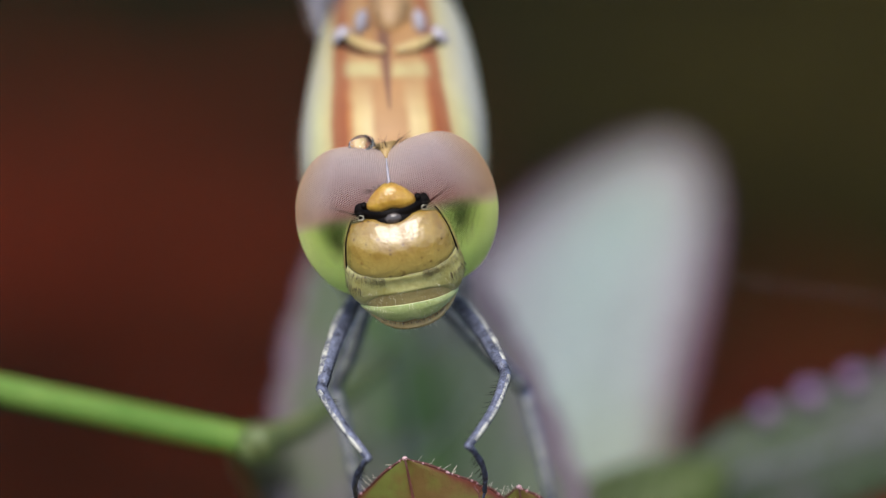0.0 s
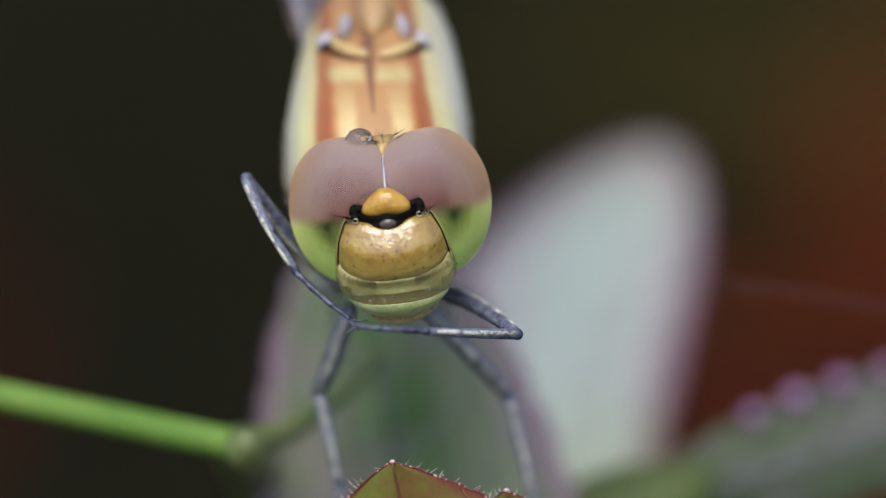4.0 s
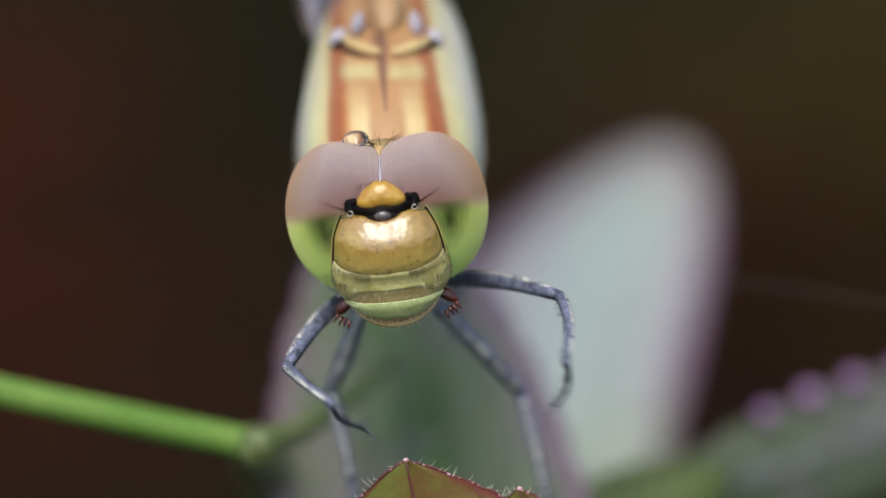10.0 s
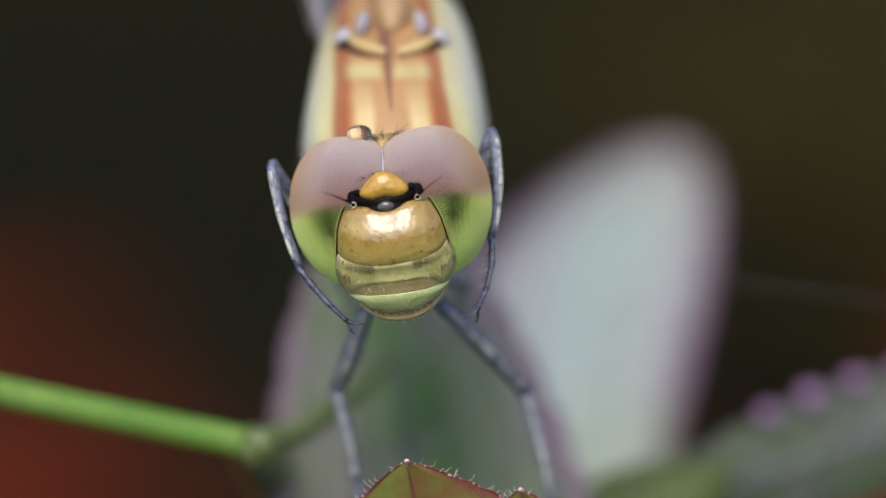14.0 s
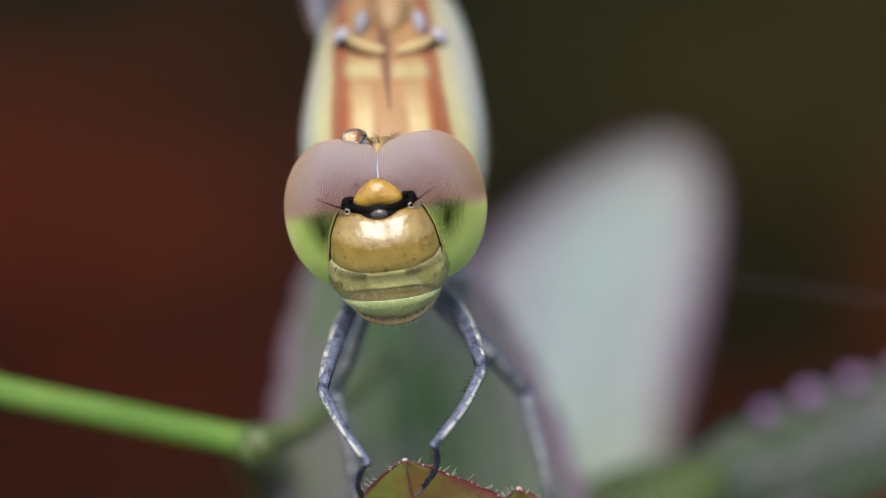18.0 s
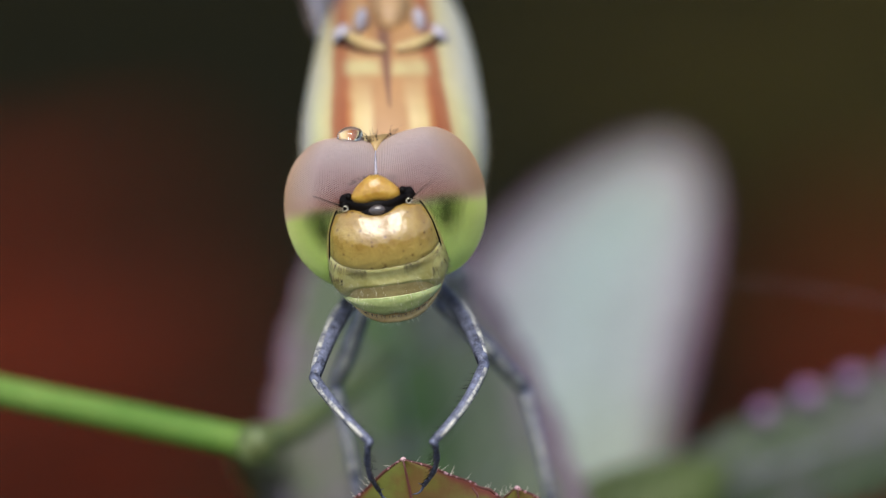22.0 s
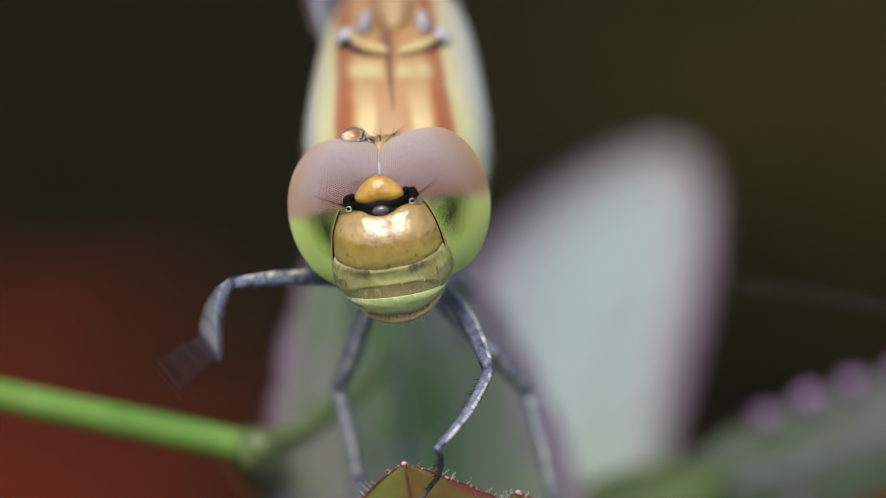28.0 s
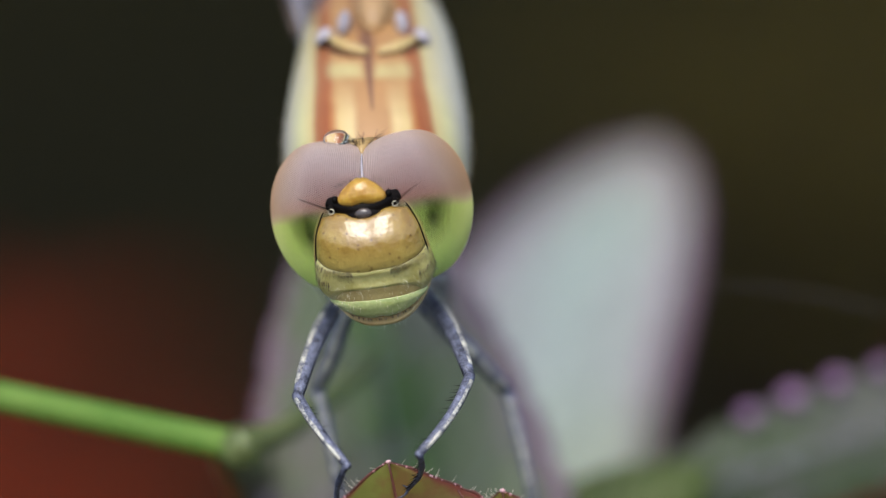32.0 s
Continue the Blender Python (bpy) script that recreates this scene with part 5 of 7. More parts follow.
# ---- motions ----
def motions():
    """All that moves: the body's sway, the head, the two front legs that clean the face, the drop, and the plants far behind."""
    rest = dragonfly.matrix_world.copy()
    walk(dragonfly, [(t, rest @ pose(x, y, 0)) for t, x, y in (
        (0, 0.000004, 0.000004), (0.5, 0.000004, 0.000030), (1, 0.000004, 0.000020), (1.5, -0.000023, 0.000020), (2, -0.000106, 0.000018), (2.5, -0.000106, 0.000018),
        (3, -0.000109, -0.000063), (3.5, -0.000109, -0.000063), (5.5, -0.000106, 0.000047), (6, -0.000106, 0.000047), (6.5, -0.000160, 0.000004), (7, -0.000161, 0.000020),
        (7.5, -0.000106, 0.000047), (8, -0.000106, -0.000025), (8.5, -0.000077, -0.000009), (9, -0.000050, 0.000030), (9.5, -0.000079, 0.000020), (10, -0.000138, -0.000009),
        (10.5, -0.000106, 0.000002), (11, -0.000050, 0.000030), (11.5, -0.000050, 0.000004), (12, -0.000050, 0.000030), (12.5, -0.000050, 0.000030), (13, -0.000023, 0.000004),
        (13.5, -0.000023, 0.000030), (14, 0.000000, 0.000030), (14.5, -0.000052, 0.000004), (16.5, 0.000004, 0.000018), (17, -0.000079, 0.000018), (17.5, 0.000004, 0.000057),
        (18, 0.000004, 0.000029), (18.5, 0.000004, 0.000057), (19, 0.000004, 0.000057), (19.5, 0.000004, 0.000057), (20, 0.000004, 0.000057), (20.5, -0.000133, 0.000020),
        (21, -0.000052, 0.000074), (21.5, 0.000032, 0.000100), (22, 0.000057, 0.000084), (22.5, 0.000030, 0.000075), (23, 0.000059, 0.000084), (23.5, 0.000004, 0.000074),
        (24, 0.000059, 0.000086), (24.5, 0.000004, 0.000084), (25, 0.000032, 0.000084), (25.5, 0.000059, 0.000084), (27.5, 0.000086, 0.000100), (28, 0.000140, 0.000140),
        (28.5, 0.000196, 0.000169), (29, 0.000196, 0.000140), (29.5, 0.000196, 0.000140), (30, 0.000169, 0.000113), (30.5, 0.000142, 0.000129), (31, 0.000030, 0.000129),
        (31.5, 0.000140, 0.000167), (32, -0.000023, 0.000074),
    )])
    walk(head, [
        (0, pose(0.000180, 0.002296, 0.004300, 27.39, -2.98, 9.69)), (0.5, pose(0.000180, 0.002298, 0.004300, 27.39, -2.98, 9.69)),
        (1, pose(0.000178, 0.002282, 0.004300, 27.39, -2.98, 9.69)), (1.5, pose(0.000178, 0.002308, 0.004300, 27.39, -2.98, 9.69)),
        (2, pose(0.000208, 0.002282, 0.004300, 27.39, -2.98, 9.69)), (2.5, pose(0.000208, 0.002282, 0.004300, 27.39, -2.98, 9.69)),
        (2.8, pose(0.000033, 0.002121, 0.004300, 27.39, -2.98, 9.69)), (3, pose(0.000100, 0.002432, 0.004300, 24.58, -2.02, 6.18)),
        (3.5, pose(0.000277, 0.002395, 0.004300, 8.14, -10.10, 30.71)), (4, pose(0.000468, 0.002697, 0.004300, 36.95, -3.04, 6.39)),
        (4.5, pose(0.000252, 0.002121, 0.004300, -3.92, -1.91, -28.65)), (5, pose(0.000331, 0.002596, 0.004300, 36.38, -4.48, 7.17)),
        (5.5, pose(0.000119, 0.002545, 0.004300, 29.05, -3.85, 3.62)), (6, pose(0.000182, 0.002154, 0.004300, -3.92, -1.91, -28.65)),
        (6.5, pose(0.000447, 0.002415, 0.004300, 13.70, -2.22, -11.46)), (7, pose(0.000229, 0.002520, 0.004300, 48.46, -2.23, 7.54)),
        (7.5, pose(0.000127, 0.002503, 0.004300, 49.20, -1.58, 4.88)), (8, pose(0.000121, 0.002117, 0.004300, 32.08, -4.51, 24.32)),
        (8.5, pose(0.000140, 0.002453, 0.004300, 33.44, -5.00, 7.99)), (9, pose(0.000129, 0.002340, 0.004300, 36.45, -3.82, 11.81)),
        (9.5, pose(0.000120, 0.002347, 0.004300, 36.64, -3.91, 11.05)), (10, pose(-0.000024, 0.002433, 0.004300, 27.62, -3.11, 6.22)),
        (10.5, pose(-0.000045, 0.002305, 0.004300, -4.30, -3.76, 41.48)), (11, pose(0.000048, 0.002530, 0.004300, 35.26, -5.96, 8.24)),
        (11.5, pose(0.000045, 0.002605, 0.004300, 36.38, -4.48, 7.17)), (12, pose(0.000046, 0.002637, 0.004300, 36.95, -3.04, 6.39)),
        (12.5, pose(0.000006, 0.002425, 0.004300, 4.49, -4.93, 9.19)), (13, pose(-0.000065, 0.002567, 0.004300, 21.73, -3.57, 8.72)),
        (13.5, pose(0.000011, 0.002584, 0.004300, 24.07, -4.94, 9.88)), (14, pose(-0.000059, 0.002583, 0.004300, 24.54, -3.48, 7.11)),
        (14.5, pose(0.000072, 0.002291, 0.004300, -4.17, 0.15, -25.01)), (15, pose(-0.000019, 0.002547, 0.004300, 35.26, -5.96, 8.24)),
        (15.5, pose(-0.000038, 0.002539, 0.004300, 21.73, -3.57, 8.72)), (16, pose(0.000034, 0.002335, 0.004300, 36.45, -3.82, 11.81)),
        (16.5, pose(-0.000111, 0.002492, 0.004300, 33.81, -2.22, 5.75)), (17, pose(-0.000194, 0.002566, 0.004300, 27.90, -6.24, 6.00)),
        (17.5, pose(-0.000177, 0.002455, 0.004300, 27.61, -4.56, 5.92)), (18, pose(-0.000177, 0.002458, 0.004300, 27.61, -4.56, 5.92)),
        (18.5, pose(-0.000177, 0.002431, 0.004300, 27.61, -4.56, 5.92)), (19, pose(-0.000177, 0.002457, 0.004300, 27.61, -4.56, 5.92)),
        (19.5, pose(-0.000177, 0.002429, 0.004300, 27.61, -4.56, 5.92)), (20, pose(-0.000129, 0.002464, 0.004300, 28.04, -5.51, 6.06)),
        (20.5, pose(-0.000681, 0.002311, 0.004300, -13.59, -15.02, 42.14)), (21, pose(-0.000302, 0.002451, 0.004300, 18.42, -12.11, 12.39)),
        (21.5, pose(-0.000207, 0.002453, 0.004300, 26.21, -5.85, 7.10)), (22, pose(-0.000179, 0.002443, 0.004300, 26.21, -5.85, 7.10)),
        (22.5, pose(-0.000179, 0.002452, 0.004300, 26.21, -5.85, 7.10)), (23, pose(-0.000179, 0.002443, 0.004300, 26.21, -5.85, 7.10)),
        (23.5, pose(-0.000150, 0.002425, 0.004300, 26.21, -5.85, 7.10)), (24, pose(-0.000179, 0.002415, 0.004300, 26.21, -5.85, 7.10)),
        (24.5, pose(-0.000152, 0.002416, 0.004300, 26.21, -5.85, 7.10)), (25, pose(-0.000179, 0.002415, 0.004300, 26.21, -5.85, 7.10)),
        (25.5, pose(-0.000179, 0.002416, 0.004300, 26.21, -5.85, 7.10)), (27.5, pose(-0.000180, 0.002398, 0.004300, 26.21, -5.85, 7.10)),
        (28, pose(-0.000171, 0.002509, 0.004300, 26.11, -6.05, 7.33)), (28.5, pose(-0.000173, 0.002399, 0.004300, 26.11, -6.05, 7.33)),
        (29, pose(-0.000147, 0.002426, 0.004300, 26.11, -6.05, 7.33)), (29.5, pose(-0.000172, 0.002400, 0.004300, 26.11, -6.05, 7.33)),
        (30, pose(-0.000173, 0.002427, 0.004300, 26.11, -6.05, 7.33)), (30.5, pose(-0.000172, 0.002411, 0.004300, 26.11, -6.05, 7.33)),
        (31, pose(-0.000116, 0.002383, 0.004300, 26.11, -6.05, 7.33)), (31.5, pose(-0.000118, 0.002426, 0.004300, 26.11, -6.05, 7.33)),
        (32, pose(-0.000062, 0.002440, 0.004300, 26.11, -6.05, 7.33)),
    ])
    walk(drop, [(t, SITE @ m) for t, m in (
        (0, pose(-0.002527, 0.003266, -0.000654, 27.39, -2.98, 9.69)), (0.5, pose(-0.002527, 0.003294, -0.000654, 27.39, -2.98, 9.69)),
        (1, pose(-0.002528, 0.003268, -0.000654, 27.39, -2.98, 9.69)), (1.5, pose(-0.002555, 0.003294, -0.000654, 27.39, -2.98, 9.69)),
        (2, pose(-0.002607, 0.003266, -0.000654, 27.39, -2.98, 9.69)), (2.5, pose(-0.002607, 0.003266, -0.000654, 27.39, -2.98, 9.69)),
        (2.8, pose(-0.002753, 0.003056, -0.000654, 27.39, -2.98, 9.69)), (3, pose(-0.002575, 0.003426, -0.000756, 24.58, -2.02, 6.18)),
        (3.5, pose(-0.003210, 0.002849, -0.001534, 8.14, -10.10, 30.71)), (4, pose(-0.002230, 0.003557, -0.000277, 36.95, -3.04, 6.39)),
        (4.5, pose(-0.000952, 0.003244, -0.001931, -3.92, -1.91, -28.65)), (5, pose(-0.002416, 0.003503, -0.000318, 36.38, -4.48, 7.17)),
        (5.5, pose(-0.002473, 0.003644, -0.000598, 29.05, -3.85, 3.62)), (6, pose(-0.001021, 0.003332, -0.001931, -3.92, -1.91, -28.65)),
        (6.5, pose(-0.001523, 0.003704, -0.001210, 13.70, -2.22, -11.46)), (7, pose(-0.002536, 0.003181, 0.000151, 48.46, -2.23, 7.54)),
        (7.5, pose(-0.002479, 0.003219, 0.000185, 49.20, -1.58, 4.88)), (8, pose(-0.003210, 0.002645, -0.000486, 32.08, -4.51, 24.32)),
        (8.5, pose(-0.002611, 0.003363, -0.000439, 33.44, -5.00, 7.99)), (9, pose(-0.002717, 0.003169, -0.000307, 36.45, -3.82, 11.81)),
        (9.5, pose(-0.002729, 0.003178, -0.000301, 36.64, -3.91, 11.05)), (10, pose(-0.002741, 0.003451, -0.000646, 27.62, -3.11, 6.22)),
        (10.5, pose(-0.003750, 0.002385, -0.001968, -4.30, -3.76, 41.48)), (11, pose(-0.002702, 0.003445, -0.000382, 35.26, -5.96, 8.24)),
        (11.5, pose(-0.002645, 0.003497, -0.000318, 36.38, -4.48, 7.17)), (12, pose(-0.002593, 0.003563, -0.000277, 36.95, -3.04, 6.39)),
        (12.5, pose(-0.002680, 0.003484, -0.001625, 4.49, -4.93, 9.19)), (13, pose(-0.002760, 0.003602, -0.000893, 21.73, -3.57, 8.72)),
        (13.5, pose(-0.002741, 0.003605, -0.000814, 24.07, -4.94, 9.88)), (14, pose(-0.002671, 0.003654, -0.000776, 24.54, -3.48, 7.11)),
        (14.5, pose(-0.001251, 0.003461, -0.001916, -4.17, 0.15, -25.01)), (15, pose(-0.002756, 0.003438, -0.000382, 35.26, -5.96, 8.24)),
        (15.5, pose(-0.002734, 0.003581, -0.000893, 21.73, -3.57, 8.72)), (16, pose(-0.002771, 0.003148, -0.000307, 36.45, -3.82, 11.81)),
        (16.5, pose(-0.002660, 0.003467, -0.000388, 33.81, -2.22, 5.75)), (17, pose(-0.002872, 0.003608, -0.000676, 27.90, -6.24, 6.00)),
        (17.5, pose(-0.002754, 0.003543, -0.000665, 27.61, -4.56, 5.92)), (18, pose(-0.002754, 0.003517, -0.000665, 27.61, -4.56, 5.92)),
        (18.5, pose(-0.002754, 0.003519, -0.000665, 27.61, -4.56, 5.92)), (19, pose(-0.002754, 0.003545, -0.000665, 27.61, -4.56, 5.92)),
        (19.5, pose(-0.002754, 0.003517, -0.000665, 27.61, -4.56, 5.92)), (20, pose(-0.002721, 0.003544, -0.000660, 28.04, -5.51, 6.06)),
        (20.5, pose(-0.004140, 0.002449, -0.002426, -13.59, -15.02, 42.14)), (21, pose(-0.003218, 0.003497, -0.001137, 18.42, -12.11, 12.39)),
        (21.5, pose(-0.002888, 0.003576, -0.000739, 26.21, -5.85, 7.10)), (22, pose(-0.002835, 0.003550, -0.000739, 26.21, -5.85, 7.10)),
        (22.5, pose(-0.002862, 0.003550, -0.000739, 26.21, -5.85, 7.10)), (23, pose(-0.002833, 0.003550, -0.000739, 26.21, -5.85, 7.10)),
        (23.5, pose(-0.002860, 0.003522, -0.000739, 26.21, -5.85, 7.10)), (24, pose(-0.002833, 0.003523, -0.000739, 26.21, -5.85, 7.10)),
        (24.5, pose(-0.002862, 0.003523, -0.000739, 26.21, -5.85, 7.10)), (25, pose(-0.002860, 0.003522, -0.000739, 26.21, -5.85, 7.10)),
        (25.5, pose(-0.002833, 0.003523, -0.000739, 26.21, -5.85, 7.10)), (27.5, pose(-0.002807, 0.003522, -0.000739, 26.21, -5.85, 7.10)),
        (28, pose(-0.002755, 0.003668, -0.000745, 26.11, -6.05, 7.33)), (28.5, pose(-0.002702, 0.003587, -0.000745, 26.11, -6.05, 7.33)),
        (29, pose(-0.002676, 0.003585, -0.000745, 26.11, -6.05, 7.33)), (29.5, pose(-0.002700, 0.003559, -0.000745, 26.11, -6.05, 7.33)),
        (30, pose(-0.002728, 0.003559, -0.000745, 26.11, -6.05, 7.33)), (30.5, pose(-0.002755, 0.003559, -0.000745, 26.11, -6.05, 7.33)),
        (31, pose(-0.002809, 0.003531, -0.000745, 26.11, -6.05, 7.33)), (31.5, pose(-0.002702, 0.003612, -0.000745, 26.11, -6.05, 7.33)),
        (32, pose(-0.002809, 0.003533, -0.000745, 26.11, -6.05, 7.33)),
    )])
    walk(front_legs["left"][0], [
        (0, pose(-0.000710, 0.000080, 0.001100, 14.85, -36.01, 41.16)), (2.75, pose(-0.000710, 0.000080, 0.001100, 14.85, -36.01, 41.16)),
        (2.9667, pose(-0.000710, 0.000080, 0.001100, 40.51, 48.26, 175.58)), (3, pose(-0.000710, 0.000080, 0.001100, 38.79, 48.33, 171.70)),
        (3.0333, pose(-0.000710, 0.000080, 0.001100, 39.38, 48.33, 170.94)), (3.26665, pose(-0.000710, 0.000080, 0.001100, 19.21, 48.17, 165.43)),
        (3.5, pose(-0.000710, 0.000080, 0.001100, -13.91, 44.20, 141.43)), (3.75, pose(-0.000710, 0.000080, 0.001100, 21.52, 48.31, 173.84)),
        (4, pose(-0.000710, 0.000080, 0.001100, 40.40, 47.80, -177.51)), (4.5, pose(-0.000710, 0.000080, 0.001100, 45.24, 47.37, -173.79)),
        (5, pose(-0.000710, 0.000080, 0.001100, 31.59, 48.28, 167.96)), (5.5, pose(-0.000710, 0.000080, 0.001100, 37.78, 48.32, 170.43)),
        (5.73335, pose(-0.000710, 0.000080, 0.001100, 40.99, 48.23, 176.25)), (5.9667, pose(-0.000710, 0.000080, 0.001100, 46.05, 47.63, -175.48)),
        (6, pose(-0.000710, 0.000080, 0.001100, 42.93, 48.01, -179.92)), (6.0333, pose(-0.000710, 0.000080, 0.001100, 39.75, 48.29, -184.28)),
        (6.26665, pose(-0.000710, 0.000080, 0.001100, 20.88, 48.30, 168.68)), (6.5, pose(-0.000710, 0.000080, 0.001100, -13.43, 43.47, 139.02)),
        (6.75, pose(-0.000710, 0.000080, 0.001100, 22.73, 48.31, 169.31)), (7, pose(-0.000710, 0.000080, 0.001100, 44.29, 48.14, 178.12)),
        (7.25, pose(-0.000710, 0.000080, 0.001100, 29.40, 47.71, -176.67)), (7.5, pose(-0.000710, 0.000080, 0.001100, 46.56, 23.22, -120.98)),
        (7.75, pose(-0.000710, 0.000080, 0.001100, 19.28, 48.30, 174.05)), (8, pose(-0.000710, 0.000080, 0.001100, 30.15, 48.26, 167.42)),
        (8.25, pose(-0.000710, 0.000080, 0.001100, 37.37, 48.27, 175.15)), (8.5, pose(-0.000710, 0.000080, 0.001100, 44.30, 47.82, -177.75)),
        (8.75, pose(-0.000710, 0.000080, 0.001100, 42.13, 47.89, -178.52)), (9, pose(-0.000710, 0.000080, 0.001100, 39.93, 47.96, -179.34)),
        (9.5, pose(-0.000710, 0.000080, 0.001100, 28.49, 48.28, 168.08)), (9.73335, pose(-0.000710, 0.000080, 0.001100, -36.09, 3.41, 84.51)),
        (9.9667, pose(-0.000710, 0.000080, 0.001100, 3.67, -37.90, 37.62)), (10, pose(-0.000710, 0.000080, 0.001100, 4.47, -37.58, 38.24)),
        (10.0333, pose(-0.000710, 0.000080, 0.001100, 5.34, -37.39, 38.61)), (10.2667, pose(-0.000710, 0.000080, 0.001100, -38.40, -1.52, 80.12)),
        (10.5, pose(-0.000710, 0.000080, 0.001100, 39.69, 47.61, -175.68)), (10.75, pose(-0.000710, 0.000080, 0.001100, 31.56, 47.68, -176.34)),
        (11, pose(-0.000710, 0.000080, 0.001100, 22.97, 47.81, -177.63)), (11.25, pose(-0.000710, 0.000080, 0.001100, 27.86, 48.27, 175.24)),
        (11.5, pose(-0.000710, 0.000080, 0.001100, 35.74, 48.33, 172.05)), (12, pose(-0.000710, 0.000080, 0.001100, 42.54, 47.50, -174.79)),
        (12.25, pose(-0.000710, 0.000080, 0.001100, 42.16, 47.01, -171.21)), (12.5, pose(-0.000710, 0.000080, 0.001100, 42.26, 46.26, -167.00)),
        (12.75, pose(-0.000710, 0.000080, 0.001100, 40.53, 47.46, -174.45)), (13, pose(-0.000710, 0.000080, 0.001100, 39.86, 48.05, 179.43)),
        (13.25, pose(-0.000710, 0.000080, 0.001100, 23.32, 48.27, 167.66)), (13.5, pose(-0.000710, 0.000080, 0.001100, 1.99, 45.90, 148.19)),
        (13.75, pose(-0.000710, 0.000080, 0.001100, 24.87, 48.28, 168.03)), (14, pose(-0.000710, 0.000080, 0.001100, 42.29, 48.06, 179.28)),
        (14.25, pose(-0.000710, 0.000080, 0.001100, 45.12, 47.93, -178.90)), (14.5, pose(-0.000710, 0.000080, 0.001100, 47.86, 47.77, -177.20)),
        (14.75, pose(-0.000710, 0.000080, 0.001100, 35.11, 47.79, -177.40)), (15, pose(-0.000710, 0.000080, 0.001100, 22.12, 47.84, -177.91)),
        (15.25, pose(-0.000710, 0.000080, 0.001100, 27.16, 48.23, 176.37)), (15.5, pose(-0.000710, 0.000080, 0.001100, 34.55, 48.31, 173.77)),
        (15.75, pose(-0.000710, 0.000080, 0.001100, 11.71, 46.54, 151.40)), (16, pose(-0.000710, 0.000080, 0.001100, -10.32, 37.58, 124.70)),
        (16.25, pose(-0.000710, 0.000080, 0.001100, -29.39, -10.37, 72.10)), (16.5, pose(-0.000710, 0.000080, 0.001100, 0.51, -37.00, 39.35)),
        (16.75, pose(-0.000710, 0.000080, 0.001100, 7.84, -36.28, 40.68)), (17, pose(-0.000710, 0.000080, 0.001100, 15.42, -35.74, 41.64)),
        (19, pose(-0.000710, 0.000080, 0.001100, 14.42, -35.92, 41.32)), (19.75, pose(-0.000710, 0.000080, 0.001100, 14.88, -35.97, 41.24)),
        (20, pose(-0.000710, 0.000080, 0.001100, 52.44, 3.03, -101.23)), (20.25, pose(-0.000710, 0.000080, 0.001100, -10.34, -39.52, 34.22)),
        (20.5, pose(-0.000710, 0.000080, 0.001100, 9.01, -36.86, 39.62)), (20.9667, pose(-0.000710, 0.000080, 0.001100, 10.37, -39.84, 33.51)),
        (21, pose(-0.000710, 0.000080, 0.001100, 11.05, -39.70, 33.83)), (21.0333, pose(-0.000710, 0.000080, 0.001100, 11.72, -39.61, 34.03)),
        (21.5, pose(-0.000710, 0.000080, 0.001100, 10.78, -35.54, 41.99)), (23, pose(-0.000710, 0.000080, 0.001100, 10.97, -35.52, 42.03)),
        (27.75, pose(-0.000710, 0.000080, 0.001100, 11.79, -36.80, 39.72)), (27.9667, pose(-0.000710, 0.000080, 0.001100, 38.53, -40.40, -49.29)),
        (28, pose(-0.000710, 0.000080, 0.001100, 33.78, -41.79, -45.82)), (28.0333, pose(-0.000710, 0.000080, 0.001100, 27.71, -43.68, -40.34)),
        (28.25, pose(-0.000710, 0.000080, 0.001100, 9.01, -38.22, 36.98)), (28.5, pose(-0.000710, 0.000080, 0.001100, 20.62, -40.24, 32.61)),
        (32, pose(-0.000710, 0.000080, 0.001100, 18.53, -38.78, 35.82)),
    ])
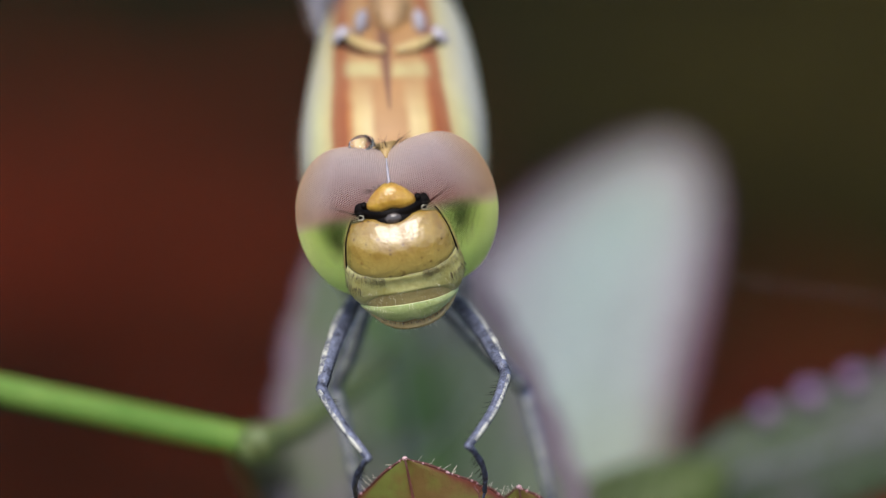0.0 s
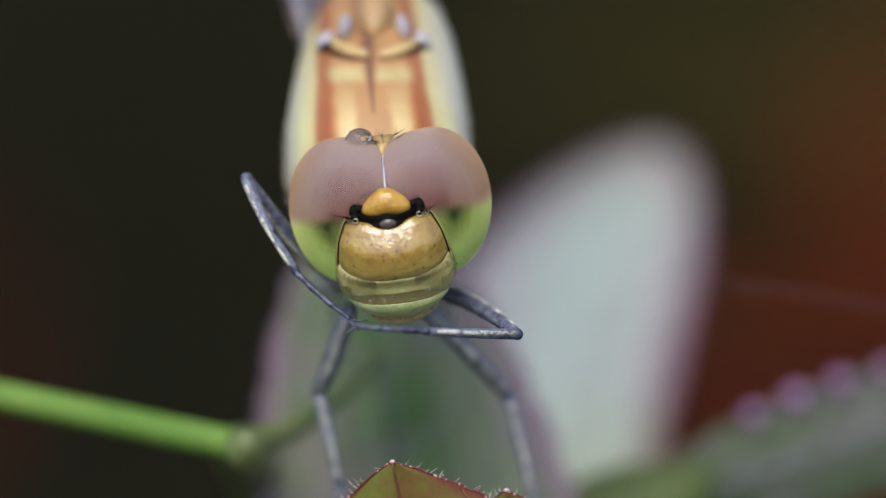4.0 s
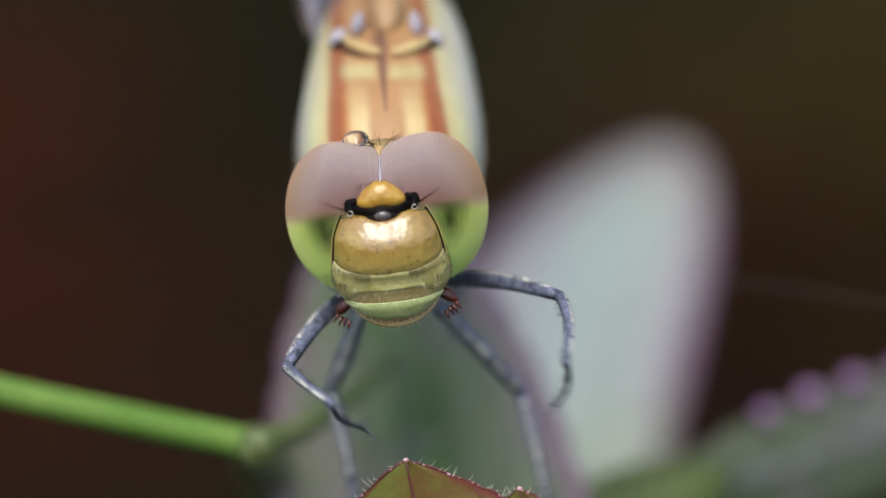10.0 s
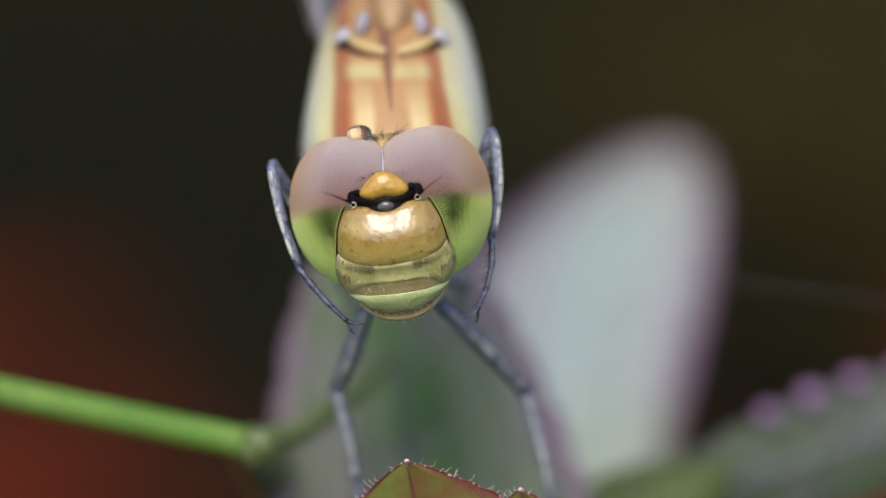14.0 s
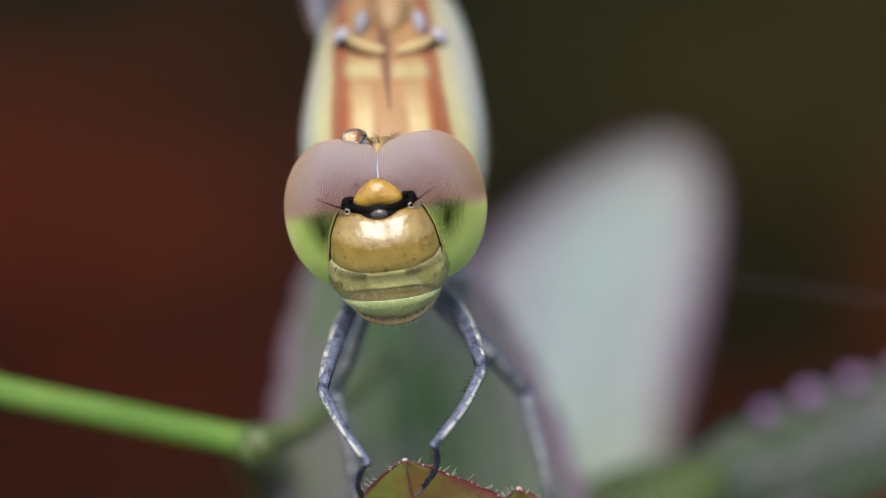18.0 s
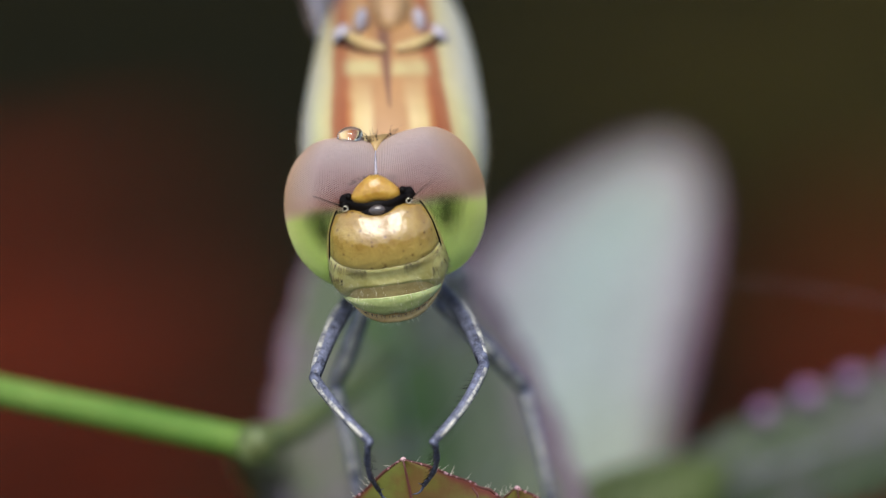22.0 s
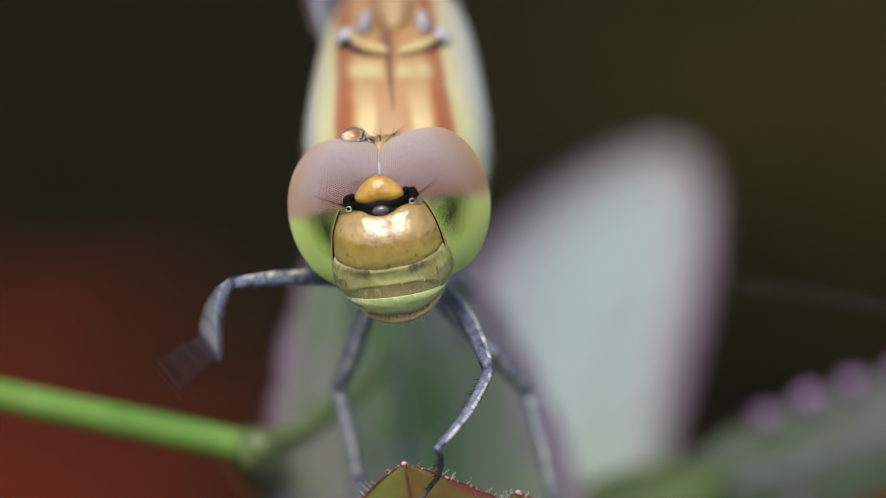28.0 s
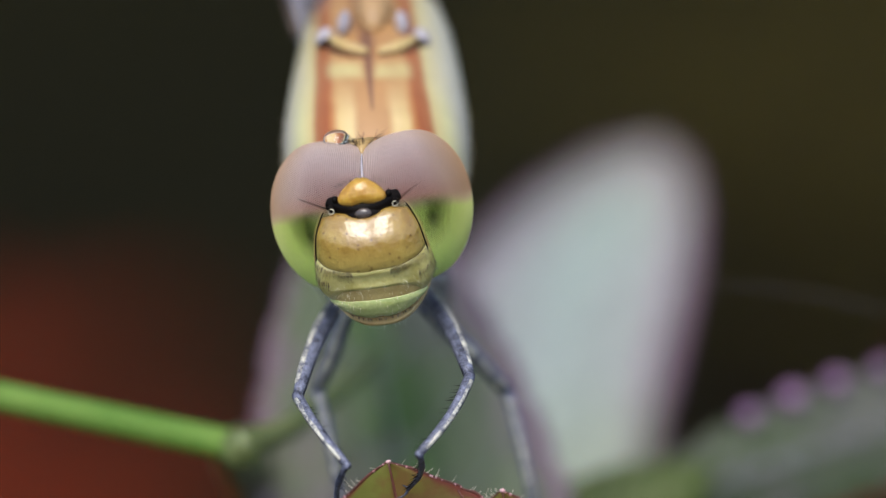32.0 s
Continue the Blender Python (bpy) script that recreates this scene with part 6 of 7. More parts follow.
    walk(front_legs["left"][1], [
        (0, pose(-0.002161, -0.003095, 0.005478, 45.49, -24.94, 57.02)), (2.75, pose(-0.002161, -0.003095, 0.005478, 45.49, -24.94, 57.02)),
        (2.9667, pose(-0.003597, 0.003951, 0.003935, 3.91, -34.05, 44.49)), (3, pose(-0.003430, 0.004022, 0.004002, 12.96, -35.57, 41.93)),
        (3.0333, pose(-0.003343, 0.004098, 0.003978, 22.70, -37.28, 38.81)), (3.26665, pose(-0.004061, 0.002854, 0.004627, 27.33, -22.38, 59.97)),
        (3.5, pose(-0.004513, 0.001390, 0.004997, 41.31, -8.42, 73.90)), (3.75, pose(-0.004357, 0.002540, 0.004565, 56.56, -24.22, 57.87)),
        (4, pose(-0.004024, 0.003569, 0.003965, 77.24, -38.61, 36.18)), (4.5, pose(-0.004025, 0.003719, 0.003770, 76.95, -40.16, 32.77)),
        (5, pose(-0.003580, 0.003691, 0.004275, 76.85, -40.69, 31.54)), (5.5, pose(-0.003400, 0.004013, 0.004043, 66.10, -41.61, 29.23)),
        (5.73335, pose(-0.003616, 0.003952, 0.003916, 47.48, -41.31, 30.00)), (5.9667, pose(-0.003887, 0.003874, 0.003723, 19.72, -44.03, 24.12)),
        (6, pose(-0.003763, 0.003890, 0.003843, 37.82, -37.87, 37.68)), (6.0333, pose(-0.003645, 0.003892, 0.003967, 70.46, -36.91, 39.54)),
        (6.26665, pose(-0.004149, 0.002804, 0.004581, 66.32, -30.16, 50.33)), (6.5, pose(-0.004392, 0.001556, 0.005053, 79.10, -20.26, 62.29)),
        (6.75, pose(-0.004099, 0.002922, 0.004535, 47.97, -26.50, 55.13)), (7, pose(-0.003566, 0.004086, 0.003775, 17.91, -32.34, 47.17)),
        (7.25, pose(-0.004473, 0.002614, 0.004383, 36.78, -18.38, 64.26)), (7.5, pose(-0.004977, 0.000871, 0.004639, 61.33, -5.08, 76.93)),
        (7.75, pose(-0.004444, 0.002328, 0.004616, 66.60, -24.71, 57.30)), (8, pose(-0.003624, 0.003612, 0.004324, 76.86, -40.62, 31.70)),
        (8.25, pose(-0.003732, 0.003747, 0.004062, 57.60, -42.59, 26.57)), (8.5, pose(-0.003831, 0.003871, 0.003791, 39.13, -44.49, 20.51)),
        (8.75, pose(-0.003887, 0.003756, 0.003885, 51.27, -41.11, 30.50)), (9, pose(-0.003941, 0.003637, 0.003976, 65.38, -37.51, 38.38)),
        (9.5, pose(-0.003753, 0.003452, 0.004375, 77.13, -39.25, 34.82)), (9.73335, pose(-0.003968, 0.000664, 0.005617, 49.07, -26.07, 55.66)),
        (9.9667, pose(-0.003210, -0.002299, 0.005510, 27.07, -10.76, 71.73)), (10, pose(-0.003114, -0.002370, 0.005525, 30.77, -11.65, 70.89)),
        (10.0333, pose(-0.003030, -0.002440, 0.005530, 34.65, -12.56, 70.03)), (10.2667, pose(-0.004157, 0.000562, 0.005487, 37.76, -17.75, 64.92)),
        (10.5, pose(-0.004153, 0.003406, 0.004005, 41.49, -22.76, 59.55)), (10.75, pose(-0.004418, 0.002780, 0.004313, 60.14, -24.21, 57.87)),
        (11, pose(-0.004617, 0.002106, 0.004563, 78.94, -25.89, 55.88)), (11.25, pose(-0.004175, 0.002995, 0.004396, 77.69, -33.87, 44.79)),
        (11.5, pose(-0.003620, 0.003789, 0.004122, 76.98, -40.00, 33.16)), (12, pose(-0.004083, 0.003575, 0.003887, 77.26, -38.49, 36.42)),
        (12.25, pose(-0.004285, 0.003331, 0.003931, 62.34, -30.49, 49.86)), (12.5, pose(-0.004475, 0.003076, 0.003965, 49.71, -21.85, 60.56)),
        (12.75, pose(-0.004184, 0.003398, 0.003978, 50.09, -28.94, 51.99)), (13, pose(-0.003872, 0.003700, 0.003974, 51.98, -35.40, 42.24)),
        (13.25, pose(-0.003985, 0.003066, 0.004523, 36.23, -36.69, 39.94)), (13.5, pose(-0.004023, 0.002364, 0.004994, 20.98, -38.23, 36.95)),
        (13.75, pose(-0.003931, 0.003171, 0.004481, 47.83, -41.06, 30.64)), (14, pose(-0.003744, 0.003886, 0.003868, 74.44, -43.08, 25.15)),
        (14.25, pose(-0.003719, 0.003991, 0.003748, 60.79, -40.50, 31.98)), (14.5, pose(-0.003691, 0.004092, 0.003625, 47.73, -37.56, 38.29)),
        (14.75, pose(-0.004246, 0.003144, 0.004178, 63.15, -32.44, 47.01)), (15, pose(-0.004630, 0.002047, 0.004582, 78.94, -25.88, 55.89)),
        (15.25, pose(-0.004257, 0.002866, 0.004419, 71.25, -32.63, 46.73)), (15.5, pose(-0.003789, 0.003611, 0.004168, 63.74, -37.83, 37.75)),
        (15.75, pose(-0.003661, 0.002983, 0.004872, 55.20, -34.31, 44.08)), (16, pose(-0.003447, 0.002272, 0.005466, 47.27, -30.50, 49.84)),
        (16.25, pose(-0.003595, 0.000089, 0.005900, 38.94, -20.72, 61.79)), (16.5, pose(-0.003285, -0.002095, 0.005572, 33.39, -10.10, 72.34)),
        (16.75, pose(-0.002701, -0.002639, 0.005572, 38.55, -18.19, 64.47)), (17, pose(-0.002077, -0.003128, 0.005482, 45.20, -25.83, 55.95)),
        (19, pose(-0.002179, -0.003068, 0.005492, 47.09, -26.77, 54.79)), (19.75, pose(-0.002152, -0.003097, 0.005480, 47.08, -26.76, 54.80)),
        (20, pose(-0.005099, 0.000768, 0.004509, 31.62, -37.42, 38.54)), (20.25, pose(-0.004174, -0.001061, 0.005350, 31.35, -25.98, 55.77)),
        (20.5, pose(-0.002706, -0.002711, 0.005525, 37.28, -14.14, 68.51)), (20.9667, pose(-0.003096, -0.002709, 0.005329, 43.49, -12.55, 70.04)),
        (21, pose(-0.003029, -0.002766, 0.005329, 49.30, -14.33, 68.33)), (21.0333, pose(-0.002971, -0.002819, 0.005324, 56.07, -16.34, 66.35)),
        (21.5, pose(-0.002386, -0.002838, 0.005576, 46.54, -21.83, 60.58)), (23, pose(-0.002369, -0.002850, 0.005575, 49.10, -21.89, 60.52)),
        (27.75, pose(-0.002504, -0.002899, 0.005489, 51.02, -22.33, 60.03)), (27.9667, pose(-0.005206, -0.000043, 0.004436, -10.94, -25.56, 56.28)),
        (28, pose(-0.005105, 0.000135, 0.004570, 17.59, -33.77, 44.95)), (28.0333, pose(-0.005005, 0.000311, 0.004686, 60.27, -42.94, 25.55)),
        (28.25, pose(-0.002916, -0.002679, 0.005445, 51.16, -22.93, 59.35)), (28.5, pose(-0.002499, -0.003406, 0.005101, 49.64, -26.30, 55.38)),
        (32, pose(-0.002365, -0.003309, 0.005239, 46.94, -24.54, 57.49)),
    ])
    walk(front_legs["left"][2], [
        (0, pose(-0.000696, -0.005227, 0.007608, 160.19, -27.39, -71.07)), (2.75, pose(-0.000696, -0.005227, 0.007608, 160.19, -27.39, -71.07)),
        (2.9667, pose(-0.004772, 0.002477, 0.006704, -27.51, 9.40, 89.94)), (3, pose(-0.004341, 0.002194, 0.006657, -24.29, -7.27, 74.95)),
        (3.0333, pose(-0.003992, 0.001917, 0.006437, -16.44, -19.09, 63.53)), (3.26665, pose(-0.003296, 0.001103, 0.007379, 16.70, -17.70, 64.97)),
        (3.5, pose(-0.002490, 0.000423, 0.007486, 50.10, -17.02, 65.66)), (3.75, pose(-0.002393, 0.000412, 0.006249, 64.09, -22.04, 60.35)),
        (4, pose(-0.002467, 0.000659, 0.004543, 78.77, -27.59, 53.76)), (4.5, pose(-0.002668, 0.000711, 0.004348, 78.16, -32.74, 46.56)),
        (5, pose(-0.002298, 0.000651, 0.004853, 78.19, -32.54, 46.87)), (5.5, pose(-0.002691, 0.000900, 0.005058, 77.75, -35.61, 41.86)),
        (5.73335, pose(-0.003676, 0.001066, 0.005616, 78.02, -33.56, 45.28)), (5.9667, pose(-0.005505, 0.001751, 0.006067, 78.61, -29.22, 51.85)),
        (6, pose(-0.003793, 0.001271, 0.005933, 78.07, -33.44, 45.47)), (6.0333, pose(-0.002089, 0.000781, 0.004995, 77.33, -38.38, 37.19)),
        (6.26665, pose(-0.002219, 0.000325, 0.005744, 58.47, -21.29, 61.18)), (6.5, pose(-0.001582, -0.000168, 0.005647, 43.54, -6.13, 75.98)),
        (6.75, pose(-0.002629, 0.000678, 0.006543, 22.20, -16.25, 66.43)), (7, pose(-0.003969, 0.002135, 0.006468, 6.48, -29.41, 51.35)),
        (7.25, pose(-0.003034, 0.000981, 0.006929, 74.63, -34.83, 43.21)), (7.5, pose(-0.002147, 0.000068, 0.006240, -176.96, -47.31, -23.76)),
        (7.75, pose(-0.002157, 0.000199, 0.005825, 110.71, -35.30, 42.40)), (8, pose(-0.002331, 0.000576, 0.004902, 78.39, -31.00, 49.14)),
        (8.25, pose(-0.003554, 0.000674, 0.005384, 44.62, -30.76, 49.49)), (8.5, pose(-0.004796, 0.001253, 0.005645, 10.83, -30.48, 49.88)),
        (8.75, pose(-0.003748, 0.000805, 0.005464, 43.24, -32.78, 46.50)), (9, pose(-0.002716, 0.000722, 0.005083, 75.53, -34.61, 43.57)),
        (9.5, pose(-0.002276, 0.000501, 0.004954, 67.54, -25.73, 56.07)), (9.73335, pose(-0.002422, -0.001560, 0.007589, 120.68, -42.71, 26.24)),
        (9.9667, pose(-0.001937, -0.003306, 0.008440, -162.61, -19.50, -80.16)), (10, pose(-0.001685, -0.003481, 0.008344, -165.02, -27.68, -70.70)),
        (10.0333, pose(-0.001445, -0.003654, 0.008220, -171.24, -36.02, -58.20)), (10.2667, pose(-0.002641, -0.001038, 0.008010, 99.20, -41.40, 29.79)),
        (10.5, pose(-0.002732, 0.001445, 0.006319, 44.04, -27.82, 53.45)), (10.75, pose(-0.002321, 0.000656, 0.005834, 38.11, -20.45, 62.09)),
        (11, pose(-0.002053, 0.000029, 0.005141, 33.72, -12.61, 69.99)), (11.25, pose(-0.002151, 0.000391, 0.004989, 55.46, -20.33, 62.21)),
        (11.5, pose(-0.002241, 0.000792, 0.004700, 78.66, -28.63, 52.40)), (12, pose(-0.002513, 0.000673, 0.004465, 78.79, -27.42, 53.97)),
        (12.25, pose(-0.002525, 0.000815, 0.005271, 62.48, -27.45, 53.93)), (12.5, pose(-0.002646, 0.001118, 0.005976, 46.16, -27.48, 53.90)),
        (12.75, pose(-0.002799, 0.000997, 0.005859, 81.84, -38.37, 36.66)), (13, pose(-0.002982, 0.000943, 0.005655, 129.30, -47.87, 1.69)),
        (13.25, pose(-0.003952, 0.000512, 0.006690, 78.40, -42.99, 25.41)), (13.5, pose(-0.004849, 0.000242, 0.007452, 34.47, -36.79, 39.74)),
        (13.75, pose(-0.003937, 0.000282, 0.006177, 56.28, -34.51, 43.74)), (14, pose(-0.002929, 0.000704, 0.004525, 78.26, -32.01, 47.67)),
        (14.25, pose(-0.003071, 0.000948, 0.004991, 77.40, -36.79, 39.75)), (14.5, pose(-0.003233, 0.001295, 0.005411, 76.85, -40.69, 31.53)),
        (14.75, pose(-0.002613, 0.000512, 0.005455, 52.14, -27.78, 53.51)), (15, pose(-0.002065, -0.000028, 0.005160, 33.71, -12.60, 69.99)),
        (15.25, pose(-0.002345, 0.000269, 0.005326, 48.44, -22.14, 60.24)), (15.5, pose(-0.002668, 0.000679, 0.005339, 65.22, -31.17, 48.90)),
        (15.75, pose(-0.002521, 0.000257, 0.006451, 49.73, -23.12, 59.13)), (16, pose(-0.002310, -0.000197, 0.007425, 35.89, -14.70, 67.97)),
        (16.25, pose(-0.002175, -0.001719, 0.008337, 95.34, -42.18, 27.71)), (16.5, pose(-0.001677, -0.003122, 0.008326, 173.54, -30.31, -67.17)),
        (16.75, pose(-0.001170, -0.004277, 0.008061, 170.11, -27.69, -70.69)), (17, pose(-0.000684, -0.005311, 0.007607, 166.15, -25.35, -73.59)),
        (19, pose(-0.000766, -0.005322, 0.007528, 166.97, -27.91, -70.41)), (19.75, pose(-0.000740, -0.005350, 0.007517, 166.97, -27.90, -70.41)),
        (20, pose(-0.005361, -0.001686, 0.006774, 141.63, -33.46, -62.51)), (20.25, pose(-0.003438, -0.003078, 0.007921, 156.42, -39.30, -51.78)),
        (20.5, pose(-0.001056, -0.004060, 0.008110, 160.59, -46.42, -29.27)), (20.9667, pose(-0.001109, -0.003992, 0.007702, 169.26, -39.74, -50.80)),
        (21, pose(-0.000868, -0.004206, 0.007445, 167.01, -41.92, -45.49)), (21.0333, pose(-0.000636, -0.004416, 0.007119, 163.55, -44.07, -39.05)),
        (21.5, pose(-0.000689, -0.004779, 0.007715, 162.64, -38.74, -52.96)), (23, pose(-0.000567, -0.004808, 0.007610, 162.22, -38.44, -53.58)),
        (27.75, pose(-0.000648, -0.004893, 0.007439, 163.53, -37.78, -54.91)), (27.9667, pose(-0.006523, -0.000870, 0.007403, 135.33, -11.42, -88.18)),
        (28, pose(-0.005646, -0.001835, 0.007225, 141.76, -20.47, -79.13)), (28.0333, pose(-0.004772, -0.002801, 0.005902, 140.01, -31.08, -66.09)),
        (28.25, pose(-0.001088, -0.004713, 0.007381, 165.26, -32.95, -63.30)), (28.5, pose(-0.000945, -0.005647, 0.007046, 165.37, -29.02, -68.94)),
        (32, pose(-0.000812, -0.005425, 0.007320, 159.93, -30.95, -66.27)),
    ])
    walk(front_legs["right"][0], [
        (0, pose(0.001128, 0.000167, 0.001100, 10.28, 39.84, -33.51)), (2.75, pose(0.001128, 0.000167, 0.001100, 10.28, 39.84, -33.51)),
        (2.9667, pose(0.001128, 0.000167, 0.001100, 17.83, -48.45, 183.39)), (3, pose(0.001128, 0.000167, 0.001100, 18.36, -47.37, 173.73)),
        (3.0333, pose(0.001128, 0.000167, 0.001100, -4.21, -49.24, 195.42)), (3.26665, pose(0.001128, 0.000167, 0.001100, 39.31, -46.62, 168.87)),
        (3.5, pose(0.001128, 0.000167, 0.001100, 60.84, -46.33, 167.35)), (3.75, pose(0.001128, 0.000167, 0.001100, 4.83, -47.92, -161.82)),
        (4, pose(0.001128, 0.000167, 0.001100, -6.82, 39.29, -34.74)), (4.25, pose(0.001128, 0.000167, 0.001100, -19.32, -33.42, -117.44)),
        (4.5, pose(0.001128, 0.000167, 0.001100, 35.96, -47.31, -156.21)), (4.75, pose(0.001128, 0.000167, 0.001100, -16.31, -30.97, -113.76)),
        (5, pose(0.001128, 0.000167, 0.001100, -15.77, 26.82, -54.72)), (5.25, pose(0.001128, 0.000167, 0.001100, -10.55, -37.52, -124.58)),
        (5.5, pose(0.001128, 0.000167, 0.001100, 50.03, -48.32, -169.79)), (5.75, pose(0.001128, 0.000167, 0.001100, 46.23, -48.26, -167.58)),
        (6, pose(0.001128, 0.000167, 0.001100, 42.36, -48.16, -165.23)), (6.25, pose(0.001128, 0.000167, 0.001100, 13.08, -47.23, -155.68)),
        (6.5, pose(0.001128, 0.000167, 0.001100, -41.09, -14.64, -94.91)), (6.75, pose(0.001128, 0.000167, 0.001100, -32.07, -34.09, -118.50)),
        (7, pose(0.001128, 0.000167, 0.001100, -5.36, -47.48, -157.52)), (7.25, pose(0.001128, 0.000167, 0.001100, -27.65, 20.50, -62.04)),
        (7.5, pose(0.001128, 0.000167, 0.001100, -6.13, 26.06, -55.67)), (7.75, pose(0.001128, 0.000167, 0.001100, -27.13, 20.86, -61.64)),
        (8, pose(0.001128, 0.000167, 0.001100, -14.07, -45.46, -146.20)), (8.25, pose(0.001128, 0.000167, 0.001100, 21.10, -48.32, -170.22)),
        (8.5, pose(0.001128, 0.000167, 0.001100, 41.08, -48.32, -173.26)), (8.75, pose(0.001128, 0.000167, 0.001100, -27.53, -26.40, -107.69)),
        (9, pose(0.001128, 0.000167, 0.001100, -5.38, 33.67, -45.10)), (9.5, pose(0.001128, 0.000167, 0.001100, -5.75, 29.67, -51.00)),
        (9.73335, pose(0.001128, 0.000167, 0.001100, -14.86, 34.75, -43.34)), (9.9667, pose(0.001128, 0.000167, 0.001100, -2.35, 47.23, -7.29)),
        (10, pose(0.001128, 0.000167, 0.001100, 4.50, 48.10, 1.26)), (10.0333, pose(0.001128, 0.000167, 0.001100, 9.81, 48.33, 7.62)),
        (10.2667, pose(0.001128, 0.000167, 0.001100, 10.90, -47.55, -158.16)), (10.5, pose(0.001128, 0.000167, 0.001100, 44.46, -47.89, -161.38)),
        (10.75, pose(0.001128, 0.000167, 0.001100, 23.45, -47.95, -162.15)), (11, pose(0.001128, 0.000167, 0.001100, 4.83, -48.20, -166.10)),
        (11.25, pose(0.001128, 0.000167, 0.001100, -32.09, 19.18, -63.43)), (11.5, pose(0.001128, 0.000167, 0.001100, -9.02, 30.13, -50.37)),
        (11.75, pose(0.001128, 0.000167, 0.001100, -9.51, 34.17, -44.29)), (12, pose(0.001128, 0.000167, 0.001100, -7.73, 38.84, -35.69)),
        (12.25, pose(0.001128, 0.000167, 0.001100, -8.76, -40.69, -131.41)), (12.5, pose(0.001128, 0.000167, 0.001100, 50.68, -48.22, -166.44)),
        (12.75, pose(0.001128, 0.000167, 0.001100, 48.08, -48.26, -175.55)), (13, pose(0.001128, 0.000167, 0.001100, 48.29, -47.14, 172.07)),
        (13.25, pose(0.001128, 0.000167, 0.001100, 46.81, -48.02, -179.95)), (13.5, pose(0.001128, 0.000167, 0.001100, 46.39, -48.32, -173.17)),
        (13.75, pose(0.001128, 0.000167, 0.001100, 49.09, -48.33, -172.35)), (14, pose(0.001128, 0.000167, 0.001100, 51.85, -48.33, -171.60)),
        (14.25, pose(0.001128, 0.000167, 0.001100, 50.88, -48.15, -165.13)), (14.5, pose(0.001128, 0.000167, 0.001100, 50.55, -47.68, -159.31)),
        (14.75, pose(0.001128, 0.000167, 0.001100, 25.13, -47.72, -159.62)), (15, pose(0.001128, 0.000167, 0.001100, 0.88, -47.90, -161.51)),
        (15.25, pose(0.001128, 0.000167, 0.001100, 30.59, -47.67, 176.23)), (15.5, pose(0.001128, 0.000167, 0.001100, 48.03, -46.95, 170.85)),
        (15.75, pose(0.001128, 0.000167, 0.001100, -7.06, -44.64, -143.00)), (16, pose(0.001128, 0.000167, 0.001100, -26.57, 21.55, -60.90)),
        (16.25, pose(0.001128, 0.000167, 0.001100, -10.18, 33.90, -44.74)), (16.5, pose(0.001128, 0.000167, 0.001100, 5.76, 39.22, -34.88)),
        (16.75, pose(0.001128, 0.000167, 0.001100, 5.00, 35.43, -42.18)), (17, pose(0.001128, 0.000167, 0.001100, 5.86, 31.88, -47.86)),
        (19, pose(0.001128, 0.000167, 0.001100, 5.67, 33.38, -45.57)), (23, pose(0.001128, 0.000167, 0.001100, 5.64, 33.13, -45.96)),
        (32, pose(0.001128, 0.000167, 0.001100, 9.80, 36.00, -41.17)),
    ])
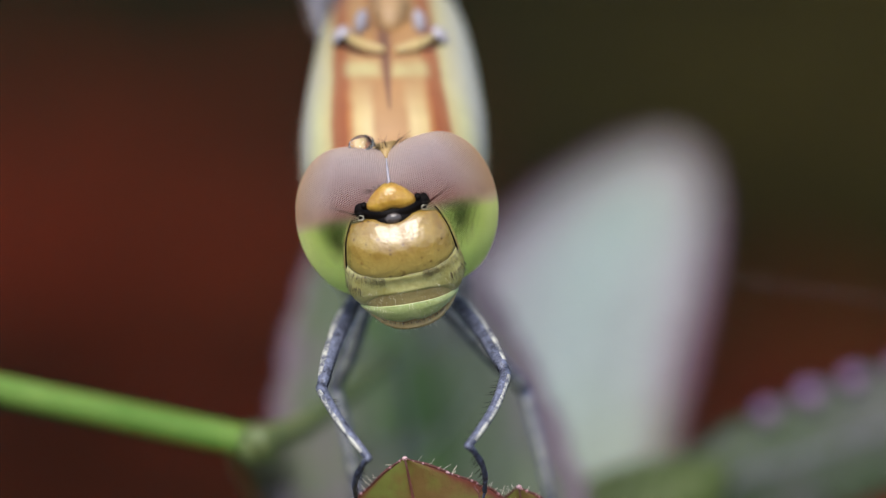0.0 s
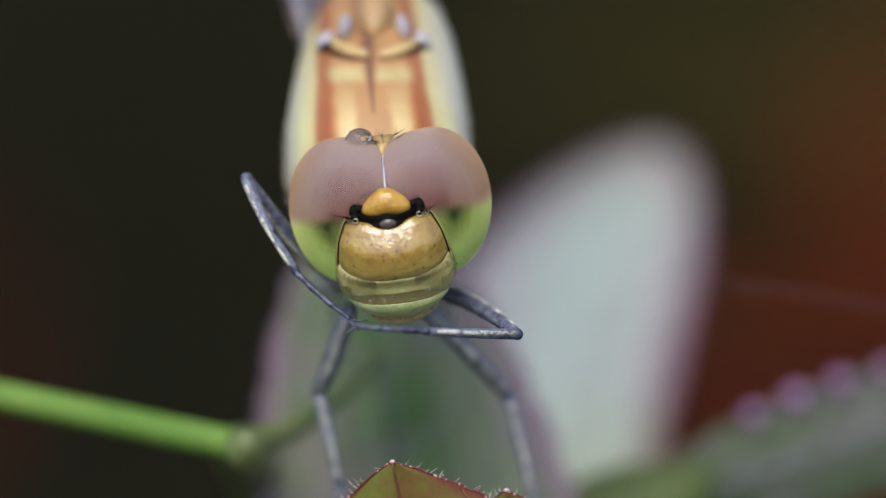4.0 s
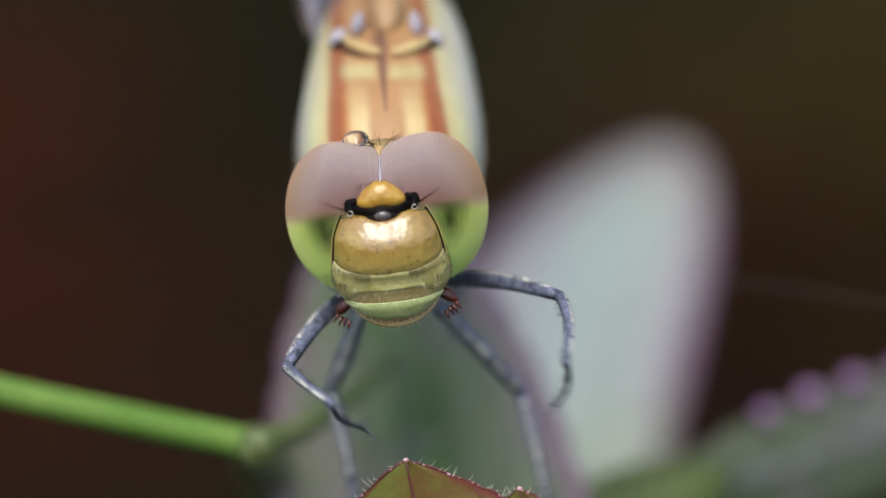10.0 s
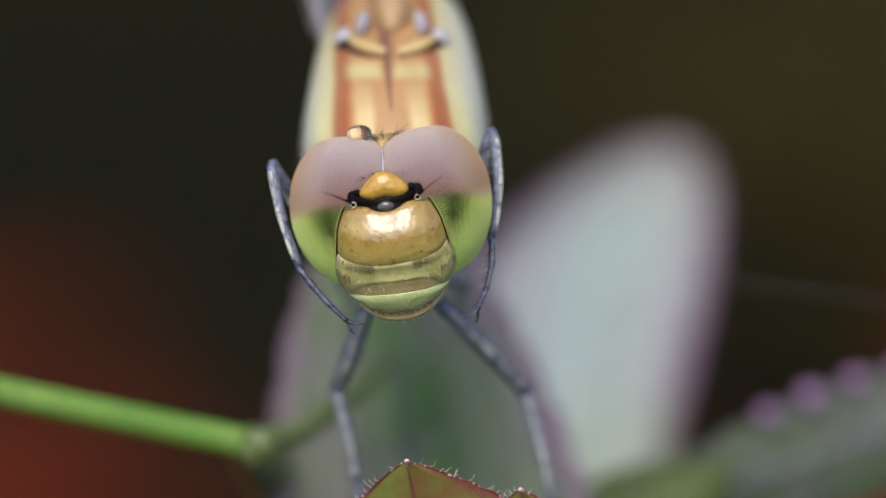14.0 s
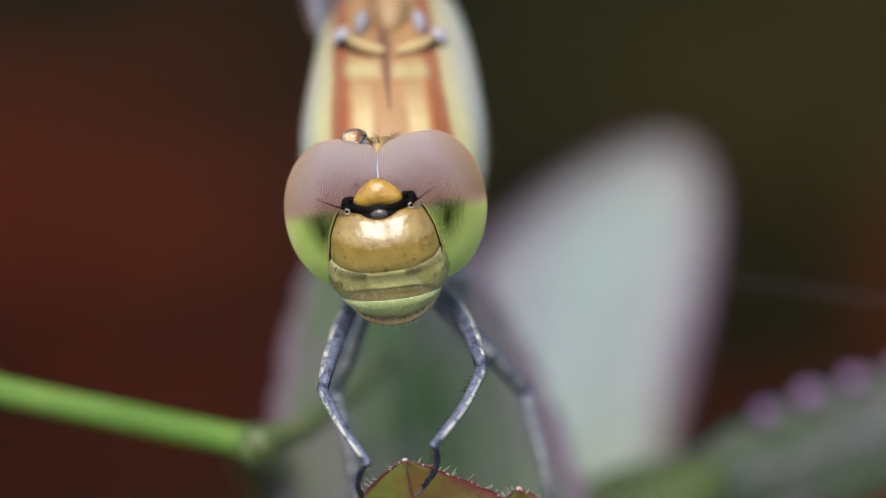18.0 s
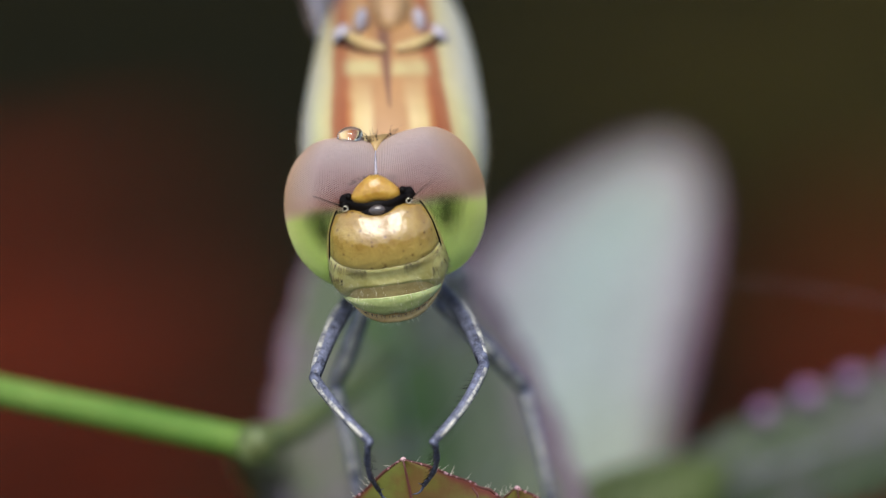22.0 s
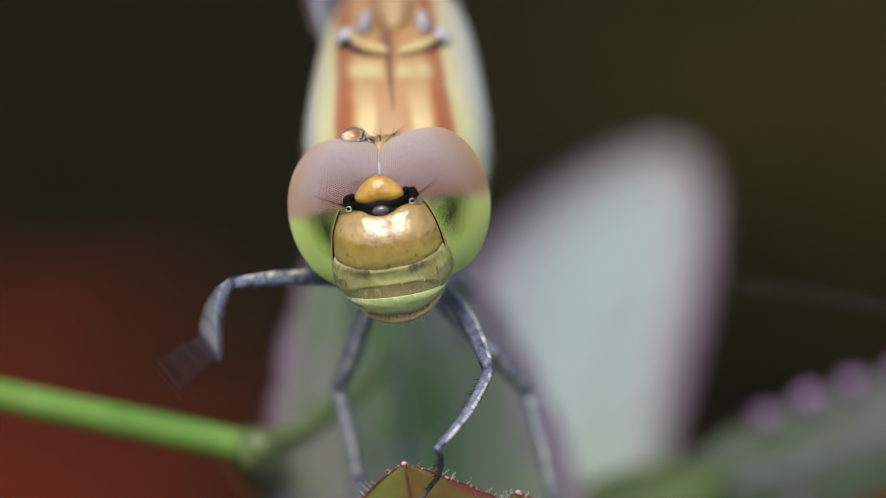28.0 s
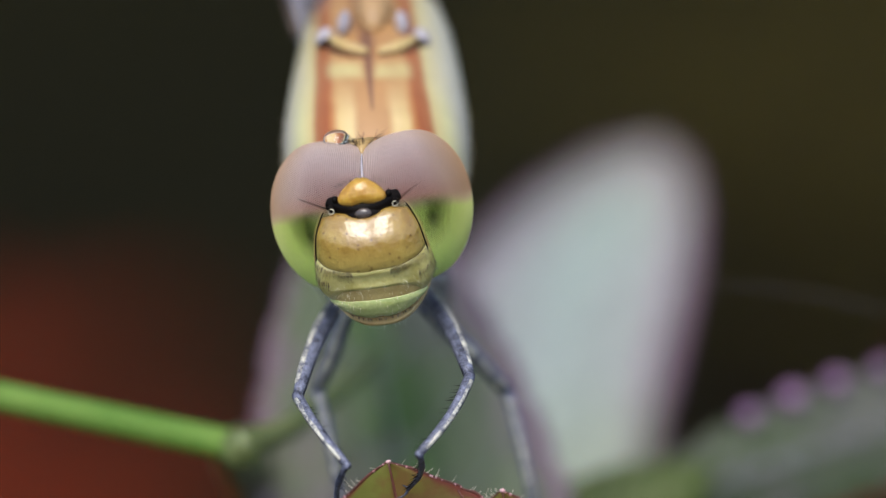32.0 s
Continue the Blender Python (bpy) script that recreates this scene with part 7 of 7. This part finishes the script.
    walk(front_legs["right"][1], [
        (0, pose(0.003520, -0.002615, 0.005331, 41.92, 27.17, -54.29)), (2.75, pose(0.003520, -0.002615, 0.005331, 41.92, 27.17, -54.29)),
        (2.9667, pose(0.005035, 0.002121, 0.004636, 51.65, 23.19, -59.98)), (3, pose(0.005207, 0.001494, 0.004700, 34.69, 32.28, -47.26)),
        (3.0333, pose(0.005203, 0.000876, 0.004907, 27.83, 44.27, -26.78)), (3.26665, pose(0.004902, 0.003041, 0.004076, 50.04, 39.84, -33.51)),
        (3.5, pose(0.004124, 0.004507, 0.002984, 68.55, 41.60, -29.25)), (3.75, pose(0.004916, 0.001907, 0.004839, 57.06, 19.99, -62.57)),
        (4, pose(0.004399, -0.001293, 0.005404, 55.82, -6.90, -87.65)), (4.25, pose(0.004113, 0.001897, 0.005511, 56.92, 24.55, -57.48)),
        (4.5, pose(0.002849, 0.004521, 0.004174, 75.15, 46.28, -12.95)), (4.75, pose(0.003681, 0.002065, 0.005708, 49.53, 22.83, -59.46)),
        (5, pose(0.003774, -0.000939, 0.005909, 46.20, -9.57, -90.10)), (5.25, pose(0.003874, 0.002346, 0.005467, 46.28, 23.01, -59.26)),
        (5.5, pose(0.003011, 0.004867, 0.003492, 71.00, 46.44, -12.08)), (5.75, pose(0.003081, 0.004739, 0.003679, 70.22, 45.87, -14.89)),
        (6, pose(0.003147, 0.004602, 0.003860, 69.51, 45.24, -17.64)), (6.25, pose(0.004254, 0.002972, 0.004804, 62.37, 29.98, -50.58)),
        (6.5, pose(0.004886, 0.000915, 0.005184, 64.31, 6.99, -75.21)), (6.75, pose(0.005010, 0.001086, 0.005030, 63.08, 4.58, -77.38)),
        (7, pose(0.005125, 0.001255, 0.004868, 61.89, 2.20, -79.51)), (7.25, pose(0.004237, -0.000148, 0.005746, 97.91, -13.19, -93.51)),
        (7.5, pose(0.003001, -0.001515, 0.006102, 174.50, -46.75, 169.67)), (7.75, pose(0.004218, -0.000181, 0.005757, 108.02, 3.02, -78.78)),
        (8, pose(0.005102, 0.001190, 0.004910, 79.44, 19.70, -62.88)), (8.25, pose(0.004631, 0.002817, 0.004574, 50.92, 28.82, -52.14)),
        (8.5, pose(0.003826, 0.004192, 0.003907, 24.51, 36.68, -39.94)), (8.75, pose(0.004265, 0.001485, 0.005548, 85.71, 29.23, -51.60)),
        (9, pose(0.003681, -0.001652, 0.005740, 175.90, -46.86, 170.31)), (9.5, pose(0.003299, -0.001623, 0.005941, 166.67, -48.10, -178.71)),
        (9.73335, pose(0.004357, -0.000905, 0.005547, 79.13, 15.33, -67.34)), (9.9667, pose(0.005231, -0.000127, 0.004900, 23.12, 28.39, -52.72)),
        (10, pose(0.005291, -0.000180, 0.004828, 21.79, 31.81, -47.97)), (10.0333, pose(0.005339, -0.000231, 0.004769, 21.92, 35.56, -41.96)),
        (10.2667, pose(0.004500, 0.002660, 0.004811, 33.88, 38.81, -35.75)), (10.5, pose(0.002685, 0.004831, 0.003780, 46.09, 41.37, -29.87)),
        (10.75, pose(0.004075, 0.003459, 0.004541, 56.66, 24.96, -57.00)), (11, pose(0.005052, 0.001625, 0.004819, 74.45, 1.64, -80.01)),
        (11.25, pose(0.004486, 0.000104, 0.005581, 58.75, -5.85, -86.70)), (11.5, pose(0.003574, -0.001411, 0.005884, 43.30, -12.08, -92.45)),
        (11.75, pose(0.003994, -0.001336, 0.005669, 50.35, -9.62, -90.14)), (12, pose(0.004394, -0.001251, 0.005422, 57.47, -7.05, -87.79)),
        (12.25, pose(0.004154, 0.002310, 0.005296, 39.96, 17.78, -64.89)), (12.5, pose(0.002684, 0.004999, 0.003464, 37.68, 40.00, -33.14)),
        (12.75, pose(0.003587, 0.004538, 0.003591, 50.74, 38.12, -37.16)), (13, pose(0.004409, 0.003932, 0.003634, 64.21, 36.25, -40.73)),
        (13.25, pose(0.003973, 0.004253, 0.003664, 62.41, 38.80, -35.77)), (13.5, pose(0.003510, 0.004536, 0.003669, 60.94, 41.10, -30.53)),
        (13.75, pose(0.003279, 0.004727, 0.003538, 67.67, 44.34, -21.05)), (14, pose(0.003041, 0.004902, 0.003400, 75.43, 46.70, -10.64)),
        (14.25, pose(0.002557, 0.005042, 0.003457, 63.70, 47.06, -8.43)), (14.5, pose(0.002061, 0.005143, 0.003495, 52.21, 47.41, -5.92)),
        (14.75, pose(0.003815, 0.003703, 0.004511, 54.05, 30.34, -50.07)), (15, pose(0.005040, 0.001567, 0.004854, 74.43, 1.63, -80.02)),
        (15.25, pose(0.004871, 0.002777, 0.004346, 68.25, 21.51, -60.93)), (15.5, pose(0.004492, 0.003842, 0.003657, 64.19, 36.23, -40.76)),
        (15.75, pose(0.004661, 0.001968, 0.005054, 52.46, 21.10, -61.39)), (16, pose(0.004210, -0.000221, 0.005759, 46.01, 4.12, -77.79)),
        (16.25, pose(0.004008, -0.001293, 0.005675, 43.48, 15.67, -67.01)), (16.5, pose(0.003696, -0.002309, 0.005416, 43.48, 26.64, -54.95)),
        (16.75, pose(0.003197, -0.002365, 0.005646, 46.14, 27.68, -53.64)), (17, pose(0.002678, -0.002398, 0.005830, 48.84, 28.70, -52.31)),
        (19, pose(0.002879, -0.002409, 0.005753, 51.90, 27.56, -53.79)), (23, pose(0.002849, -0.002405, 0.005767, 53.23, 28.34, -52.78)),
        (32, pose(0.002942, -0.002686, 0.005564, 53.27, 28.34, -52.78)),
    ])
    walk(front_legs["right"][2], [
        (0, pose(0.002367, -0.004845, 0.007548, 151.94, 32.11, 64.57)), (2.75, pose(0.002367, -0.004845, 0.007548, 151.94, 32.11, 64.57)),
        (2.9667, pose(0.003091, -0.000069, 0.006642, 29.91, 10.20, -72.27)), (3, pose(0.004805, -0.000881, 0.007029, 25.31, 10.75, -71.74)),
        (3.0333, pose(0.006341, -0.001680, 0.007077, 20.73, 11.45, -71.08)), (3.26665, pose(0.004634, 0.000139, 0.005728, 33.42, 23.93, -58.21)),
        (3.5, pose(0.003310, 0.001389, 0.003900, 48.21, 34.85, -43.17)), (3.75, pose(0.002707, 0.000059, 0.006551, 55.91, 14.96, -67.71)),
        (4, pose(0.001621, -0.001180, 0.007272, 69.62, -9.98, -90.48)), (4.25, pose(0.002155, -0.000253, 0.007174, 45.83, 19.43, -63.17)),
        (4.5, pose(0.002729, 0.001226, 0.004767, 39.55, 42.90, -25.67)), (4.75, pose(0.001915, 0.000044, 0.007712, 30.79, 23.61, -58.58)),
        (5, pose(0.001357, -0.000549, 0.008196, 40.30, 2.07, -79.63)), (5.25, pose(0.002256, 0.000331, 0.007598, 46.11, 23.44, -58.77)),
        (5.5, pose(0.003121, 0.001605, 0.004244, 62.69, 41.07, -30.62)), (5.75, pose(0.003057, 0.001483, 0.004468, 51.21, 42.33, -27.30)),
        (6, pose(0.002989, 0.001359, 0.004686, 40.20, 43.63, -23.43)), (6.25, pose(0.002454, 0.000488, 0.006150, 103.13, 46.92, -9.36)),
        (6.5, pose(0.002012, -0.000027, 0.006625, -164.25, 40.12, 49.93)), (6.75, pose(0.002121, 0.000315, 0.006542, -170.37, 36.81, 56.76)),
        (7, pose(0.002230, 0.000657, 0.006446, -179.26, 35.31, 59.44)), (7.25, pose(0.000919, -0.000050, 0.005297, -157.06, 20.11, 79.51)),
        (7.5, pose(0.000669, -0.000763, 0.003817, -151.09, -16.07, 113.38)), (7.75, pose(0.001082, -0.000748, 0.004722, 101.42, 12.41, -70.17)),
        (8, pose(0.002265, -0.000495, 0.005488, 52.92, 13.52, -69.11)), (8.25, pose(0.003202, 0.000417, 0.006424, 44.59, 24.43, -57.62)),
        (8.5, pose(0.004330, 0.001958, 0.006352, 39.52, 34.47, -43.80)), (8.75, pose(0.001723, -0.000686, 0.005767, 102.19, 34.66, -43.49)),
        (9, pose(0.001318, -0.001005, 0.003455, -164.22, -34.15, 135.67)), (9.5, pose(0.000856, -0.000906, 0.003764, -158.42, -18.83, 116.20)),
        (9.73335, pose(0.001385, -0.002327, 0.006156, -161.41, 18.71, 80.99)), (9.9667, pose(0.005071, -0.002089, 0.007610, 172.02, 36.94, 56.52)),
        (10, pose(0.005465, -0.002230, 0.007472, 168.57, 35.25, 59.55)), (10.0333, pose(0.005847, -0.002370, 0.007297, 164.22, 34.09, 61.49)),
        (10.2667, pose(0.004823, 0.000126, 0.006978, 113.76, 48.29, 11.64)), (10.5, pose(0.002815, 0.001973, 0.005524, 60.40, 41.24, -30.19)),
        (10.75, pose(0.002151, 0.001283, 0.006210, 49.82, 29.30, -51.51)), (11, pose(0.001878, 0.001040, 0.005717, 45.45, 14.73, -67.93)),
        (11.25, pose(0.001616, 0.000116, 0.007310, 97.36, 14.86, -67.81)), (11.5, pose(0.001301, -0.000803, 0.008267, -149.14, -14.41, 111.75)),
        (11.75, pose(0.001416, -0.000973, 0.007777, 109.19, -19.09, -99.41)), (12, pose(0.001563, -0.001139, 0.007210, 69.62, -9.96, -90.46)),
        (12.25, pose(0.002539, 0.000687, 0.007741, 58.89, 20.47, -62.07)), (12.5, pose(0.002991, 0.002353, 0.005495, 58.20, 42.20, -27.66)),
        (12.75, pose(0.003063, 0.001681, 0.005258, 67.81, 39.51, -34.24)), (13, pose(0.003094, 0.001084, 0.004810, 77.65, 36.25, -40.74)),
        (13.25, pose(0.003026, 0.001276, 0.004873, 65.35, 36.33, -40.59)), (13.5, pose(0.002944, 0.001471, 0.004895, 53.04, 36.40, -40.45)),
        (13.75, pose(0.002996, 0.001515, 0.004449, 63.88, 40.83, -31.21)), (14, pose(0.003045, 0.001602, 0.003978, 76.02, 44.44, -20.69)),
        (14.25, pose(0.003191, 0.001912, 0.004468, 62.16, 41.35, -29.91)), (14.5, pose(0.003291, 0.002354, 0.004884, 49.31, 37.59, -38.22)),
        (14.75, pose(0.002374, 0.001201, 0.006208, 45.19, 26.88, -54.65)), (15, pose(0.001866, 0.000982, 0.005753, 45.43, 14.73, -67.94)),
        (15.25, pose(0.002372, 0.000868, 0.005501, 60.09, 25.69, -56.12)), (15.5, pose(0.003176, 0.000995, 0.004833, 77.65, 36.24, -40.75)),
        (15.75, pose(0.002680, 0.000051, 0.006958, 54.70, 18.78, -63.85)), (16, pose(0.001890, -0.000895, 0.008079, 37.77, 0.59, -80.94)),
        (16.25, pose(0.002143, -0.002798, 0.008015, 100.54, 25.56, -56.27)), (16.5, pose(0.002435, -0.004525, 0.007589, -174.59, 20.00, 79.63)),
        (16.75, pose(0.001891, -0.004666, 0.007701, 178.88, 28.64, 69.45)), (17, pose(0.001329, -0.004778, 0.007765, 169.69, 35.61, 58.93)),
        (19, pose(0.001317, -0.004738, 0.007586, 168.96, 35.16, 59.70)), (23, pose(0.001287, -0.004786, 0.007532, 167.03, 36.35, 57.61)),
        (32, pose(0.001378, -0.005067, 0.007327, 176.43, 30.16, 67.39)),
    ])
    for jaw, s in zip(jaws, (-1, 1)):
        shut, wide = pose(0.0007 * s, -0.00215, 0.0011), pose(0.00165 * s, -0.00232, 0.00165, 0, 0, 25 * s)
        walk(jaw, [(t, m) for t, m in ((0, shut), (9.7, shut), (9.9, wide), (10.1, wide), (10.25, shut), (32, shut))])
    for far_plant, rows in (
            (red_left, ((0, 3.0, -0.2), (1, 3.0, -0.2), (2, 4.0, 1.0), (2.5, 3.4, -6.8), (3, 4.5, -14.7), (3.5, -6.8, -16.7), (5.5, 1.7, -19.8), (6, -6.8, -19.8), (7, -9.6, -19.8), (8, -1.1, -19.8), (9, 0.0, -19.8), (9.5, 1.7, -13.7), (10, -9.6, -8.8), (10.5, -5.0, 0.4), (11, -3.0, 2.3), (12, -1.1, -9.1), (12.5, 12.4, -7.6), (13, 15.8, -6.8), (14, 16.9, -9.1), (14.5, 10.2, -8.4), (16.5, 0.0, 2.6), (17, 0.0, 3.0), (18, 1.5, -3.0), (19, 10.2, -13.5), (20, -7.9, -10.9), (21, 7.3, -11.8), (22, 10.2, -6.6), (23, 15.8, -6.2), (25, 17.5, -6.2), (27.5, 17.5, -6.2), (28, 17.5, -6.2), (29, 18.1, -6.2), (30, 18.1, -6.2), (32, 18.1, -6.4))),
            (red_right, ((0, 22.6, -1.2), (1, 21.5, -1.2), (2, 19.2, -0.1), (2.5, 9.6, -1.6), (3, -4.5, 0.3), (3.5, 1.1, 2.2), (5.5, 10.2, 4.0), (6, 7.9, 3.1), (7, -4.5, -3.4), (8, -14.7, -7.2), (8.5, -15.8, -10.1), (9, -15.8, -11.0), (9.5, -18.1, -9.1), (10, -29.9, -7.2), (10.5, -35.6, -1.6), (11, -27.1, 5.0), (12, 12.4, 5.9), (13, 18.1, 5.9), (14.5, 18.1, 5.9), (16.5, 15.3, 5.9), (18, 15.3, 5.0), (19, 17.5, -3.4), (20, 17.5, -4.6), (21, 16.9, -5.3), (21.5, 14.7, -5.7), (22, 18.1, 1.2), (23, 18.1, 5.9), (25, 18.1, 6.9), (32, 20.9, 6.9)))):
        home = far_plant.matrix_world.copy()
        walk(far_plant, [(t, home @ pose(0, 0, 0, a, b)) for t, a, b in rows])


motions()
